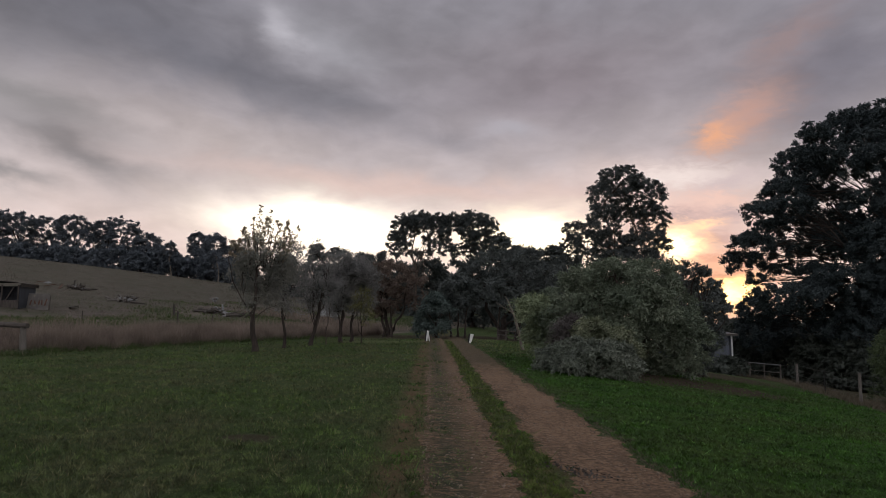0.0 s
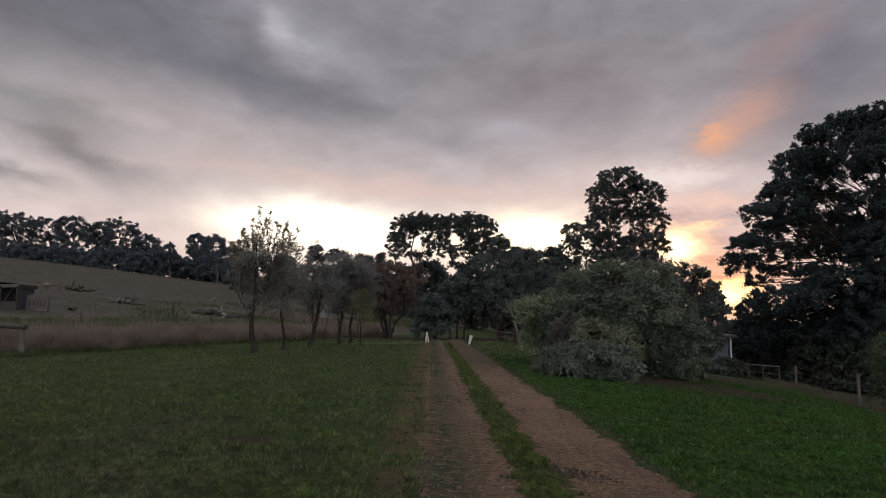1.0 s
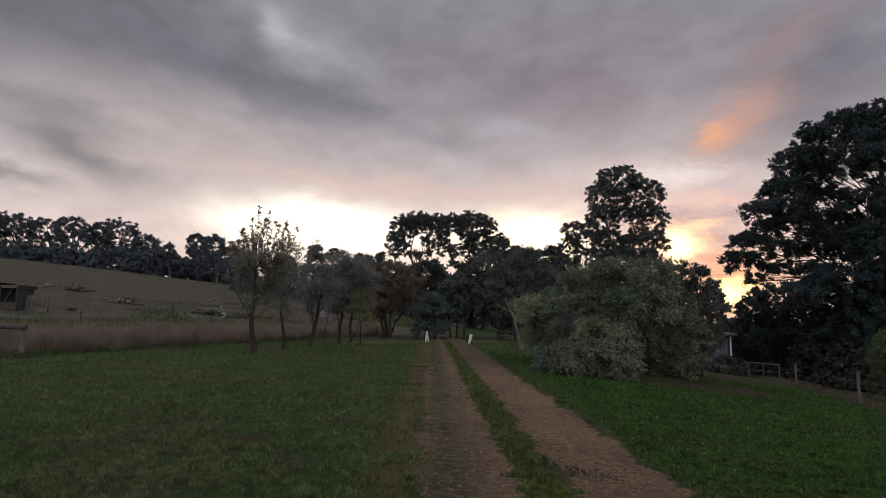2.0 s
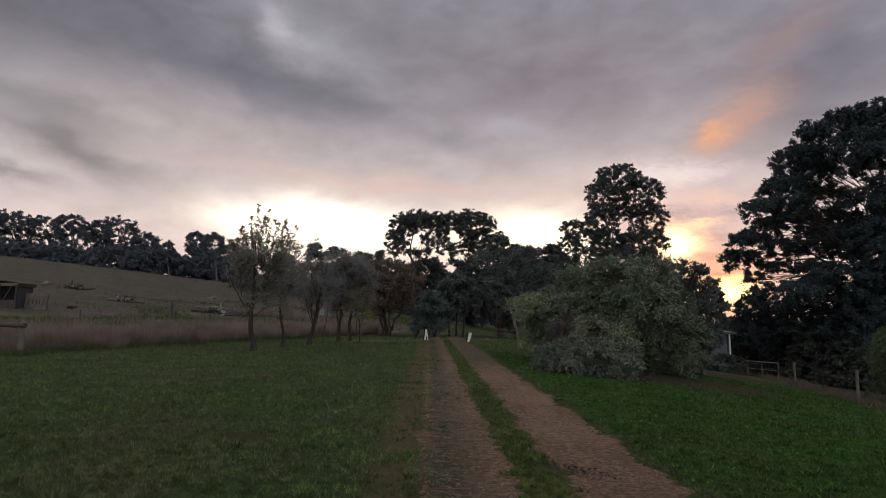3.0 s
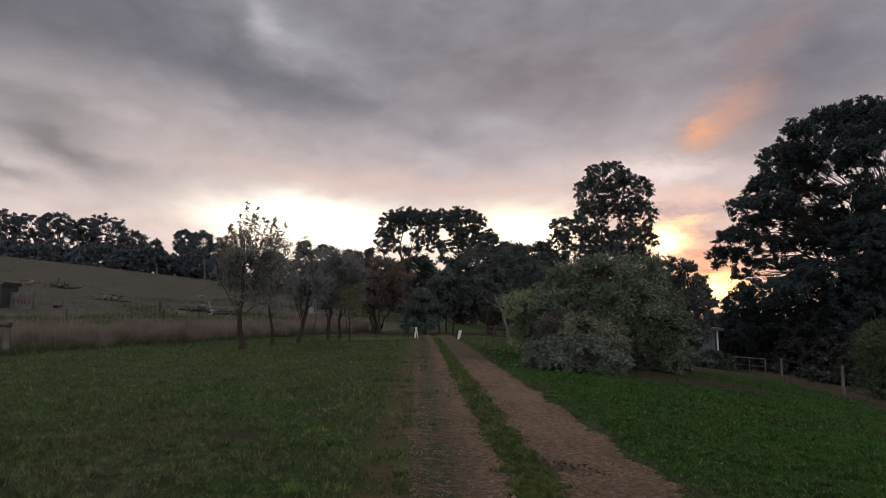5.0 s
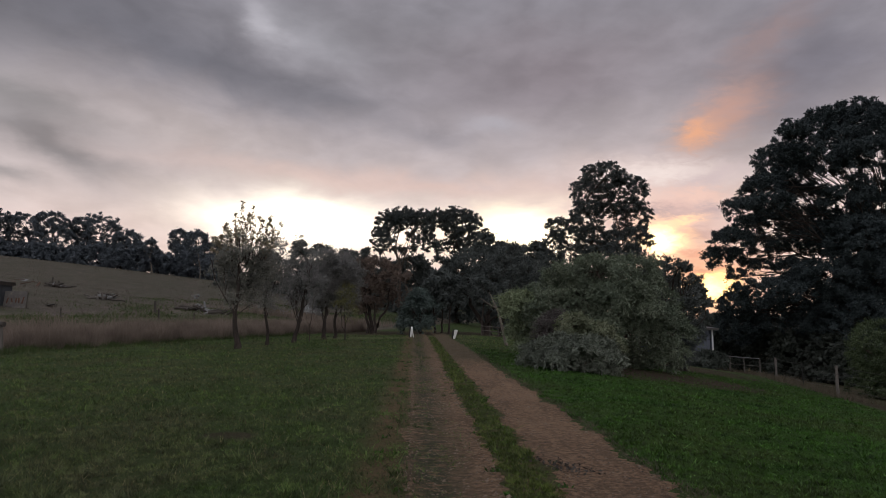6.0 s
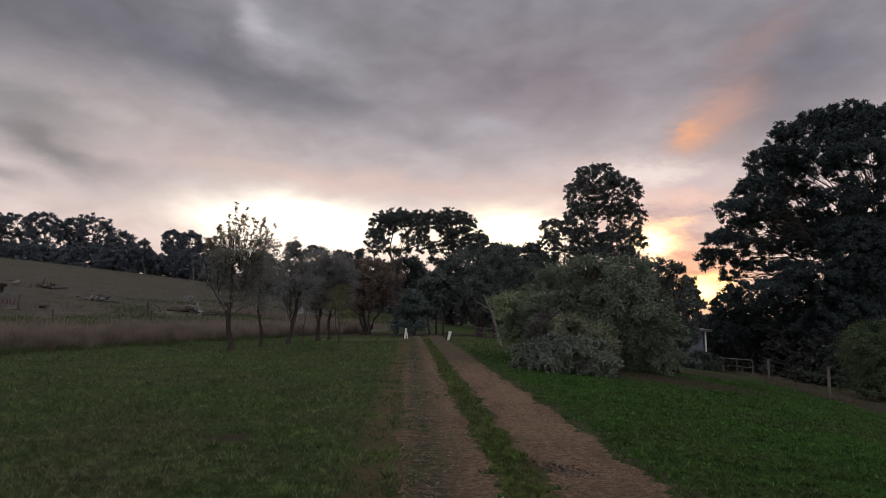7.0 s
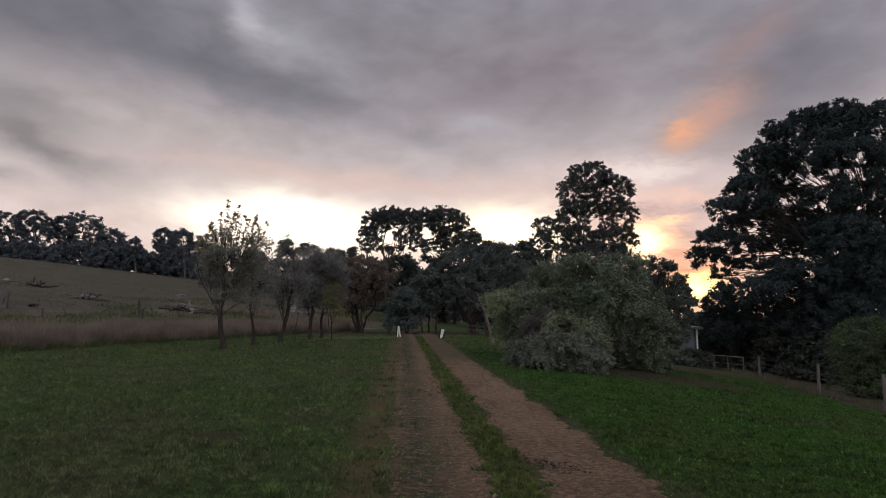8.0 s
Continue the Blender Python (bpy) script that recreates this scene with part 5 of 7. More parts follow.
tree('woodland_bush', 'dark bush in the hollow beyond the pine', 'bush', 37.92, 66.00,
     [(0.0, 0, 4.14, 1.64, 1.47, 2.23), (1.02, 0, 3.43, 1.51, 1.36, 1.48)],
     HAZED_DARK_LEAF, DARK_BARK, 443, trunk_r=0.12, slim=True, clumps=46, clump_r=0.8, per=110, size=(0.4, 0.4), droop=0.1, fork=0.15, branch=4, shell=0.2, group='bushes in the hollow')
tree('woodland_bush', 'dark bush in the hollow beyond the pine', 'bush', 43.00, 70.00,
     [(-0.01, 0, 4.1, 1.76, 1.58, 2.18), (1.08, 0, 3.54, 1.63, 1.46, 1.58)],
     HAZED_DARK_LEAF, DARK_BARK, 444, trunk_r=0.12, slim=True, clumps=46, clump_r=0.8, per=110, size=(0.4, 0.4), droop=0.1, fork=0.15, branch=4, shell=0.2, group='bushes in the hollow')
tree('woodland_bush', 'dark bush in the hollow beyond the pine', 'bush', 48.39, 74.00,
     [(-0.04, 0, 3.93, 1.88, 1.69, 2.04), (1.13, 0, 3.6, 1.74, 1.57, 1.69)],
     HAZED_DARK_LEAF, DARK_BARK, 445, trunk_r=0.12, slim=True, clumps=46, clump_r=0.8, per=110, size=(0.4, 0.4), droop=0.1, fork=0.15, branch=4, shell=0.2, group='bushes in the hollow')
tree('woodland_bush', 'dark bush in the hollow beyond the pine', 'bush', 45.77, 66.00,
     [(-0.03, 0, 4.14, 1.64, 1.47, 1.92), (1.01, 0, 3.73, 1.51, 1.36, 1.48)],
     HAZED_DARK_LEAF, DARK_BARK, 446, trunk_r=0.12, slim=True, clumps=46, clump_r=0.8, per=110, size=(0.4, 0.4), droop=0.1, fork=0.15, branch=4, shell=0.2, group='bushes in the hollow')
tree('woodland_bush', 'dark bush in the hollow beyond the pine', 'bush', 51.32, 70.00,
     [(0.0, 0, 4.53, 1.76, 1.58, 2.38), (1.07, 0, 3.78, 1.63, 1.46, 1.58)],
     HAZED_DARK_LEAF, DARK_BARK, 447, trunk_r=0.12, slim=True, clumps=46, clump_r=0.8, per=110, size=(0.4, 0.4), droop=0.1, fork=0.15, branch=4, shell=0.2, group='bushes in the hollow')
tree('woodland_bush', 'dark bush in the hollow beyond the pine', 'bush', 57.18, 74.00,
     [(-0.02, 0, 4.41, 1.88, 1.69, 2.32), (1.12, 0, 3.82, 1.74, 1.57, 1.69)],
     HAZED_DARK_LEAF, DARK_BARK, 448, trunk_r=0.12, slim=True, clumps=46, clump_r=0.8, per=110, size=(0.4, 0.4), droop=0.1, fork=0.15, branch=4, shell=0.2, group='bushes in the hollow')
tree('woodland_bush', 'dark bush in the hollow beyond the pine', 'bush', 53.62, 66.00,
     [(-0.04, 0, 4.23, 1.64, 1.47, 1.79), (1.0, 0, 3.93, 1.51, 1.36, 1.48)],
     HAZED_DARK_LEAF, DARK_BARK, 449, trunk_r=0.12, slim=True, clumps=46, clump_r=0.8, per=110, size=(0.4, 0.4), droop=0.1, fork=0.15, branch=4, shell=0.2, group='bushes in the hollow')
tree('woodland_bush', 'dark bush in the hollow beyond the pine', 'bush', 59.64, 70.00,
     [(-0.03, 0, 4.41, 1.76, 1.58, 2.05), (1.05, 0, 3.98, 1.63, 1.46, 1.58)],
     HAZED_DARK_LEAF, DARK_BARK, 450, trunk_r=0.12, slim=True, clumps=46, clump_r=0.8, per=110, size=(0.4, 0.4), droop=0.1, fork=0.15, branch=4, shell=0.2, group='bushes in the hollow')

# tall gums seen against the bright sky
tree('gum_tree', 'tall gum tree with rounded crown over bare forking limbs', 'tree', -3.81, 92.00,
     [(-1.0, 0.3, 14.1, 1.6, 1.4, 1.5), (1.5, 0.2, 14.2, 1.6, 1.4, 1.5), (-3.09, -0.23, 11.43, 1.49, 1.34, 2.07), (-2.17, 0.87, 13.65, 2.13, 1.91, 2.1), (0.25, -0.03, 14.54, 2.45, 2.21, 1.55), (2.8, -0.12, 14.01, 2.01, 1.81, 1.9), (3.98, -0.61, 12.23, 1.14, 1.02, 1.72), (1.09, 0.68, 11.9, 0.98, 0.88, 0.69), (-1.71, -0.76, 11.02, 0.96, 0.87, 0.68), (0.2, 2.03, 9.82, 2.42, 2.18, 0.7), (2.64, -0.8, 10.68, 1.31, 1.18, 1.02), (4.15, 1.02, 14.19, 1.34, 1.2, 1.57), (-3.2, -0.89, 9.83, 0.96, 0.86, 0.68)],
     GUM_LEAF, BARK, 301, trunk_r=0.26, slim=True, clumps=800, clump_r=0.36, per=80, size=(0.18, 0.14), sprays=14, sag=0.05, droop=0.15, fork=0.45, branch=8, shell=0.15, limb_k=0.5, swell=1.1, group='tall gum trees')
tree('gum_tree', 'tall gum tree with two rounded heads of leaves', 'tree', 4.02, 93.00,
     [(-0.9, 0.5, 15.5, 1.5, 1.3, 1.4), (2.3, 0.5, 15.2, 1.3, 1.2, 1.5), (0.52, 1.7, 15.98, 2.44, 2.2, 1.61), (2.66, 0.11, 14.59, 1.69, 1.52, 2.11), (-2.3, 0.11, 15.63, 1.51, 1.36, 1.4), (1.27, -0.09, 13.0, 1.69, 1.52, 1.22), (-2.5, -0.6, 10.88, 1.68, 1.51, 1.39), (-2.0, -1.03, 8.97, 1.32, 1.19, 0.68), (3.98, -0.2, 12.3, 1.68, 1.52, 1.92), (2.11, 0.01, 10.95, 2.04, 1.84, 1.57), (0.11, 0.95, 11.76, 1.53, 1.38, 1.41), (-1.29, -0.42, 14.33, 0.98, 0.88, 1.22), (-0.02, 1.57, 13.58, 1.36, 1.23, 1.43)],
     GUM_LEAF, BARK, 302, trunk_r=0.26, slim=True, clumps=800, clump_r=0.36, per=80, size=(0.18, 0.14), sprays=14, sag=0.05, droop=0.15, fork=0.45, branch=8, shell=0.15, limb_k=0.5, swell=1.1, group='tall gum trees')
tree('gum_tree', 'very tall gum tree with a dense upright crown', 'tree', 20.55, 70.00,
     [(-0.8, -2.29, 19.71, 2.72, 2.45, 1.75), (-1.03, 2.45, 18.76, 2.52, 2.27, 2.16), (2.19, -1.0, 18.18, 2.39, 2.15, 2.31), (1.04, 2.23, 16.55, 1.83, 1.64, 1.61), (3.74, 1.23, 15.84, 2.07, 1.86, 2.39), (-2.54, -1.2, 15.43, 1.86, 1.67, 1.91), (-1.2, 0.09, 12.91, 2.43, 2.19, 1.69), (2.32, -0.33, 12.73, 2.94, 2.65, 2.07), (-0.44, -0.43, 11.31, 4.38, 3.94, 1.28), (-5.43, 0.86, 14.46, 1.38, 1.25, 1.31), (-5.86, 0.9, 12.63, 1.39, 1.25, 1.31), (-4.33, -0.95, 12.91, 1.47, 1.33, 1.53), (-3.76, 0.18, 14.88, 0.7, 0.63, 0.76)],
     GUM_LEAF, BARK, 303, trunk_r=0.36, slim=True, clumps=1750, clump_r=0.33, per=75, size=(0.16, 0.12), sprays=12, sag=0.12, droop=0.25, fork=0.4, branch=12, shell=0.36, limb_k=0.5, group='tall gum trees')

# paddock edge: russet, blue-green and dark trees
tree('russet_tree', 'russet-brown autumn tree over several dark trunks', 'tree', -4.76, 55.00,
     [(-0.02, 0.7, 5.43, 1.9, 1.71, 1.13), (-1.4, -0.44, 4.35, 1.23, 1.11, 1.31), (1.68, -0.53, 4.24, 1.44, 1.29, 1.52), (0.08, -0.14, 3.17, 2.18, 1.96, 1.32), (-2.55, 0.58, 5.83, 1.16, 1.04, 0.92)],
     HAZED_RUSSET_LEAF, DARK_BARK, 311, trunk_r=0.2, clumps=110, size=(0.26, 0.12), fork=0.3, stems=4, clump_r=0.7, per=120, droop=0.3, branch=9, shell=0.4)
tree('small_tree', 'low blue-green tree beside the drive', 'tree', -0.56, 52.00,
     [(-0.1, 0.14, 3.02, 0.67, 0.6, 0.55), (-0.71, 0.12, 1.99, 0.67, 0.6, 0.75), (0.56, -0.24, 1.98, 0.66, 0.6, 0.84), (-0.09, -0.32, 0.87, 1.15, 1.04, 0.45), (-1.14, 0.24, 0.96, 0.38, 0.34, 0.46)],
     BLUE_LEAF, DARK_BARK, 312, trunk_r=0.14, clumps=70, size=(0.24, 0.1), fork=0.25, stems=2, clump_r=0.7, per=120, droop=0.3, branch=9, shell=0.4)
tree('spreading_tree', 'broad dark spreading tree over shaded ground', 'tree', 5.35, 56.00,
     [(-0.41, 0.28, 6.62, 2.13, 1.92, 1.15), (2.13, 2.04, 7.0, 1.99, 1.79, 1.19), (-2.4, -0.23, 5.45, 1.48, 1.33, 1.14), (3.74, 1.25, 5.66, 1.74, 1.57, 1.28), (0.16, -1.48, 4.71, 2.78, 2.5, 1.31), (-2.07, -1.24, 3.18, 1.45, 1.3, 0.59), (1.72, -0.66, 2.75, 1.99, 1.79, 0.92), (4.66, -1.21, 3.98, 1.76, 1.58, 1.53), (-3.52, -0.13, 4.03, 0.74, 0.67, 0.82), (3.26, -0.33, 1.51, 1.27, 1.14, 0.82)],
     HAZED_DARK_LEAF, DARK_BARK, 313, trunk_r=0.3, clumps=170, size=(0.26, 0.11), fork=0.35, stems=3, clump_r=0.7, per=120, droop=0.3, branch=9, shell=0.4)
for k, (x, y, high) in enumerate(((0.65, 54.0, 4.3), (1.25, 55.0, 4.8), (1.85, 53.5, 4.2), (4.6, 52.0, 4.0))):
    tree('slender_tree', 'slender dark-trunked tree in the shade behind the drive', 'tree', x, y,
         [(0.1, 0, high, 0.9, 0.8, 0.8), (-0.3, 0.1, high - 1.0, 0.7, 0.6, 0.6), (0.4, 0, high - 1.2, 0.7, 0.6, 0.5)],
         HAZED_DARK_LEAF, DARK_BARK, 370 + k, trunk_r=0.10, slim=True, clumps=40, clump_r=0.5, per=70, size=(0.24, 0.2), fork=0.5, branch=6, shell=0.3, group='slender trees behind the drive')
tree('yellowing_tree', 'slender yellow-green tree with thin foliage', 'tree', -4.99, 38.50,
     [(-0.03, -0.12, 3.09, 0.41, 0.37, 0.6), (-0.3, -0.09, 2.22, 0.41, 0.37, 0.67), (0.28, -0.19, 1.7, 0.48, 0.43, 0.52), (0.48, 0.03, 2.57, 0.19, 0.17, 0.46)],
     YELLOW_LEAF, DARK_BARK, 314, trunk_r=0.045, clumps=48, clump_r=0.38, per=32, size=(0.11, 0.055), droop=0.4, fork=0.3, branch=9, shell=0.3)

def twig_top(parent, goals, low, leaf, bark, seed):
    """Upright leader twigs above a crown, with leaves in tufts up their length."""
    rng = np.random.default_rng(seed)
    wood, pos, way = Tubes(), [], []
    for gx, gy, gz in goals:
        for k in range(4):
            end = np.array([gx, gy, gz]) + rng.normal(size=3) * [0.16, 0.16, 0.1] - [0, 0, 0.45 * k * rng.random()]
            line = curve_to(np.array([gx * 0.55, gy * 0.55, low]) + rng.normal(size=3) * [0.1, 0.1, 0.2], end, rng, 0.05, 8)
            wood.add(line, np.linspace(0.022, 0.005, 8), 5)
            for t in np.r_[rng.uniform(0.25, 1.0, 14), 1.0, 1.0]:
                j = min(6, int(t * 7))
                p = line[j] + (line[j + 1] - line[j]) * (t * 7 - j) + rng.normal(size=3) * 0.04 * (t < 1)
                m = rng.integers(4, 8)
                pos.append(p + rng.normal(size=(m, 3)) * 0.025)
                way.append(rng.normal(size=(m, 3)) * [1, 1, 0.7] + [0, 0, 0.35])
    wood.link("twig", bark, parent)
    pos, way = np.concatenate(pos), np.concatenate(way)
    size = rng.uniform(0.09, 0.16, len(pos))
    leaves("top_leaves", pos, way, size, size * 0.48, leaf, rng, parent, "sparse leaves on upright twigs, skylight put into their pale colour")


# row of young deciduous trees on the lawn
bare_top = tree('young_tree', 'young lawn tree, bare-topped with sparse autumn leaves', 'tree', -8.94, 30.00,
     [(-0.1, -0.06, 5.29, 0.55, 0.49, 0.26), (0.83, 0.3, 5.05, 0.38, 0.35, 0.27), (-0.98, 0.15, 4.98, 0.27, 0.24, 0.21), (0.36, -0.11, 4.4, 1.34, 1.2, 0.38), (-0.32, -0.32, 2.26, 0.54, 0.49, 0.15), (0.92, 0.29, 2.23, 0.56, 0.5, 0.15), (-0.88, 0.41, 3.75, 0.62, 0.56, 0.62), (1.06, 0.46, 3.62, 0.73, 0.66, 0.68), (-0.03, 0.65, 2.94, 0.97, 0.87, 0.51)],
     VEILED_THIN_LEAF, DARK_BARK, 321, trunk_r=0.15, clumps=250, clump_r=0.42, per=42, size=(0.13, 0.06), fork=0.4, thin=(4.6, 0.5), droop=0.2, branch=22, shell=0.15, group='lawn row of young trees', flatten=1.0, limb_k=0.34, sag=0.1)
twig_top(bare_top, [(-1.46, 0.2, 5.37), (1.65, 0.2, 5.82), (-1.07, -0.18, 5.65), (-0.6, -0.39, 5.89), (-0.39, 0.08, 6.42), (0.07, -0.09, 6.73), (0.29, 0.62, 6.98), (0.7, 0.53, 6.4), (1.27, 0.34, 6.36)], 4.2, SKYLIT_LEAF, DARK_BARK, 327)
tree('young_tree', 'young lawn tree with thin brownish autumn foliage', 'tree', -8.38, 33.00,
     [(0.19, 0.24, 5.02, 0.59, 0.53, 0.53), (-0.2, 0.12, 4.03, 0.72, 0.64, 0.59), (0.61, -0.04, 3.47, 0.59, 0.53, 0.59), (-0.15, -0.15, 2.72, 0.58, 0.52, 0.52), (0.89, -0.07, 4.37, 0.27, 0.25, 0.4), (0.26, 0.31, 2.14, 0.47, 0.42, 0.15)],
     VEILED_AUTUMN_LEAF, DARK_BARK, 322, trunk_r=0.09, clumps=115, clump_r=0.5, per=46, size=(0.12, 0.06), fork=0.3, droop=0.2, branch=22, shell=0.15, group='lawn row of young trees', flatten=1.0, limb_k=0.34, sag=0.1)
tree('young_tree', 'young lawn tree with twiggy top and brown leaves', 'tree', -7.62, 36.00,
     [(0.26, 0.22, 5.32, 0.46, 0.41, 0.94), (-0.17, 0.15, 4.38, 0.8, 0.72, 0.66), (0.97, -0.27, 4.28, 0.65, 0.59, 0.72), (0.19, -0.16, 3.24, 1.0, 0.9, 0.72), (-0.36, 0.02, 2.66, 0.52, 0.47, 0.39), (1.32, 0.08, 3.26, 0.46, 0.41, 0.53), (0.11, 0.33, 2.18, 0.74, 0.66, 0.19)],
     VEILED_AUTUMN_LEAF, DARK_BARK, 323, trunk_r=0.13, clumps=150, clump_r=0.5, per=55, size=(0.12, 0.06), fork=0.25, thin=(4.3, 0.4), droop=0.2, branch=22, shell=0.15, group='lawn row of young trees', flatten=1.0, limb_k=0.34, sag=0.1)
tree('sapling', 'thin lawn sapling with few leaves', 'tree', -7.05, 38.00,
     [(-0.04, 0, 2.21, 0.21, 0.19, 0.39), (0.01, 0, 3.0, 0.18, 0.16, 0.46)],
     VEILED_AUTUMN_LEAF, BARK, 324, trunk_r=0.04, clumps=16, clump_r=0.25, per=14, size=(0.1, 0.05), fork=0.3, droop=0.2, branch=22, shell=0.15, group='lawn row of young trees', flatten=1.0, limb_k=0.34, sag=0.1)
tree('young_tree', 'young lawn tree with russet autumn foliage', 'tree', -6.52, 40.00,
     [(0.08, 0.03, 5.05, 0.66, 0.6, 0.59), (-0.16, -0.12, 3.94, 0.96, 0.86, 0.81), (0.92, -0.12, 4.23, 0.73, 0.66, 0.81), (0.17, 0.23, 2.79, 0.97, 0.87, 0.67), (-0.15, 0.05, 1.99, 0.74, 0.66, 0.21)],
     VEILED_AUTUMN_LEAF, DARK_BARK, 325, trunk_r=0.14, clumps=150, clump_r=0.55, per=85, size=(0.14, 0.07), fork=0.3, droop=0.2, branch=22, shell=0.15, group='lawn row of young trees', flatten=1.0, limb_k=0.34, sag=0.1)
tree('young_tree', 'young lawn tree with yellow-green thinning leaves', 'tree', -6.17, 42.00,
     [(0.67, -0.23, 4.93, 0.7, 0.63, 0.62), (0.21, -0.06, 3.79, 0.86, 0.78, 0.86), (1.22, 0.09, 3.8, 0.63, 0.57, 0.87), (0.69, -0.06, 2.65, 0.78, 0.71, 0.7)],
     VEILED_AUTUMN_LEAF, DARK_BARK, 326, trunk_r=0.12, clumps=140, clump_r=0.55, per=85, size=(0.14, 0.07), fork=0.3, droop=0.2, branch=22, shell=0.15, group='lawn row of young trees', flatten=1.0, limb_k=0.34, sag=0.1)

# wattle thicket beside the drive
tree('wattle_tree', 'pale-trunked leaning wattle with light green leaves', 'tree', 3.85, 25.00,
     [(-0.18, 0.14, 2.17, 0.67, 0.6, 0.33), (-0.44, -0.05, 1.73, 0.19, 0.17, 0.33), (0.46, -0.09, 2.05, 0.47, 0.42, 0.38), (0.08, 0.19, 1.22, 0.43, 0.39, 0.43), (0.3, 0.05, 0.61, 0.43, 0.38, 0.28), (-0.33, 0.05, 0.88, 0.15, 0.14, 0.19)],
     LIGHT_LEAF, BARK, 331, trunk_r=0.06, clumps=120, clump_r=0.42, per=150, size=(0.14, 0.042), sprays=6, fork=0.4, droop=0.35, branch=10, shell=0.5)
tree('wattle_tree', 'large dome-shaped dark green wattle thicket', 'tree', 6.78, 25.00,
     [(-0.01, -0.75, 3.66, 1.11, 1.0, 0.53), (-1.16, 0.06, 3.45, 0.83, 0.74, 0.5), (1.63, 0.2, 3.65, 1.12, 1.01, 0.65), (-1.8, 0.36, 2.9, 0.6, 0.54, 0.61), (-0.6, -0.28, 2.42, 1.19, 1.07, 0.87), (0.63, -1.36, 2.28, 1.22, 1.09, 0.96), (2.46, 0.43, 2.44, 0.84, 0.76, 1.04), (-0.1, -0.78, 1.21, 1.39, 1.25, 0.85), (1.87, 0.24, 0.96, 1.07, 0.97, 0.94), (-2.01, -0.57, 1.97, 0.71, 0.64, 0.76), (2.74, -0.47, 1.2, 0.71, 0.64, 1.0), (-0.32, 0.73, 3.03, 1.0, 0.9, 0.57), (1.28, 0.99, 0.07, 1.26, 1.13, 0.43), (2.33, 0.06, 0.04, 0.97, 0.87, 0.31), (-2.28, -0.18, 1.2, 0.49, 0.44, 0.78)],
     WATTLE_LEAF, BARK, 332, trunk_r=0.2, clumps=560, clump_r=0.5, per=205, size=(0.125, 0.05), sprays=7, fork=0.15, stems=6, droop=0.25, branch=14, shell=0.55)
tree('dark_tree', 'dark-leaved tree against the sunset beside the thicket', 'tree', 11.28, 28.00,
     [(-0.36, 0.03, 4.49, 0.77, 0.69, 0.6), (0.31, -0.15, 4.58, 0.44, 0.4, 0.2), (0.5, 0.48, 4.06, 0.57, 0.51, 0.18), (0.74, -0.29, 4.11, 0.15, 0.14, 0.12), (0.58, 0.03, 3.42, 0.5, 0.45, 0.12), (1.07, -0.08, 2.96, 0.15, 0.14, 0.12), (0.09, -0.24, 2.86, 1.02, 0.92, 0.33), (1.14, 0.25, 2.51, 0.51, 0.46, 0.12), (1.01, -0.09, 1.91, 0.34, 0.31, 0.23), (-0.16, 0.22, 1.65, 1.15, 1.03, 0.93), (0.8, 0.27, 1.65, 0.67, 0.6, 0.71), (-0.76, -0.21, 0.55, 1.28, 1.16, 0.49), (0.02, -0.44, 0.69, 0.38, 0.35, 0.54)],
     HAZED_DARK_LEAF, DARK_BARK, 333, trunk_r=0.15, clumps=215, clump_r=0.27, per=75, size=(0.15, 0.07), sprays=6, fork=0.2, stems=3, droop=0.15, sag=0.15, flatten=0.35, branch=14, shell=0.3)
tree('grey_shrub', 'low grey-green shrub with drooping fronds at the lawn edge', 'bush', 4.52, 20.00,
     [(-0.83, 0.43, 0.64, 0.52, 0.47, 0.32), (-0.3, 0.07, 0.84, 0.43, 0.39, 0.26), (0.85, -0.09, 0.72, 0.46, 0.42, 0.33), (0.2, -0.22, 0.63, 0.58, 0.52, 0.39), (-0.51, -0.2, 0.37, 0.61, 0.55, 0.31), (-1.19, 0.23, 0.29, 0.29, 0.26, 0.21), (1.2, -0.24, 0.32, 0.33, 0.32, 0.33), (0.8, 0.43, 0.15, 0.64, 0.57, 0.29), (0.16, 0.44, 0.06, 0.75, 0.68, 0.17)],
     GREY_LEAF, BARK, 334, trunk_r=0.06, clumps=230, clump_r=0.3, per=150, size=(0.12, 0.04), sprays=6, sag=0.55, fork=0.1, stems=5, droop=0.5, branch=8, shell=0.7)

tree('olive_shrub', 'olive-green leafy shrub in front of the thicket', 'bush', 5.35, 21.40,
     [(-0.3, 0, 1.45, 0.5, 0.45, 0.33), (0.35, 0.1, 1.2, 0.55, 0.5, 0.4), (0.75, -0.1, 0.62, 0.5, 0.45, 0.45), (-0.6, 0, 0.75, 0.45, 0.4, 0.4)],
     OLIVE_LEAF, BARK, 335, trunk_r=0.05, clumps=120, clump_r=0.32, per=150, size=(0.12, 0.045), sprays=6, sag=0.4, fork=0.1, stems=4, droop=0.4, branch=8, shell=0.6)
tree('twiggy_bush', 'half-bare brown twiggy bush between the shrubs', 'bush', 4.70, 22.60,
     [(0, 0, 1.35, 0.62, 0.5, 0.5), (0.4, 0, 0.8, 0.5, 0.45, 0.5), (-0.35, 0, 0.9, 0.4, 0.4, 0.4)],
     BROWN_LEAF, BARK, 336, trunk_r=0.04, clumps=110, clump_r=0.34, per=90, size=(0.09, 0.03), sprays=7, fork=0.1, stems=6, droop=0.2, branch=26, shell=0.4)

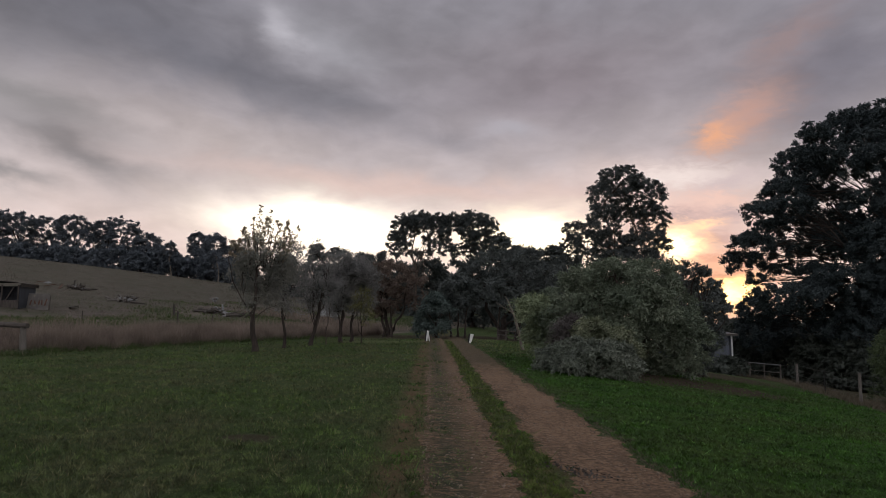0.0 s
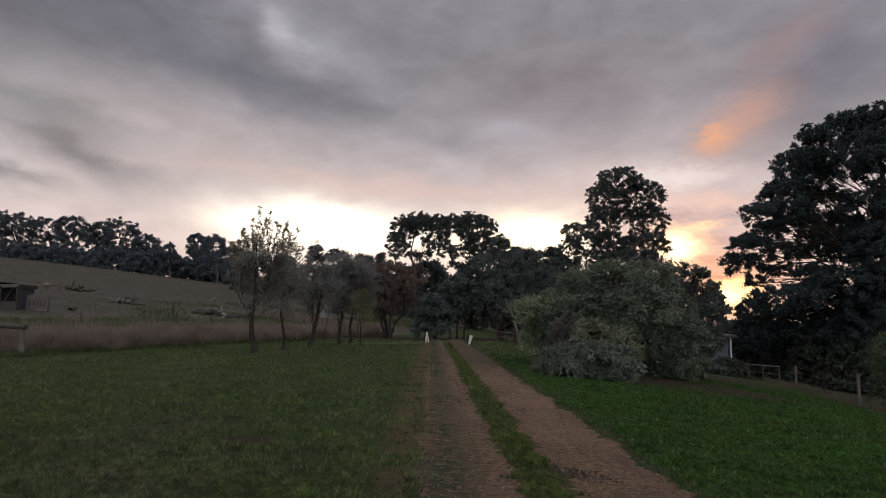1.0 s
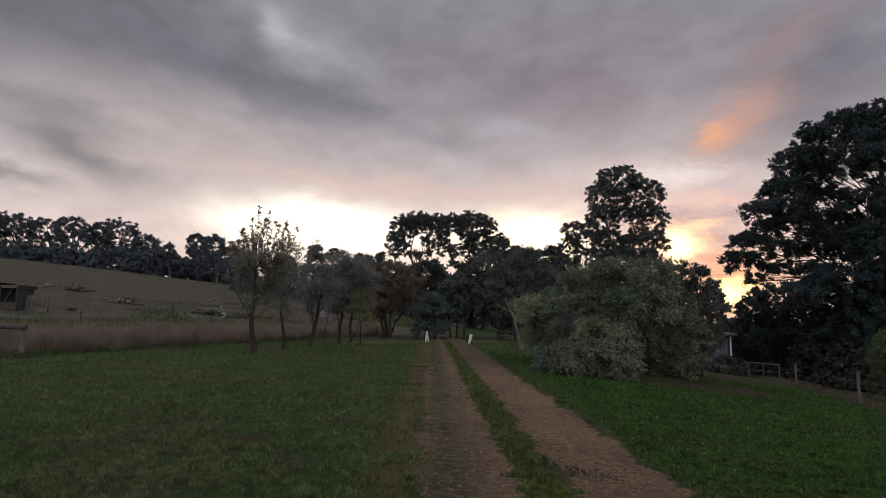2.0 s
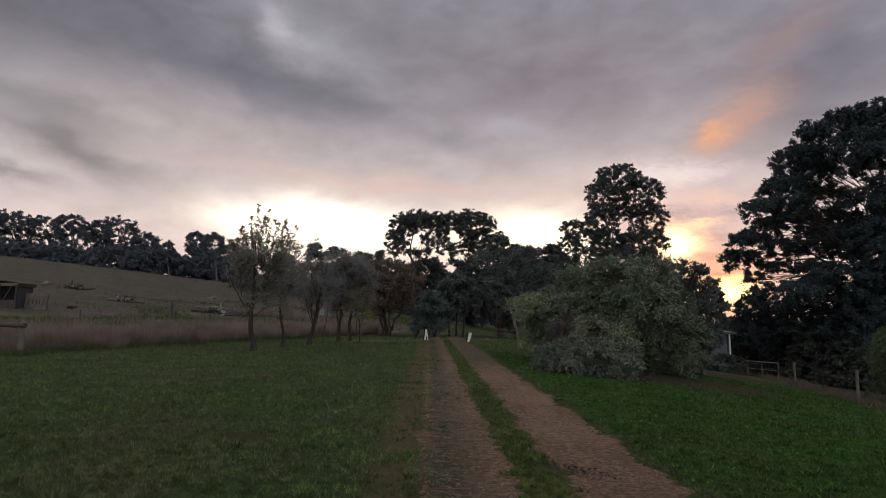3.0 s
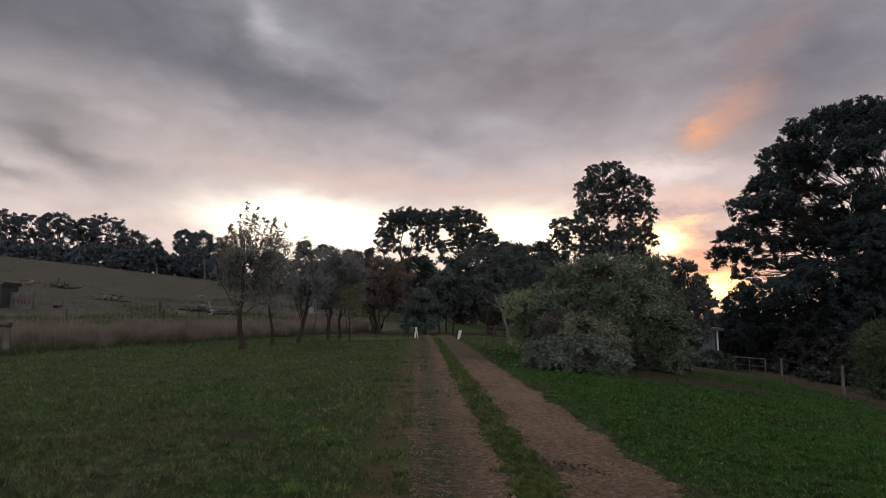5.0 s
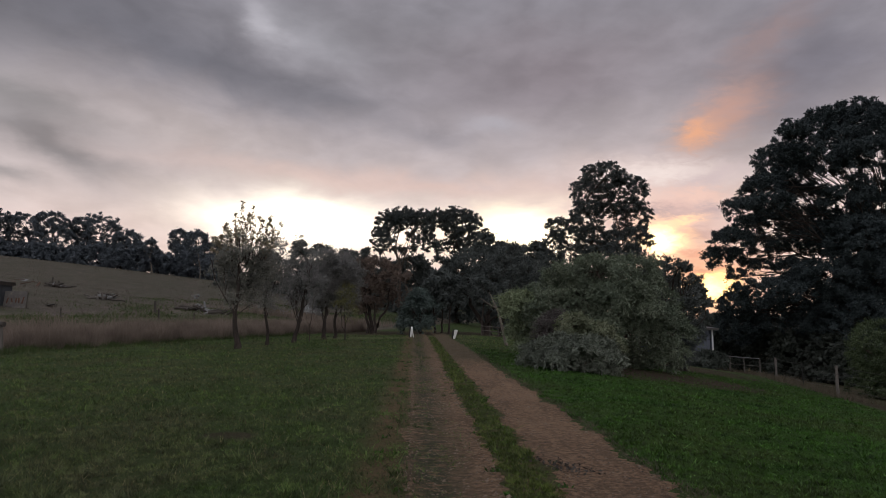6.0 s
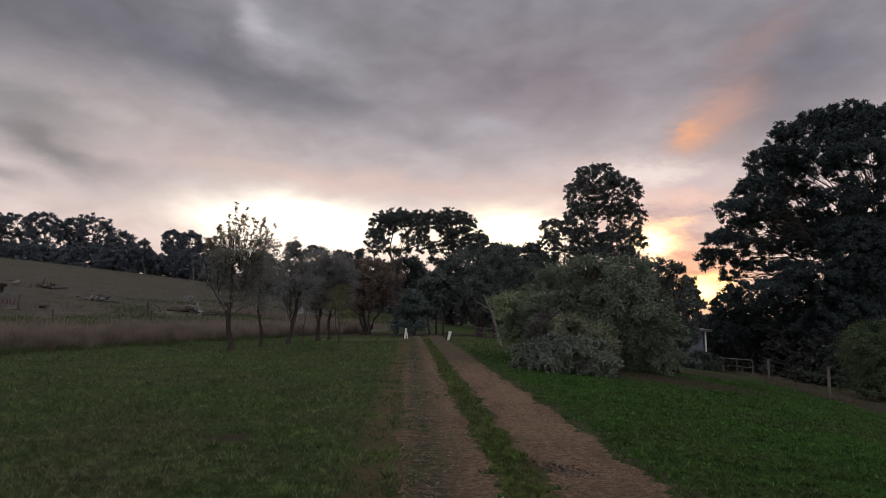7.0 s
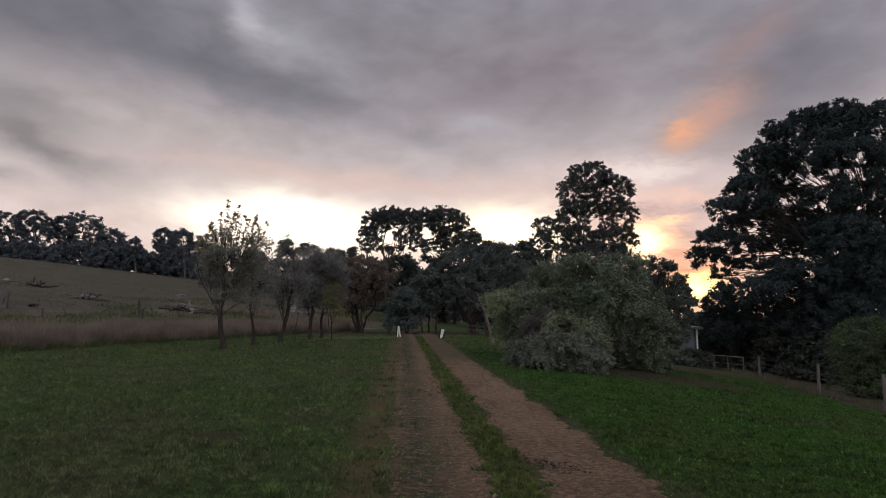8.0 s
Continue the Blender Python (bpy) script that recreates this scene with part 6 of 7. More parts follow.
# trees beyond the side fence
tree('pine_tree', 'huge dark pine with tiered spreading boughs', 'tree', 29.92, 42.00,
     [(-1.0, -0.5, 10.5, 2.2, 2.0, 1.6), (-0.5, 0, 6.0, 2.2, 2.0, 1.5), (1.17, 0.65, 18.51, 2.34, 2.1, 1.66), (-1.27, 0.63, 18.21, 1.77, 1.59, 1.33), (-5.8, -2.86, 16.41, 1.09, 0.98, 1.06), (1.02, -2.83, 17.37, 1.98, 1.78, 1.43), (-3.82, 2.61, 16.1, 1.69, 1.52, 1.24), (-3.75, -2.23, 15.0, 1.94, 1.74, 1.23), (-1.13, -3.21, 14.82, 2.4, 2.16, 1.34), (6.08, 1.09, 15.96, 2.61, 2.35, 2.25), (-6.65, -0.42, 13.39, 1.48, 1.34, 1.06), (-1.2, 3.78, 13.8, 1.92, 1.73, 1.19), (-2.19, -2.34, 12.42, 1.78, 1.6, 0.93), (-9.28, -2.5, 11.72, 1.32, 1.19, 0.7), (-3.9, 3.0, 11.79, 1.88, 1.69, 0.99), (-9.12, -0.62, 9.9, 1.48, 1.33, 0.82), (-8.72, 1.6, 8.9, 1.32, 1.19, 0.71), (-5.39, 2.04, 9.76, 1.42, 1.28, 0.8), (3.33, 1.05, 12.68, 2.6, 2.34, 1.84), (-8.12, 0.75, 7.57, 0.8, 0.72, 0.37), (-2.67, 1.34, 9.92, 1.8, 1.62, 0.87), (-3.89, -2.05, 7.11, 2.55, 2.29, 1.31), (-8.39, -2.99, 6.24, 2.19, 1.97, 0.84), (-8.19, 1.62, 5.65, 1.16, 1.04, 0.71), (-1.93, -3.16, 9.36, 2.47, 2.22, 1.64), (5.41, 2.19, 8.39, 3.52, 3.16, 2.73), (-4.0, 3.15, 4.39, 3.34, 3.01, 1.68), (-2.29, -1.77, 4.41, 3.18, 2.86, 2.09), (-7.25, 2.82, 3.99, 1.62, 1.46, 1.24), (-2.43, 2.17, 11.66, 1.59, 1.43, 1.06), (-4.64, -0.23, 6.66, 1.73, 1.56, 0.99), (-1.33, 0.32, 10.18, 1.75, 1.58, 1.24), (-0.8, -3.28, 7.21, 1.8, 1.62, 2.0), (4.12, 1.28, 10.71, 2.37, 2.14, 1.85), (6.59, 1.96, 5.98, 2.25, 2.02, 2.71), (2.88, 2.44, 5.19, 2.7, 2.43, 1.9), (-10.46, 0.02, 9.17, 0.39, 0.35, 0.28), (-9.37, 2.32, 8.41, 0.34, 0.31, 0.14), (-5.99, 2.59, 8.51, 1.27, 1.14, 0.39), (-4.88, 0.33, 8.31, 1.27, 1.15, 0.44), (-4.6, 1.99, 14.6, 1.5, 1.35, 0.72), (-1.92, 3.76, 15.7, 1.48, 1.34, 0.84), (-7.32, -2.43, 12.1, 1.47, 1.33, 0.63), (-6.02, 2.78, 11.59, 1.19, 1.07, 0.56), (-5.72, -2.5, 15.54, 1.25, 1.12, 0.55), (-1.69, -1.59, 16.8, 1.43, 1.29, 0.64)],
     PINE_LEAF, DARK_BARK, 341, trunk_r=0.5, slim=True, clumps=6500, clump_r=0.31, per=92, size=(0.13, 0.112), sprays=16, sag=0, droop=-0.3, fork=0.5, branch=20, shell=0.38, flatten=0.8, swell=1.05)
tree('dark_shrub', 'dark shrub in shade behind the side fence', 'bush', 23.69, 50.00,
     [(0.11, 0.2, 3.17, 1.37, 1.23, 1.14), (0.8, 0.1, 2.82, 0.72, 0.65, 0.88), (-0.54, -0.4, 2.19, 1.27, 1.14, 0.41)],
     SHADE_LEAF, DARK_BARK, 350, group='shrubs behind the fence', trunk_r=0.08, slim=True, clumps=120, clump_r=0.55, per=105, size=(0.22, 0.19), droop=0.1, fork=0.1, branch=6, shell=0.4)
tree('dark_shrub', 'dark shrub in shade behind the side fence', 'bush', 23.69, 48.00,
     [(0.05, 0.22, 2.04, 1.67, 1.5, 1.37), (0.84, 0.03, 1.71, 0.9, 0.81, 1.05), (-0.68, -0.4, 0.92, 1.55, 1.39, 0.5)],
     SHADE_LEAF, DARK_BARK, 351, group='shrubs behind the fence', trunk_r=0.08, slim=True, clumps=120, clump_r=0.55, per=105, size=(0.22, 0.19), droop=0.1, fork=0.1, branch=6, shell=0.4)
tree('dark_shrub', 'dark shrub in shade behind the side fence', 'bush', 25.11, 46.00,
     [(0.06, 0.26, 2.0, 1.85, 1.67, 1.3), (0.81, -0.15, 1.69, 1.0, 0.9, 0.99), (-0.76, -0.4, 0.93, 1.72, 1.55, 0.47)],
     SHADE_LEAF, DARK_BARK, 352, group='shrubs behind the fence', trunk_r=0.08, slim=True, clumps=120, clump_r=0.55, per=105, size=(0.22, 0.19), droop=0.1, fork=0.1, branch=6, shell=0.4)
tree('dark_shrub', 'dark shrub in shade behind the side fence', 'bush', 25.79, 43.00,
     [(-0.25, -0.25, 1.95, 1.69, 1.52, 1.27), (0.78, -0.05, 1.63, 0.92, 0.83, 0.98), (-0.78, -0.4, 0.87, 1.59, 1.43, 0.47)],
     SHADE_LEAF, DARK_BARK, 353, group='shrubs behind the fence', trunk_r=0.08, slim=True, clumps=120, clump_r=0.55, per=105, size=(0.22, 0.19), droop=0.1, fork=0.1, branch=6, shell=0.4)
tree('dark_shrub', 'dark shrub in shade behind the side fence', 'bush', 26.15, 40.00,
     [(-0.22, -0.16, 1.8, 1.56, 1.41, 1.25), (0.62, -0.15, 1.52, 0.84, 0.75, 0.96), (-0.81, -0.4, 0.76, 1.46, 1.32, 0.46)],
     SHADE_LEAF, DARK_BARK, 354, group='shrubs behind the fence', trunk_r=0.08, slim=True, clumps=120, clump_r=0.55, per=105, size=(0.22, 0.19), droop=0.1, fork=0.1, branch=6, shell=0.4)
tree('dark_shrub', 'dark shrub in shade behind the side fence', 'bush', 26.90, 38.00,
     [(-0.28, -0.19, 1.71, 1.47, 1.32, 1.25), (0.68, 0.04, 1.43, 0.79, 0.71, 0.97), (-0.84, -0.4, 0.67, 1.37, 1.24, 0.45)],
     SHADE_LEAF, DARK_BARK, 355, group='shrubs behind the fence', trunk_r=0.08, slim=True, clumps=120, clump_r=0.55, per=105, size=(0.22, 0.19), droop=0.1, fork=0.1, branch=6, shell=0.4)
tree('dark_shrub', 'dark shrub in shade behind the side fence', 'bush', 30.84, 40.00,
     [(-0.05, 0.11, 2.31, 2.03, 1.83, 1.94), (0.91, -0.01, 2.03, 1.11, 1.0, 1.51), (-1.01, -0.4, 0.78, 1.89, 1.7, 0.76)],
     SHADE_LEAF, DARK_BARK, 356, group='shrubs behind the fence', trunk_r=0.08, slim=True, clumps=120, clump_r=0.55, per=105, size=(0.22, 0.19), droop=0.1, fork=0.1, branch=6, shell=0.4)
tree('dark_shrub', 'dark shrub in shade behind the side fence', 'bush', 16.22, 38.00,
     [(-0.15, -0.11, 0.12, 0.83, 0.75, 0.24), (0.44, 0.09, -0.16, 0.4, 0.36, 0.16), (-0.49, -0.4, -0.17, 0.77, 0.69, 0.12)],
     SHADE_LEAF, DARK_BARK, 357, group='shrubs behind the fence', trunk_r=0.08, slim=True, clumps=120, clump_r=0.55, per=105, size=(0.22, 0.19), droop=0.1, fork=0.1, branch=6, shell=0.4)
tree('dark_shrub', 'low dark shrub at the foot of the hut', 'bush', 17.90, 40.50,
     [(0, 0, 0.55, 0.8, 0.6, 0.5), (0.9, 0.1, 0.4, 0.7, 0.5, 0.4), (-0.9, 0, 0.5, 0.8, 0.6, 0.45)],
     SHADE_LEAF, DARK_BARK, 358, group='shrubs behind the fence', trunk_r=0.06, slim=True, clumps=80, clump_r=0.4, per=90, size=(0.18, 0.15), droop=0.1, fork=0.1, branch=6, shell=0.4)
tree('round_shrub', 'rounded bright green shrub behind the wire fence', 'bush', 20.25, 27.00,
     [(-0.9, -0.6, 0.7, 0.9, 0.8, 0.7), (0.3, -0.7, 0.6, 1.0, 0.8, 0.6), (1.2, -0.5, 0.8, 0.9, 0.8, 0.8), (0.08, 0.47, 2.68, 1.05, 0.95, 0.72), (-1.22, -0.26, 2.18, 0.77, 0.69, 0.85), (0.86, 0.16, 2.5, 0.99, 0.89, 1.02), (-0.74, -0.1, 1.42, 1.13, 1.02, 0.81), (0.8, 0.23, 1.2, 0.99, 0.89, 0.77), (-0.1, 0.49, 0.46, 1.42, 1.28, 0.52), (0.65, 0.14, 0.35, 1.14, 1.03, 0.51), (-1.48, -0.22, 1.0, 0.51, 0.46, 0.55)],
     SHRUB_LEAF, BARK, 361, trunk_r=0.07, clumps=400, clump_r=0.32, per=120, size=(0.1, 0.038), sag=0, droop=-0.2, fork=0.1, stems=4, branch=8, shell=0.55)


# ---------------------------------------------------------------- grass
rng = np.random.default_rng(11)


def on_tracks(x, y):
    off = x - drive_mid(y)
    return ((off > -1.3) & (off < -0.22)) | ((off > 0.21) & (off < 1.42))


def scatter(k, y0, y1, spread_lo, spread_hi, keep):
    """Spots on the lawn in loose tufts, thinning out smoothly with distance."""
    y = y0 * (y1 / y0) ** rng.random(k // 9)
    x = rng.uniform(spread_lo, spread_hi, k // 9) * y
    x, y = np.repeat(x, 9), np.repeat(y, 9)
    x, y = x + rng.normal(size=len(x)) * (0.014 + 0.0035 * y), y + rng.normal(size=len(x)) * (0.014 + 0.0035 * y)
    m = keep(x, y)
    vigour = np.repeat(rng.lognormal(0, 0.5, len(x) // 9), 9)[m]
    x, y = x[m], y[m]
    return np.stack([x, y, ruts(x, y) - 0.004 + 0.022 * on_tracks(x, y)], -1), vigour


def lawn_left(x, y):
    off = x - drive_mid(y)
    patchy = ripple(x, y, 0.5, 1) + rng.normal(size=len(x)) * 0.5
    worn = np.interp(off, [-2.7, -2.0, -1.75, -1.4, -1.2], [-2.2, -1.1, 0.05, 0.15, 0.3])
    bald = ((x + 2.7) / 0.5) ** 2 + ((y - 8.8) / 0.4) ** 2 + 0.6 * rng.random(len(x)) < 1
    bald |= (((x + 4.2) / 3.6) ** 2 + ((y - 42.5) / 2.4) ** 2 < 1) & (rng.random(len(x)) < 0.8)
    lawn = (off < -1.22) & (patchy > worn) & (x > fence_x(y) + 0.5) & ~bald
    rut = (off > -1.17) & (off < -0.45) & (ripple(x, y * 0.45, 0.33, 6) + rng.normal(size=len(x)) * 0.5 > 1.8 * np.abs(off + 0.94) - 0.15)
    return lawn | rut | ((off > 1.45) & (y > 27) & (x < 7.2 + y * 0.30))


def lawn_right(x, y):
    bare = ((x - 7.9) / 3.9) ** 2 + ((y - 22.4) / 2.9) ** 2 + 0.3 * ripple(x, y, 0.6) + 0.5 * rng.normal(size=len(x)) < 0.9
    bare |= ((x - 12.5) / 3.6) ** 2 + ((y - 31.5) / 4.8) ** 2 + 0.5 * rng.normal(size=len(x)) < 0.9
    return ~bare & ((x - drive_mid(y)) > 1.42 + 0.10 * ripple(y, y, 0.5))


def mown(name, label, k, y1, lo, hi, keep, tall, mat_, wide):
    spots, vigour = scatter(k, 4.2, y1, lo, hi, keep)
    y = spots[:, 1]
    short = np.where(on_tracks(spots[:, 0], y), 0.5, 1.0)
    tuft = 0.75 + 0.5 * (ripple(spots[:, 0], y, 0.22, 2.0) > 0.2) + 0.2 * ripple(spots[:, 0], y, 1.7, 4)
    tagged(blades(name, spots, tall * rng.uniform(0.5, 1.3, len(y)) * vigour * tuft * short * (1 + y * 0.02), wide * rng.uniform(0.7, 1.4, len(y)) * (0.0045 + y * 0.0008), 0.65, mat_, rng), label, "grass", kind="stuff")


mown("lawn_grass", "short mown lawn grass, dull green with dry blades", 300000, 48, -0.76, 0.32, lawn_left, 0.038, GRASS_BLADE, 1.1)
mown("strip_grass", "yellow-green grass strip between the wheel tracks", 150000, 44, -0.02, 0.24, lambda x, y: np.abs(x - drive_mid(y) + 0.01) < 0.22 + 0.08 * ripple(x, y, 0.3, 2) + 0.04 * ripple(x, y, 0.09, 5), 0.030, STRIP_BLADE, 1.0)
mown("lush_grass", "lush bright green grass sloping from the drive", 330000, 36, 0.04, 0.86, lambda x, y: lawn_right(x, y) & (x < 8.2 + y * 0.30) & (y < 26 + 5 * rng.random(len(y))), 0.021, LUSH_BLADE, 1.7)
y = 4.4 * 6.0 ** rng.random(4000)
x = drive_mid(y) + 1.46 + rng.normal(size=len(y)) * 0.06 + 0.10 * ripple(y, y, 0.5)
spots = np.stack([x, y, ruts(x, y) - 0.004], -1)
tagged(blades("straw", spots, rng.uniform(0.02, 0.06, len(y)), 0.004 + y * 0.0006, 0.9, STRAW_BLADE, rng), "grey straw stubble along the track's edge", "straw", kind="stuff")
# tall dry grass along the old fence line
y = rng.uniform(20, 62, 105000)
x = fence_x(y) - np.abs(rng.normal(size=len(y))) * 3.6 + 0.25 + 0.45 * ripple(y, y, 1.1) + 0.25 * ripple(y, y, 0.4, 2)
m = ((x + 17.25) / 1.0) ** 2 + ((y - 25.3) / 1.9) ** 2 > 1  # trodden round the strainer post
x, y = x[m], y[m]
spots = np.stack([x, y, land(x, y) - 0.01], -1)
tall = (0.68 + 0.35 * ripple(x, y, 1.6)) * rng.uniform(0.6, 1.35, len(y))
tagged(blades("tall_dry_grass", spots, np.clip(tall, 0.25, 1.6), rng.uniform(0.016, 0.036, len(y)), 0.34, DRY_BLADE, rng), "tall dry reddish grass along the fence line", "grass", kind="stuff")
y = rng.uniform(30, 135, 100000)
x = fence_x(y) - rng.uniform(2, 100, len(y)) * (y / 130 + 0.25)
belt = fence_x(y) - x + 4 * ripple(x, y, 6)
m = (x > -0.8 * y) & ~((belt > 6) & (belt < 19) & (rng.random(len(y)) < 0.75)) & (((x + 33) / 9) ** 2 + ((y - 51) / 5) ** 2 > 1)
x, y = x[m], y[m]
spots = np.stack([x, y, land(x, y) - 0.02], -1)
tagged(blades("hill_grass", spots, rng.uniform(0.08, 0.20, len(y)) * (1 + 0.9 * np.clip(ripple(x, y, 2.4, 2), 0, 1)), rng.uniform(0.035, 0.08, len(y)), 0.7, HILL_BLADE, rng), "rough dry grass over the hillside", "grass", kind="stuff")
y = rng.uniform(70, 78, 9000)
x = -14.0 + rng.normal(size=len(y)) * 4.0
spots = np.stack([x, y, land(x, y) - 0.02], -1)
tagged(blades("tall_dry_grass", spots, rng.uniform(0.3, 0.75, len(y)), rng.uniform(0.04, 0.08, len(y)), 0.2, DRY_BLADE, rng), "tall dry grass in front of the parked car", "grass", kind="stuff")
y = rng.uniform(34, 92, 60000)
x = fence_x(y) - rng.uniform(4, 34, len(y))
belt = fence_x(y) - x + 4 * ripple(x, y, 6)
m = (x > -0.8 * y) & (ripple(x, y * 0.8, 3.2, 3) + 0.5 * ripple(x, y, 1.1, 5) + 0.5 * rng.normal(size=len(y)) > np.interp(belt, [4, 8, 18, 24, 34], [0.6, -0.3, -0.1, 0.5, 1.2]))
x, y = x[m], y[m]
tagged(blades("hill_green_grass", np.stack([x, y, land(x, y) - 0.02], -1), rng.uniform(0.12, 0.32, len(y)), rng.uniform(0.05, 0.10, len(y)), 0.8, HILL_GREEN_BLADE, rng), "patches of green grass on the lower hillside", "grass", kind="stuff")


# rank weeds at the foot of the tall grass
y = 20.0 * 2.4 ** rng.random(16000)
x = fence_x(y) + 0.35 + 0.35 * rng.normal(size=len(y)) + 0.35 * ripple(y, y, 1.1)
m = ripple(x, y, 0.8, 3) + 0.6 * rng.normal(size=len(y)) > 0.0
x, y = x[m], y[m]
tagged(blades("rank_weeds", np.stack([x, y, land(x, y) - 0.01], -1), rng.uniform(0.08, 0.34, len(y)), rng.uniform(0.015, 0.03, len(y)), 0.6, HILL_GREEN_BLADE, rng), "rank dark weeds at the foot of the dry grass", "weeds", kind="stuff")
# dry grass left uncut along the side fence
y = rng.uniform(22, 46, 9000)
x = np.interp(y, [14, 19.6, 24.3, 35, 38, 46], [13.7, 14.9, 16.0, 19.6, 20.3, 20.9]) + rng.normal(size=len(y)) * 0.55
m = ripple(x, y, 0.7, 8) + 0.7 * rng.normal(size=len(y)) > -0.1
x, y = x[m], y[m]
tagged(blades("fence_grass", np.stack([x, y, land(x, y) - 0.01], -1), rng.uniform(0.06, 0.36, len(y)), rng.uniform(0.012, 0.026, len(y)), 0.5, STRAW_BLADE, rng), "dry uncut grass along the side fence", "grass", kind="stuff")


# ---------------------------------------------------------------- built things
def part(name, bm, mat, parent=None, label=""):
    me = bpy.data.meshes.new(name)
    bm.to_mesh(me)
    bm.free()
    me.materials.append(mat)
    ob = new(name, me)
    if parent:
        ob.parent = parent
    return tagged(ob, label)


def block(size, m=None, bevel=0.01, bm=None):
    """A bevelled block of that size, its middle at the pose m."""
    bm = bm or bmesh.new()
    one = bmesh.new()
    bmesh.ops.create_cube(one, size=1.0, matrix=Matrix.Diagonal((*size, 1)))
    if bevel:
        bmesh.ops.bevel(one, geom=one.edges[:], offset=bevel, segments=1, affect="EDGES")
    one.transform(m or Matrix())
    me = bpy.data.meshes.new("block")
    one.to_mesh(me)
    one.free()
    bm.from_mesh(me)
    bpy.data.meshes.remove(me)
    return bm


def pole(a, b, r0, r1, sides=9, wobble=0.0, seed=0, rings=5, bm=None):
    """A round pole or log between two points, tapered and a little crooked."""
    rnd = random.Random(seed)
    bm = bm or bmesh.new()
    a, b = Vector(a), Vector(b)
    way = (b - a).normalized()
    u = way.orthogonal().normalized()
    w = way.cross(u)
    loops = []
    for i in range(rings):
        t = i / (rings - 1)
        c = a.lerp(b, t) + (u * rnd.uniform(-1, 1) + w * rnd.uniform(-1, 1)) * wobble * (0 < i < rings - 1)
        r = r0 + (r1 - r0) * t
        loops.append([bm.verts.new(c + (u * math.cos(k * 2 * math.pi / sides) + w * math.sin(k * 2 * math.pi / sides)) * r * rnd.uniform(0.93, 1.07)) for k in range(sides)])
    for p, q in zip(loops, loops[1:]):
        for k in range(sides):
            bm.faces.new((p[k], p[(k + 1) % sides], q[(k + 1) % sides], q[k]))
    bm.faces.new(loops[0][::-1])
    bm.faces.new(loops[-1])
    return bm


def thing(name, label, category, x, y, z=None, turn=0.0, group=""):
    ob = new(name)
    ob.matrix_world = pose(x, y, float(ruts(x, y)) if z is None else z, 0, 0, turn)
    return tagged(ob, label, category, group)


# white marker posts where the drive leaves the lawn
def marker_post(x, y, high, legs, stake, label):
    """Two white boards nailed together on a dark stake; legs: foot and head of each board along x."""
    root = thing("marker_post", label, "post", x, y, group="white marker posts")
    for k, (foot, head, width) in enumerate(legs):
        tilt = math.degrees(math.atan2(head - foot, high))
        part("post", block((width, 0.045, high + 0.1), pose(foot, 0.05 * k, -0.1, 0, tilt, 0) @ pose(0, 0, high / 2 + 0.05), 0.008), WHITE_PAINT, root)
    part("cleat", block((0.16, 0.03, 0.06), pose(legs[0][1] * 0.9 + 0.02, -0.045, high - 0.08), 0.006), WHITE_PAINT, root, "chipped white cross cleat")
    part("stake", pole((stake, 0.10, -0.1), (stake + (legs[0][1] - legs[0][0]) * 0.8, 0.10, high), 0.05, 0.045), BLACK_PAINT, root, "dark timber stake behind the boards")
    return root


marker_post(-1.07, 44.0, 0.74, ((-0.09, -0.01, 0.10), (0.13, 0.03, 0.08)), -0.17, "pair of white-painted boards leaning together beside the drive")
marker_post(1.80, 41.0, 0.60, ((-0.07, 0.05, 0.11), (-0.03, 0.16, 0.08)), -0.16, "leaning white-painted marker boards on a dark stake")

# old post and rail at the end of the dry grass
root = thing("post_and_rail", "weathered round strainer post with a sloping log rail", "fence", -17.25, 25.8)
part("post", pole((0.02, 0, -0.2), (-0.06, 0, 1.16), 0.14, 0.11, 12, 0.01, 3), GREY_WOOD, root)
part("rail", pole((0.16, -0.05, 1.12), (-3.4, 0.3, 1.34), 0.11, 0.12, 10, 0.02, 5), OLD_WOOD, root, "dark sloping log rail")

# open-fronted shed on the hillside
root = thing("shed", "old open-fronted tin shed with dark interior on the hillside", "shed", -40.6, 56.0, float(land(-39.5, 55.8)) - 0.1, 6)
part("back_wall", block((4.6, 0.06, 2.2), pose(0, 2.6, 1.1)), SHADED_WALL, root)
for sx in (-2.3, 2.3):
    part("side_wall", block((0.06, 2.6, 2.15), pose(sx, 1.3, 1.08)), SHADED_WALL, root)
roof = bmesh.new()
arc = [(2.55 * math.cos(a) if abs(math.cos(a)) < 0.9 else math.copysign(2.5, math.cos(a)), 2.02 + 0.5 * math.sin(a) ** 0.7) for a in [math.pi * k / 14 for k in range(15)]]
rows_v = [[roof.verts.new((px_, yy, pz_ + dz)) for px_, pz_ in arc] for yy, dz in ((-0.25, 0), (2.8, 0), (2.8, 0.05), (-0.25, 0.05))]
for p, q in zip(rows_v, rows_v[1:] + rows_v[:1]):
    for k in range(14):
        roof.faces.new((p[k], p[k + 1], q[k + 1], q[k]))
part("roof", roof, OLD_WOOD, root, "rounded dark rusted roof")
for sx in (-2.2, -0.7, 0.8, 2.2):
    part("post", block((0.11, 0.11, 2.2), pose(sx, 0, 1.1), 0.01), OLD_WOOD, root)
for sx, lean in ((1.5, 28), (-1.4, -25)):
    part("brace", block((0.07, 0.05, 1.5), pose(sx, -0.02, 1.45, 0, lean, 0), 0.006), OLD_WOOD, root)
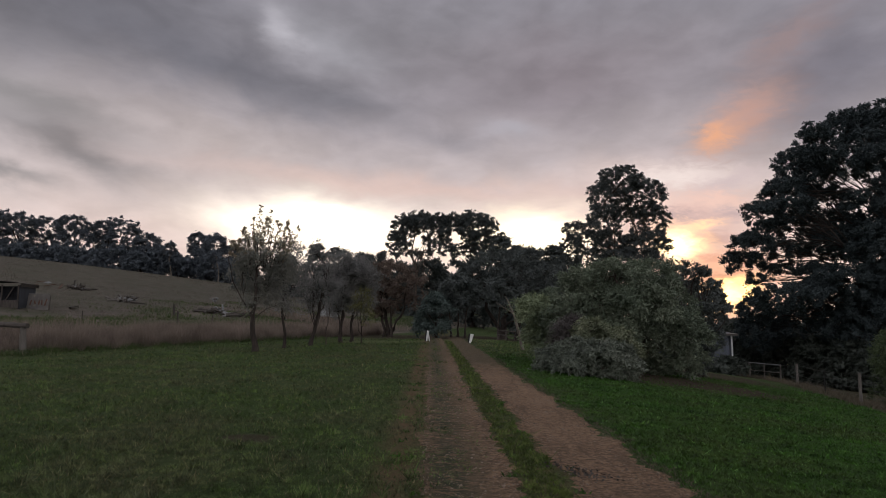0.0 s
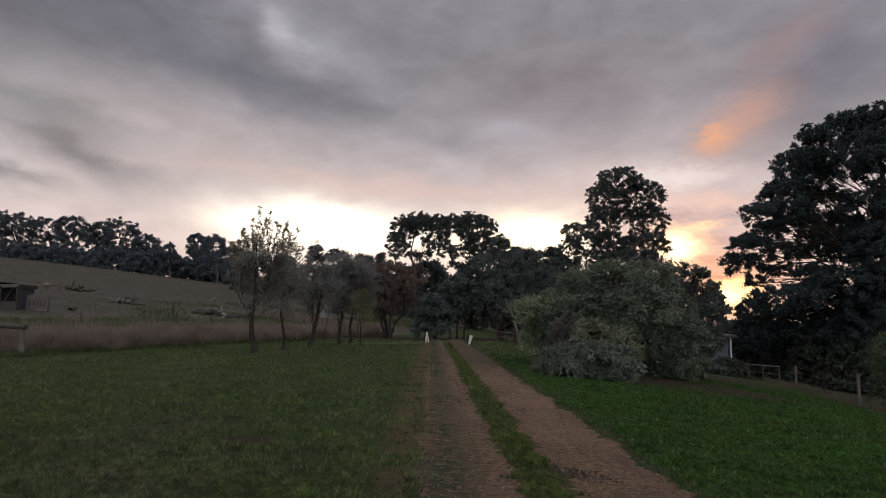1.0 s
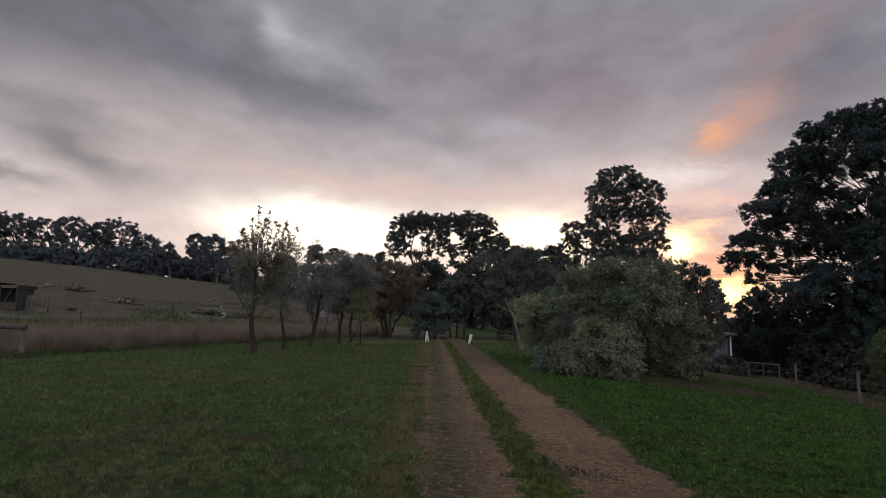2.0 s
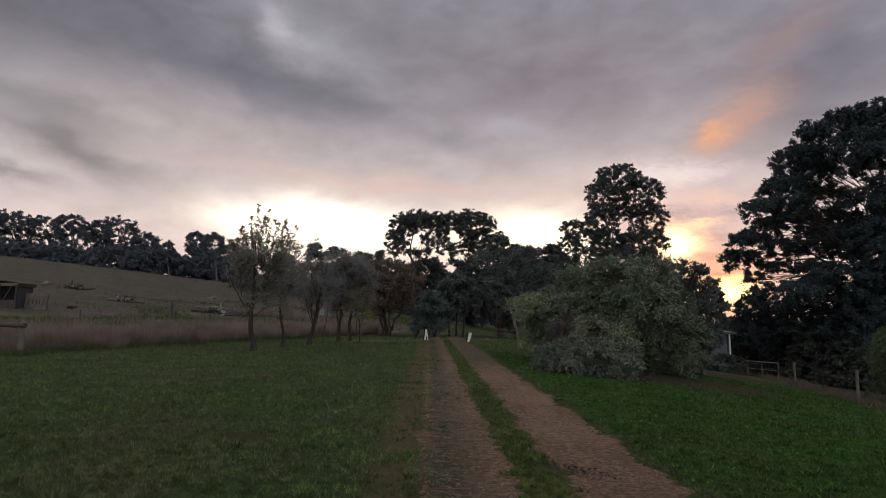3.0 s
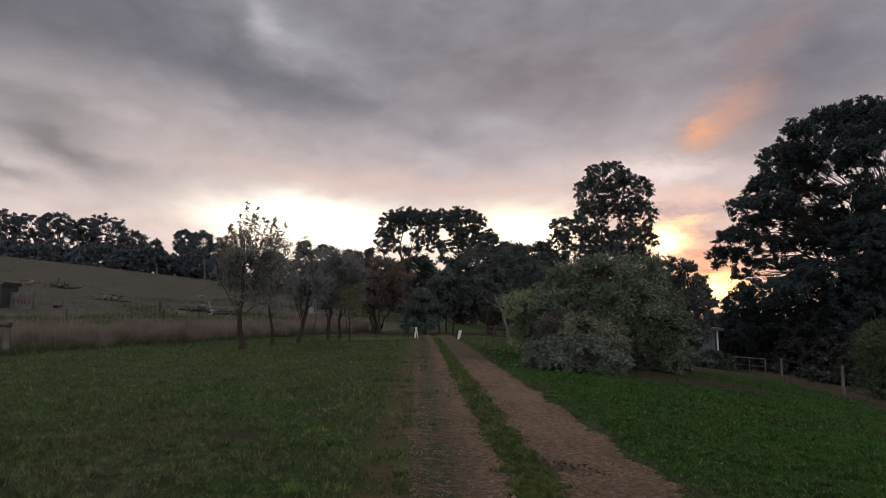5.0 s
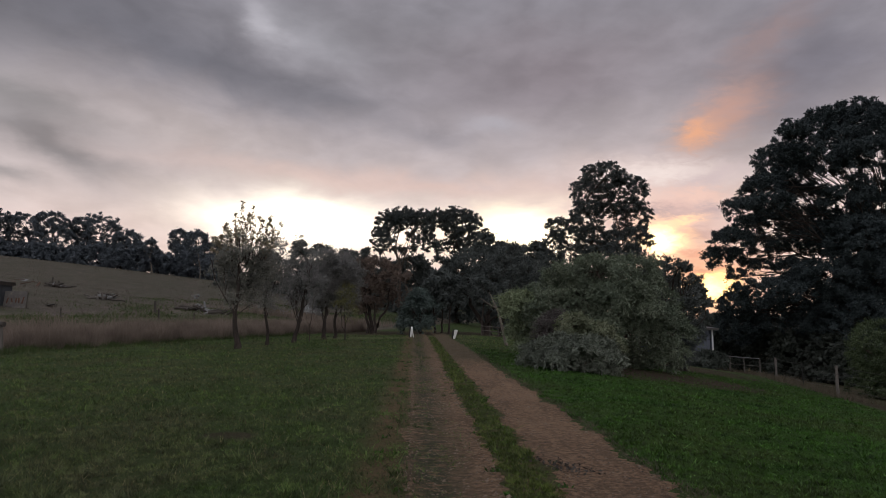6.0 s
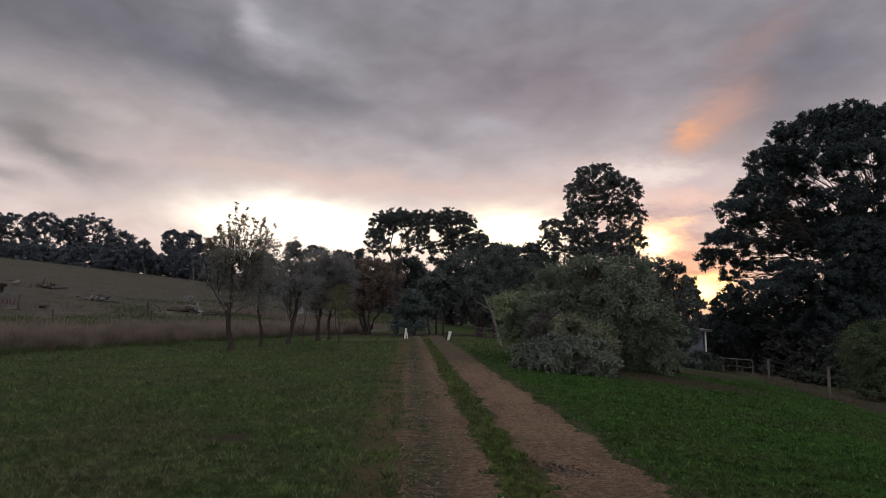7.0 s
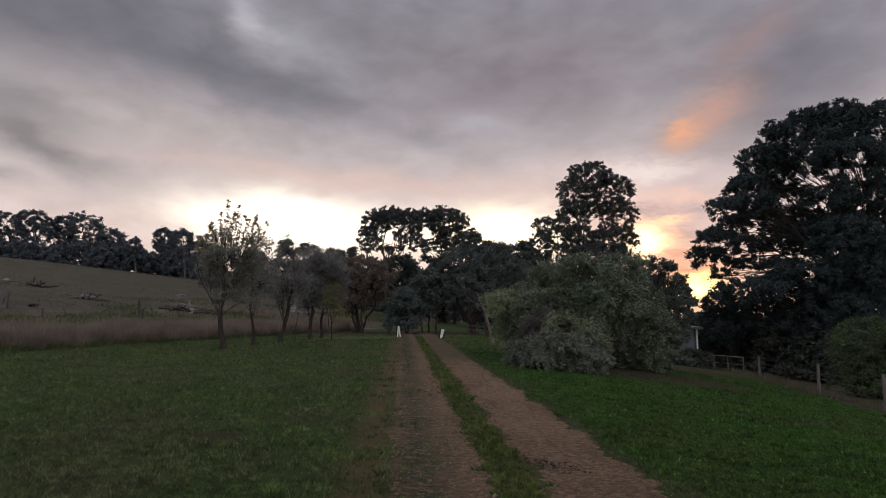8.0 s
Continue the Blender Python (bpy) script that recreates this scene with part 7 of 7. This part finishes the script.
part("front_board", block((2.9, 0.05, 0.75), pose(0.85, -0.08, 0.42), 0.008), OLD_WOOD, root, "low grey tin front panel")

# faded panel with rust-coloured marks, leaning beside the shed
root = thing("leaning_panel", "faded pale board panel with rust-brown marks beside the shed", "panel", -37.3, 57.4, float(land(-37.3, 57.4)) - 0.05, 4)
part("board", block((1.9, 0.06, 1.55), pose(0, 0, 0.76, -10, 0, 0), 0.01), CREAM, root)
for k, (dx, h, lean) in enumerate(((-0.62, 0.5, 12), (-0.25, 0.38, -20), (0.12, 0.42, 4), (0.36, 0.46, -6), (0.70, 0.62, 10))):
    part("mark", block((0.11, 0.03, h), pose(dx, -0.07, 0.70, -10, lean, 0), 0.006), RUST, root)
part("stake", pole((1.0, 0, -0.1), (1.06, 0.05, 1.35), 0.05, 0.04, 8), OLD_WOOD, root)


def heap(name, label, x, y, bits, seed):
    """A heap of scrap: planks, logs and sheets thrown together, each resting on the ground or on the others."""
    rnd = random.Random(seed)
    root = thing(name, label, "scrap", x, y, float(land(x, y)))
    for kind, mat_, count, size in bits:
        for _ in range(count):
            dx, dy = rnd.gauss(0, 0.42) * min(size, 1.9), rnd.gauss(0, 0.5)
            turn, tilt = rnd.uniform(-80, 80), rnd.gauss(0, 13)
            z = float(land(x + dx, y + dy) - land(x, y)) + max(0.0, 0.30 - 0.22 * (dx * dx + dy * dy)) * rnd.random() * (kind != "stump")
            long_ = size * rnd.uniform(0.5, 1.0)
            if kind == "log":
                m = pose(dx, dy, z + 0.12, 0, tilt, turn)
                part("log", pole(m @ Vector((-long_ / 2, 0, 0)), m @ Vector((long_ / 2, 0, 0.1)), rnd.uniform(0.10, 0.17), 0.06, 8, 0.03, rnd.random()), mat_, root)
            elif kind == "sheet":
                part("sheet", block((long_, long_ * 0.5, 0.03), pose(dx, dy, z + 0.18, 12 + tilt, tilt, turn), 0.004), mat_, root)
            elif kind == "plank":
                part("plank", block((long_, 0.18, 0.05), pose(dx, dy, z + 0.12 + rnd.random() * 0.3, 0, tilt, turn), 0.008), mat_, root)
            elif kind == "block":  # rounded lump of timber or rubble
                part("lump", pole((dx - long_ / 2, dy, z + 0.1), (dx + long_ / 2, dy + rnd.uniform(-0.3, 0.3), z + 0.2), long_ * 0.38, long_ * 0.22, 9, 0.09, rnd.random() * 9), mat_, root)
            else:
                part("stump", pole((dx, dy, z - 0.1), (dx + rnd.uniform(-0.2, 0.2), dy, z + long_), 0.15, 0.08, 8, 0.02, rnd.random()), mat_, root)
    return root


heap("scrap_heap", "heap of grey logs and pale sheets on the hillside", -44.2, 75.4, (("log", OLD_WOOD, 12, 1.9), ("sheet", CREAM, 1, 0.9), ("stump", OLD_WOOD, 4, 1.2), ("plank", PALE_TIN, 3, 1.4), ("block", PALE_TIN, 2, 0.6)), 1)
heap("scrap_heap", "rusty planks scattered in the dry grass", -47.3, 74.1, (("plank", RUST, 4, 2.0), ("sheet", PALE_TIN, 1, 1.2)), 2)
heap("timber_heap", "heap of weathered grey timber and dark stumps", -34.7, 68.5, (("log", GREY_WOOD, 7, 1.8), ("log", OLD_WOOD, 7, 2.0), ("stump", GREY_WOOD, 3, 0.9), ("stump", OLD_WOOD, 3, 0.8), ("plank", PALE_TIN, 4, 1.4), ("block", PALE_TIN, 5, 0.9), ("block", OLD_WOOD, 3, 0.8)), 3)
heap("tin_heap", "pale tin sheets and dark scrap lying in the grass", -24.4, 66.4, (("sheet", CREAM, 1, 1.2), ("sheet", PALE_TIN, 2, 1.5), ("log", OLD_WOOD, 9, 2.2), ("plank", PALE_TIN, 5, 2.8), ("stump", OLD_WOOD, 3, 1.0), ("block", OLD_WOOD, 3, 0.8)), 4)
heap("tin_heap", "single pale tin sheet in the grass", -30.6, 85.2, (("sheet", CREAM, 1, 1.6), ("block", PALE_TIN, 2, 0.8)), 5)
heap("log_heap", "dark fallen branches and scrap in the grass", -22.0, 65.2, (("log", OLD_WOOD, 5, 1.9), ("sheet", PALE_TIN, 2, 1.6)), 6)
heap("tin_sheet", "pale sheet lying flat near the shed", -35.8, 58.7, (("sheet", CREAM, 1, 1.3),), 8)
for k, (x, y, h, r) in enumerate(((-26.1, 60.6, 1.2, 0.13), (-23.0, 54.2, 1.0, 0.08), (-19.2, 52.0, 0.95, 0.08), (-30.0, 52.0, 0.8, 0.06), (-13.6, 45.0, 0.9, 0.06))):
    tagged(part("old_post", pole((0, 0, -0.3), (0.03 * (k % 3 - 1), 0, h), r, r * 0.85, 8, 0.01, k), OLD_WOOD), "old dark fence post in the dry grass", "post", "old fence posts").location = (x, y, float(land(x, y)))


# pale car standing behind the row of trees
def wheel(parent, x, y, r=0.32):
    tyre = part("wheel", pole((x, y - 0.1, r), (x, y + 0.1, r), r, r, 18), TYRE, parent)
    part("rim", pole((x, y - 0.115, r), (x, y + 0.115, r), r * 0.58, r * 0.58, 14), STEEL, tyre)


root = thing("car", "dull white car parked in the dry grass behind trees", "car", -14.6, 80.0, float(land(-14.6, 80.0)) - 0.12, -68)
shell = bmesh.new()
outline = [(-2.05, 0.45), (-2.1, 0.8), (-1.95, 0.98), (-1.35, 1.02), (-0.75, 1.45), (0.55, 1.47), (1.15, 1.02), (1.95, 0.92), (2.12, 0.7), (2.1, 0.42), (-2.05, 0.42)]
flank = [[shell.verts.new((px_, s * (0.86 - 0.16 * max(0, pz_ - 0.95)), pz_)) for px_, pz_ in outline] for s in (-1, 1)]
for k in range(len(outline)):
    e = (k + 1) % len(outline)
    shell.faces.new((flank[0][k], flank[0][e], flank[1][e], flank[1][k]))
shell.faces.new(flank[0][::-1])
shell.faces.new(flank[1])
bmesh.ops.bevel(shell, geom=shell.edges[:], offset=0.05, segments=2, affect="EDGES")
part("body", shell, CAR_PAINT, root)
for s in (-1, 1):
    for cx, w in ((-0.55, 0.75), (0.35, 0.8)):
        part("side_window", block((w, 0.03, 0.3), pose(cx, s * 0.80, 1.22, s * 9, 0, 0), 0.01), GLASS_DARK, root)
    for cx in (-1.3, 1.35):
        wheel(root, cx, s * 0.78)
part("windscreen", block((0.03, 1.25, 0.5), pose(0.88, 0, 1.24, 0, -54, 0), 0.008), GLASS_DARK, root)
part("rear_window", block((0.03, 1.2, 0.5), pose(-1.08, 0, 1.24, 0, 54, 0), 0.008), GLASS_DARK, root)
for s in (-1, 1):
    part("headlight", block((0.05, 0.3, 0.14), pose(2.09, s * 0.55, 0.74), 0.02), STEEL, root)

# hut beside the thicket
foot = float(land(18.0, 44.5)) - 0.1
root = thing("hut", "small blue-grey hut with pale eave and white corner post", "hut", 17.95, 45.5, foot, 0)
high = 0.92 - foot
for k in range(16):
    part("wall_board", block((0.26, 0.04, high), pose(-1.95 + k * 0.262, -1.45, high / 2), 0.006), BLUE_BOARD, root)
part("side_wall", block((0.06, 3.0, high), pose(2.22, 0.02, high / 2), 0.006), BLUE_BOARD, root)
part("back_wall", block((4.4, 0.06, high), pose(0.05, 1.5, high / 2), 0.006), BLUE_BOARD, root)
part("corner_post", block((0.09, 0.09, high + 0.05), pose(2.28, -1.52, high / 2 + 0.02), 0.01), WHITE_PAINT, root, "white corner post")
part("roof", block((5.0, 3.7, 0.07), pose(0.1, 0, high + 0.16, 3, 0, 0), 0.01), TIN, root)
part("fascia", block((5.0, 0.04, 0.16), pose(0.1, -1.86, high + 0.02), 0.006), CREAM, root, "pale fascia board under the roof edge")

# side fence: rail part near the hut, then posts and wire
FENCE = [(20.9, 45.0, 1.0, "post"), (20.4, 42.0, 1.05, "post"), (20.35, 40.0, 0.95, "thin"), (20.3, 38.0, 1.1, "thin"), (19.6, 35.0, 1.15, "post"),
         (17.5, 29.0, 1.05, "picket"), (16.0, 24.3, 1.18, "post"), (15.05, 19.6, 1.15, "post"), (13.9, 15.0, 1.15, "post")]
root = thing("side_fence", "grey post, rail and wire fence along the slope", "fence", 0, 0, 0)
tops = []
rail_a, rail_b = float(land(20.9, 45.0)) + 1.12, float(land(20.3, 38.0)) + 1.05
for k, (x, y, h, kind) in enumerate(FENCE):
    z = float(land(x, y))
    if k < 4:  # these reach up to the straight rail
        h = rail_a + (rail_b - rail_a) * (45.0 - y) / 7.0 - z
    tops.append(Vector((x, y, z + h)))
    if kind == "picket":
        bm = block((0.045, 0.008, h + 0.4), pose(x, y, z + h / 2 - 0.2), 0.0)
        bm = block((0.008, 0.04, h + 0.4), pose(x, y + 0.02, z + h / 2 - 0.2), 0.0, bm)
        part("star_picket", bm, BLACK_PAINT, root, "dark steel star picket")
    else:
        r = 0.062 if kind == "post" else 0.032
        part("post", pole((x, y, z - 0.3), (x + 0.02, y, z + h), r, r * 0.92, 10, 0.008, k), GREY_WOOD, root)
for a, b in zip(tops[:3], tops[1:4]):
    part("rail", pole(a - Vector((0, 0, 0.04)), b - Vector((0, 0, 0.04)), 0.028, 0.028, 8, 0.004, 2), STEEL, root, "pale steel top rail")
part("rail", pole(tops[1] - Vector((0, 0, 0.52)), tops[3] - Vector((0, 0, 0.50)), 0.022, 0.022, 8, 0.004, 3), GREY_WOOD, root)
part("brace", pole(tops[1] - Vector((0, 0, 0.15)), (20.7, 43.4, float(land(20.7, 43.4))), 0.04, 0.04, 8), GREY_WOOD, root)
for a, b in zip(tops[3:], tops[4:]):
    for drop in (0.06, 0.32, 0.58, 0.84):
        part("wire", pole(a - Vector((0, 0, drop)), b - Vector((0, 0, drop)), 0.007, 0.007, 4, 0.0, 0, 2), WIRE, root)

# paddock fence beyond the drive
root = thing("paddock_fence", "dark timber paddock fence under the trees", "fence", 0, 0, 0)
run = [(4.4 + 0.62 * k, 50.5 - 0.5 * k) for k in range(6)]
for k, (x, y) in enumerate(run):
    part("post", pole((x, y, float(land(x, y)) - 0.2), (x, y, float(land(x, y)) + 0.85), 0.06, 0.05, 8, 0.005, k), OLD_WOOD, root)
for h in (0.4, 0.75):
    a, b = run[0], run[-1]
    part("rail", pole((a[0], a[1] - 0.05, float(land(*a)) + h), (b[0], b[1] - 0.05, float(land(*b)) + h), 0.04, 0.04, 8), OLD_WOOD, root)

# pale dead limb of the leaning wattle
root = thing("dead_limb_stem", "bleached leaning dead stem at the thicket's edge", "dead tree", 4.15, 33.0)
part("trunk", pole((0.08, 0, -0.2), (-0.35, 0, 1.75), 0.09, 0.065, 9, 0.03, 4, 7), PALE_BARK, root)
part("branch", pole((-0.34, 0, 1.72), (-0.85, -0.05, 2.8), 0.07, 0.02, 7, 0.02, 5), PALE_BARK, root)
part("branch", pole((-0.45, 0, 1.95), (-1.35, 0.02, 2.5), 0.045, 0.012, 7, 0.03, 6), PALE_BARK, root)

# distant pale shed roof glimpsed below the pine
root = thing("distant_shed", "distant pale-roofed shed glimpsed under the pine", "shed", 42.0, 72.0, None, 8)
part("wall", block((2.4, 2.0, 1.6), pose(0, 0, 0.8)), SHADED_WALL, root)
part("roof", block((2.8, 2.6, 0.08), pose(0, 0, 1.72, 14, 0, 0), 0.01), CREAM, root)

# loose stones, clods and weeds
rng = np.random.default_rng(21)


def pebbles(name, label, k, y0, y1, lo, hi, size, mat_):
    y = y0 + (y1 - y0) * rng.random(k) ** 1.5
    x = drive_mid(y) + rng.uniform(lo, hi, k)
    r = size * rng.lognormal(0, 0.45, k)
    base = np.array([[1, 0, 0], [0, 1, 0], [-1, 0, 0], [0, -1, 0], [0, 0, 0.7], [0, 0, -0.6]], float)
    tri = np.array([[0, 1, 4], [1, 2, 4], [2, 3, 4], [3, 0, 4], [1, 0, 5], [2, 1, 5], [3, 2, 5], [0, 3, 5]])
    turn = rng.uniform(0, 6.28, k)
    v = base[None] * rng.uniform(0.6, 1.3, (k, 6, 1)) * r[:, None, None]
    c, s = np.cos(turn)[:, None], np.sin(turn)[:, None]
    v = np.stack([v[..., 0] * c - v[..., 1] * s, v[..., 0] * s + v[..., 1] * c, v[..., 2]], -1)
    v += np.stack([x, y, ruts(x, y) + 0.020], -1)[:, None]
    f = (tri[None] + (np.arange(k) * 6)[:, None, None]).reshape(-1, 3)
    tagged(link_mesh(name, v.reshape(-1, 3), f, mat_), label, "gravel", kind="stuff")


pebbles("gravel", "loose brown gravel on the worn wheel track", 5500, 4.4, 22, -1.25, -0.28, 0.008, STONE)
pebbles("gravel", "scattered small stones on the bare wheel track", 3500, 4.4, 22, 0.28, 1.38, 0.007, STONE)
pebbles("clods", "dark damp clods of soil on the wheel tracks", 2600, 4.4, 20, -1.3, 1.4, 0.007, OLD_WOOD)
pos, way, size = [], [], []
for k in range(170):
    y = 5 + 17 * rng.random() ** 1.4
    x = drive_mid(y) + (rng.choice([-0.3, 0.2, 1.7, -0.1, -1.5]) + rng.normal() * 0.12 if k % 2 else rng.uniform(1.8, 0.7 * y))
    n_leaf = rng.integers(9, 22)
    a = rng.uniform(0, 6.28, n_leaf)
    pos.append(np.tile([x, y, float(ruts(x, y))], (n_leaf, 1)) + rng.normal(size=(n_leaf, 3)) * [0.03, 0.03, 0])
    way.append(np.stack([np.cos(a), np.sin(a), rng.uniform(0.3, 1.4, n_leaf)], -1))
    size.append(rng.uniform(0.03, 0.075, n_leaf))
for x, y, span_w in ((3.15, 10.3, 0.13), (2.62, 8.2, 0.11), (3.6, 9.1, 0.09), (2.35, 12.6, 0.10), (4.4, 11.5, 0.10)):  # larger rosettes in the lush grass
    a = rng.uniform(0, 6.28, 60)
    pos.append(np.tile([x, y, float(ruts(x, y))], (60, 1)) + rng.normal(size=(60, 3)) * [span_w * 0.7, span_w * 0.4, 0])
    way.append(np.stack([np.cos(a), np.sin(a), rng.uniform(0.2, 1.0, 60)], -1))
    size.append(rng.uniform(0.5, 1.1, 60) * span_w)
size = np.concatenate(size)
tagged(leaves("weeds", np.concatenate(pos), np.concatenate(way), size, size * 0.3, LUSH_BLADE, rng), "small leafy weeds along the drive", "weeds", kind="stuff")
k = 130
x, y = 1.47 + rng.normal(size=k) * 0.13 + np.linspace(-0.2, 0.25, k), 6.95 + rng.normal(size=k) * 0.10 - np.linspace(-0.18, 0.18, k)
spots = np.stack([x, y, ruts(x, y) + 0.026], -1)
size = rng.uniform(0.02, 0.06, k)
tagged(leaves("leaf_litter", spots, np.stack([rng.normal(size=k), rng.normal(size=k), np.abs(rng.normal(size=k)) * 0.3], -1), size, size * 0.6, OLD_WOOD, rng), "dark damp leaf litter on the bare track", "litter", kind="stuff")
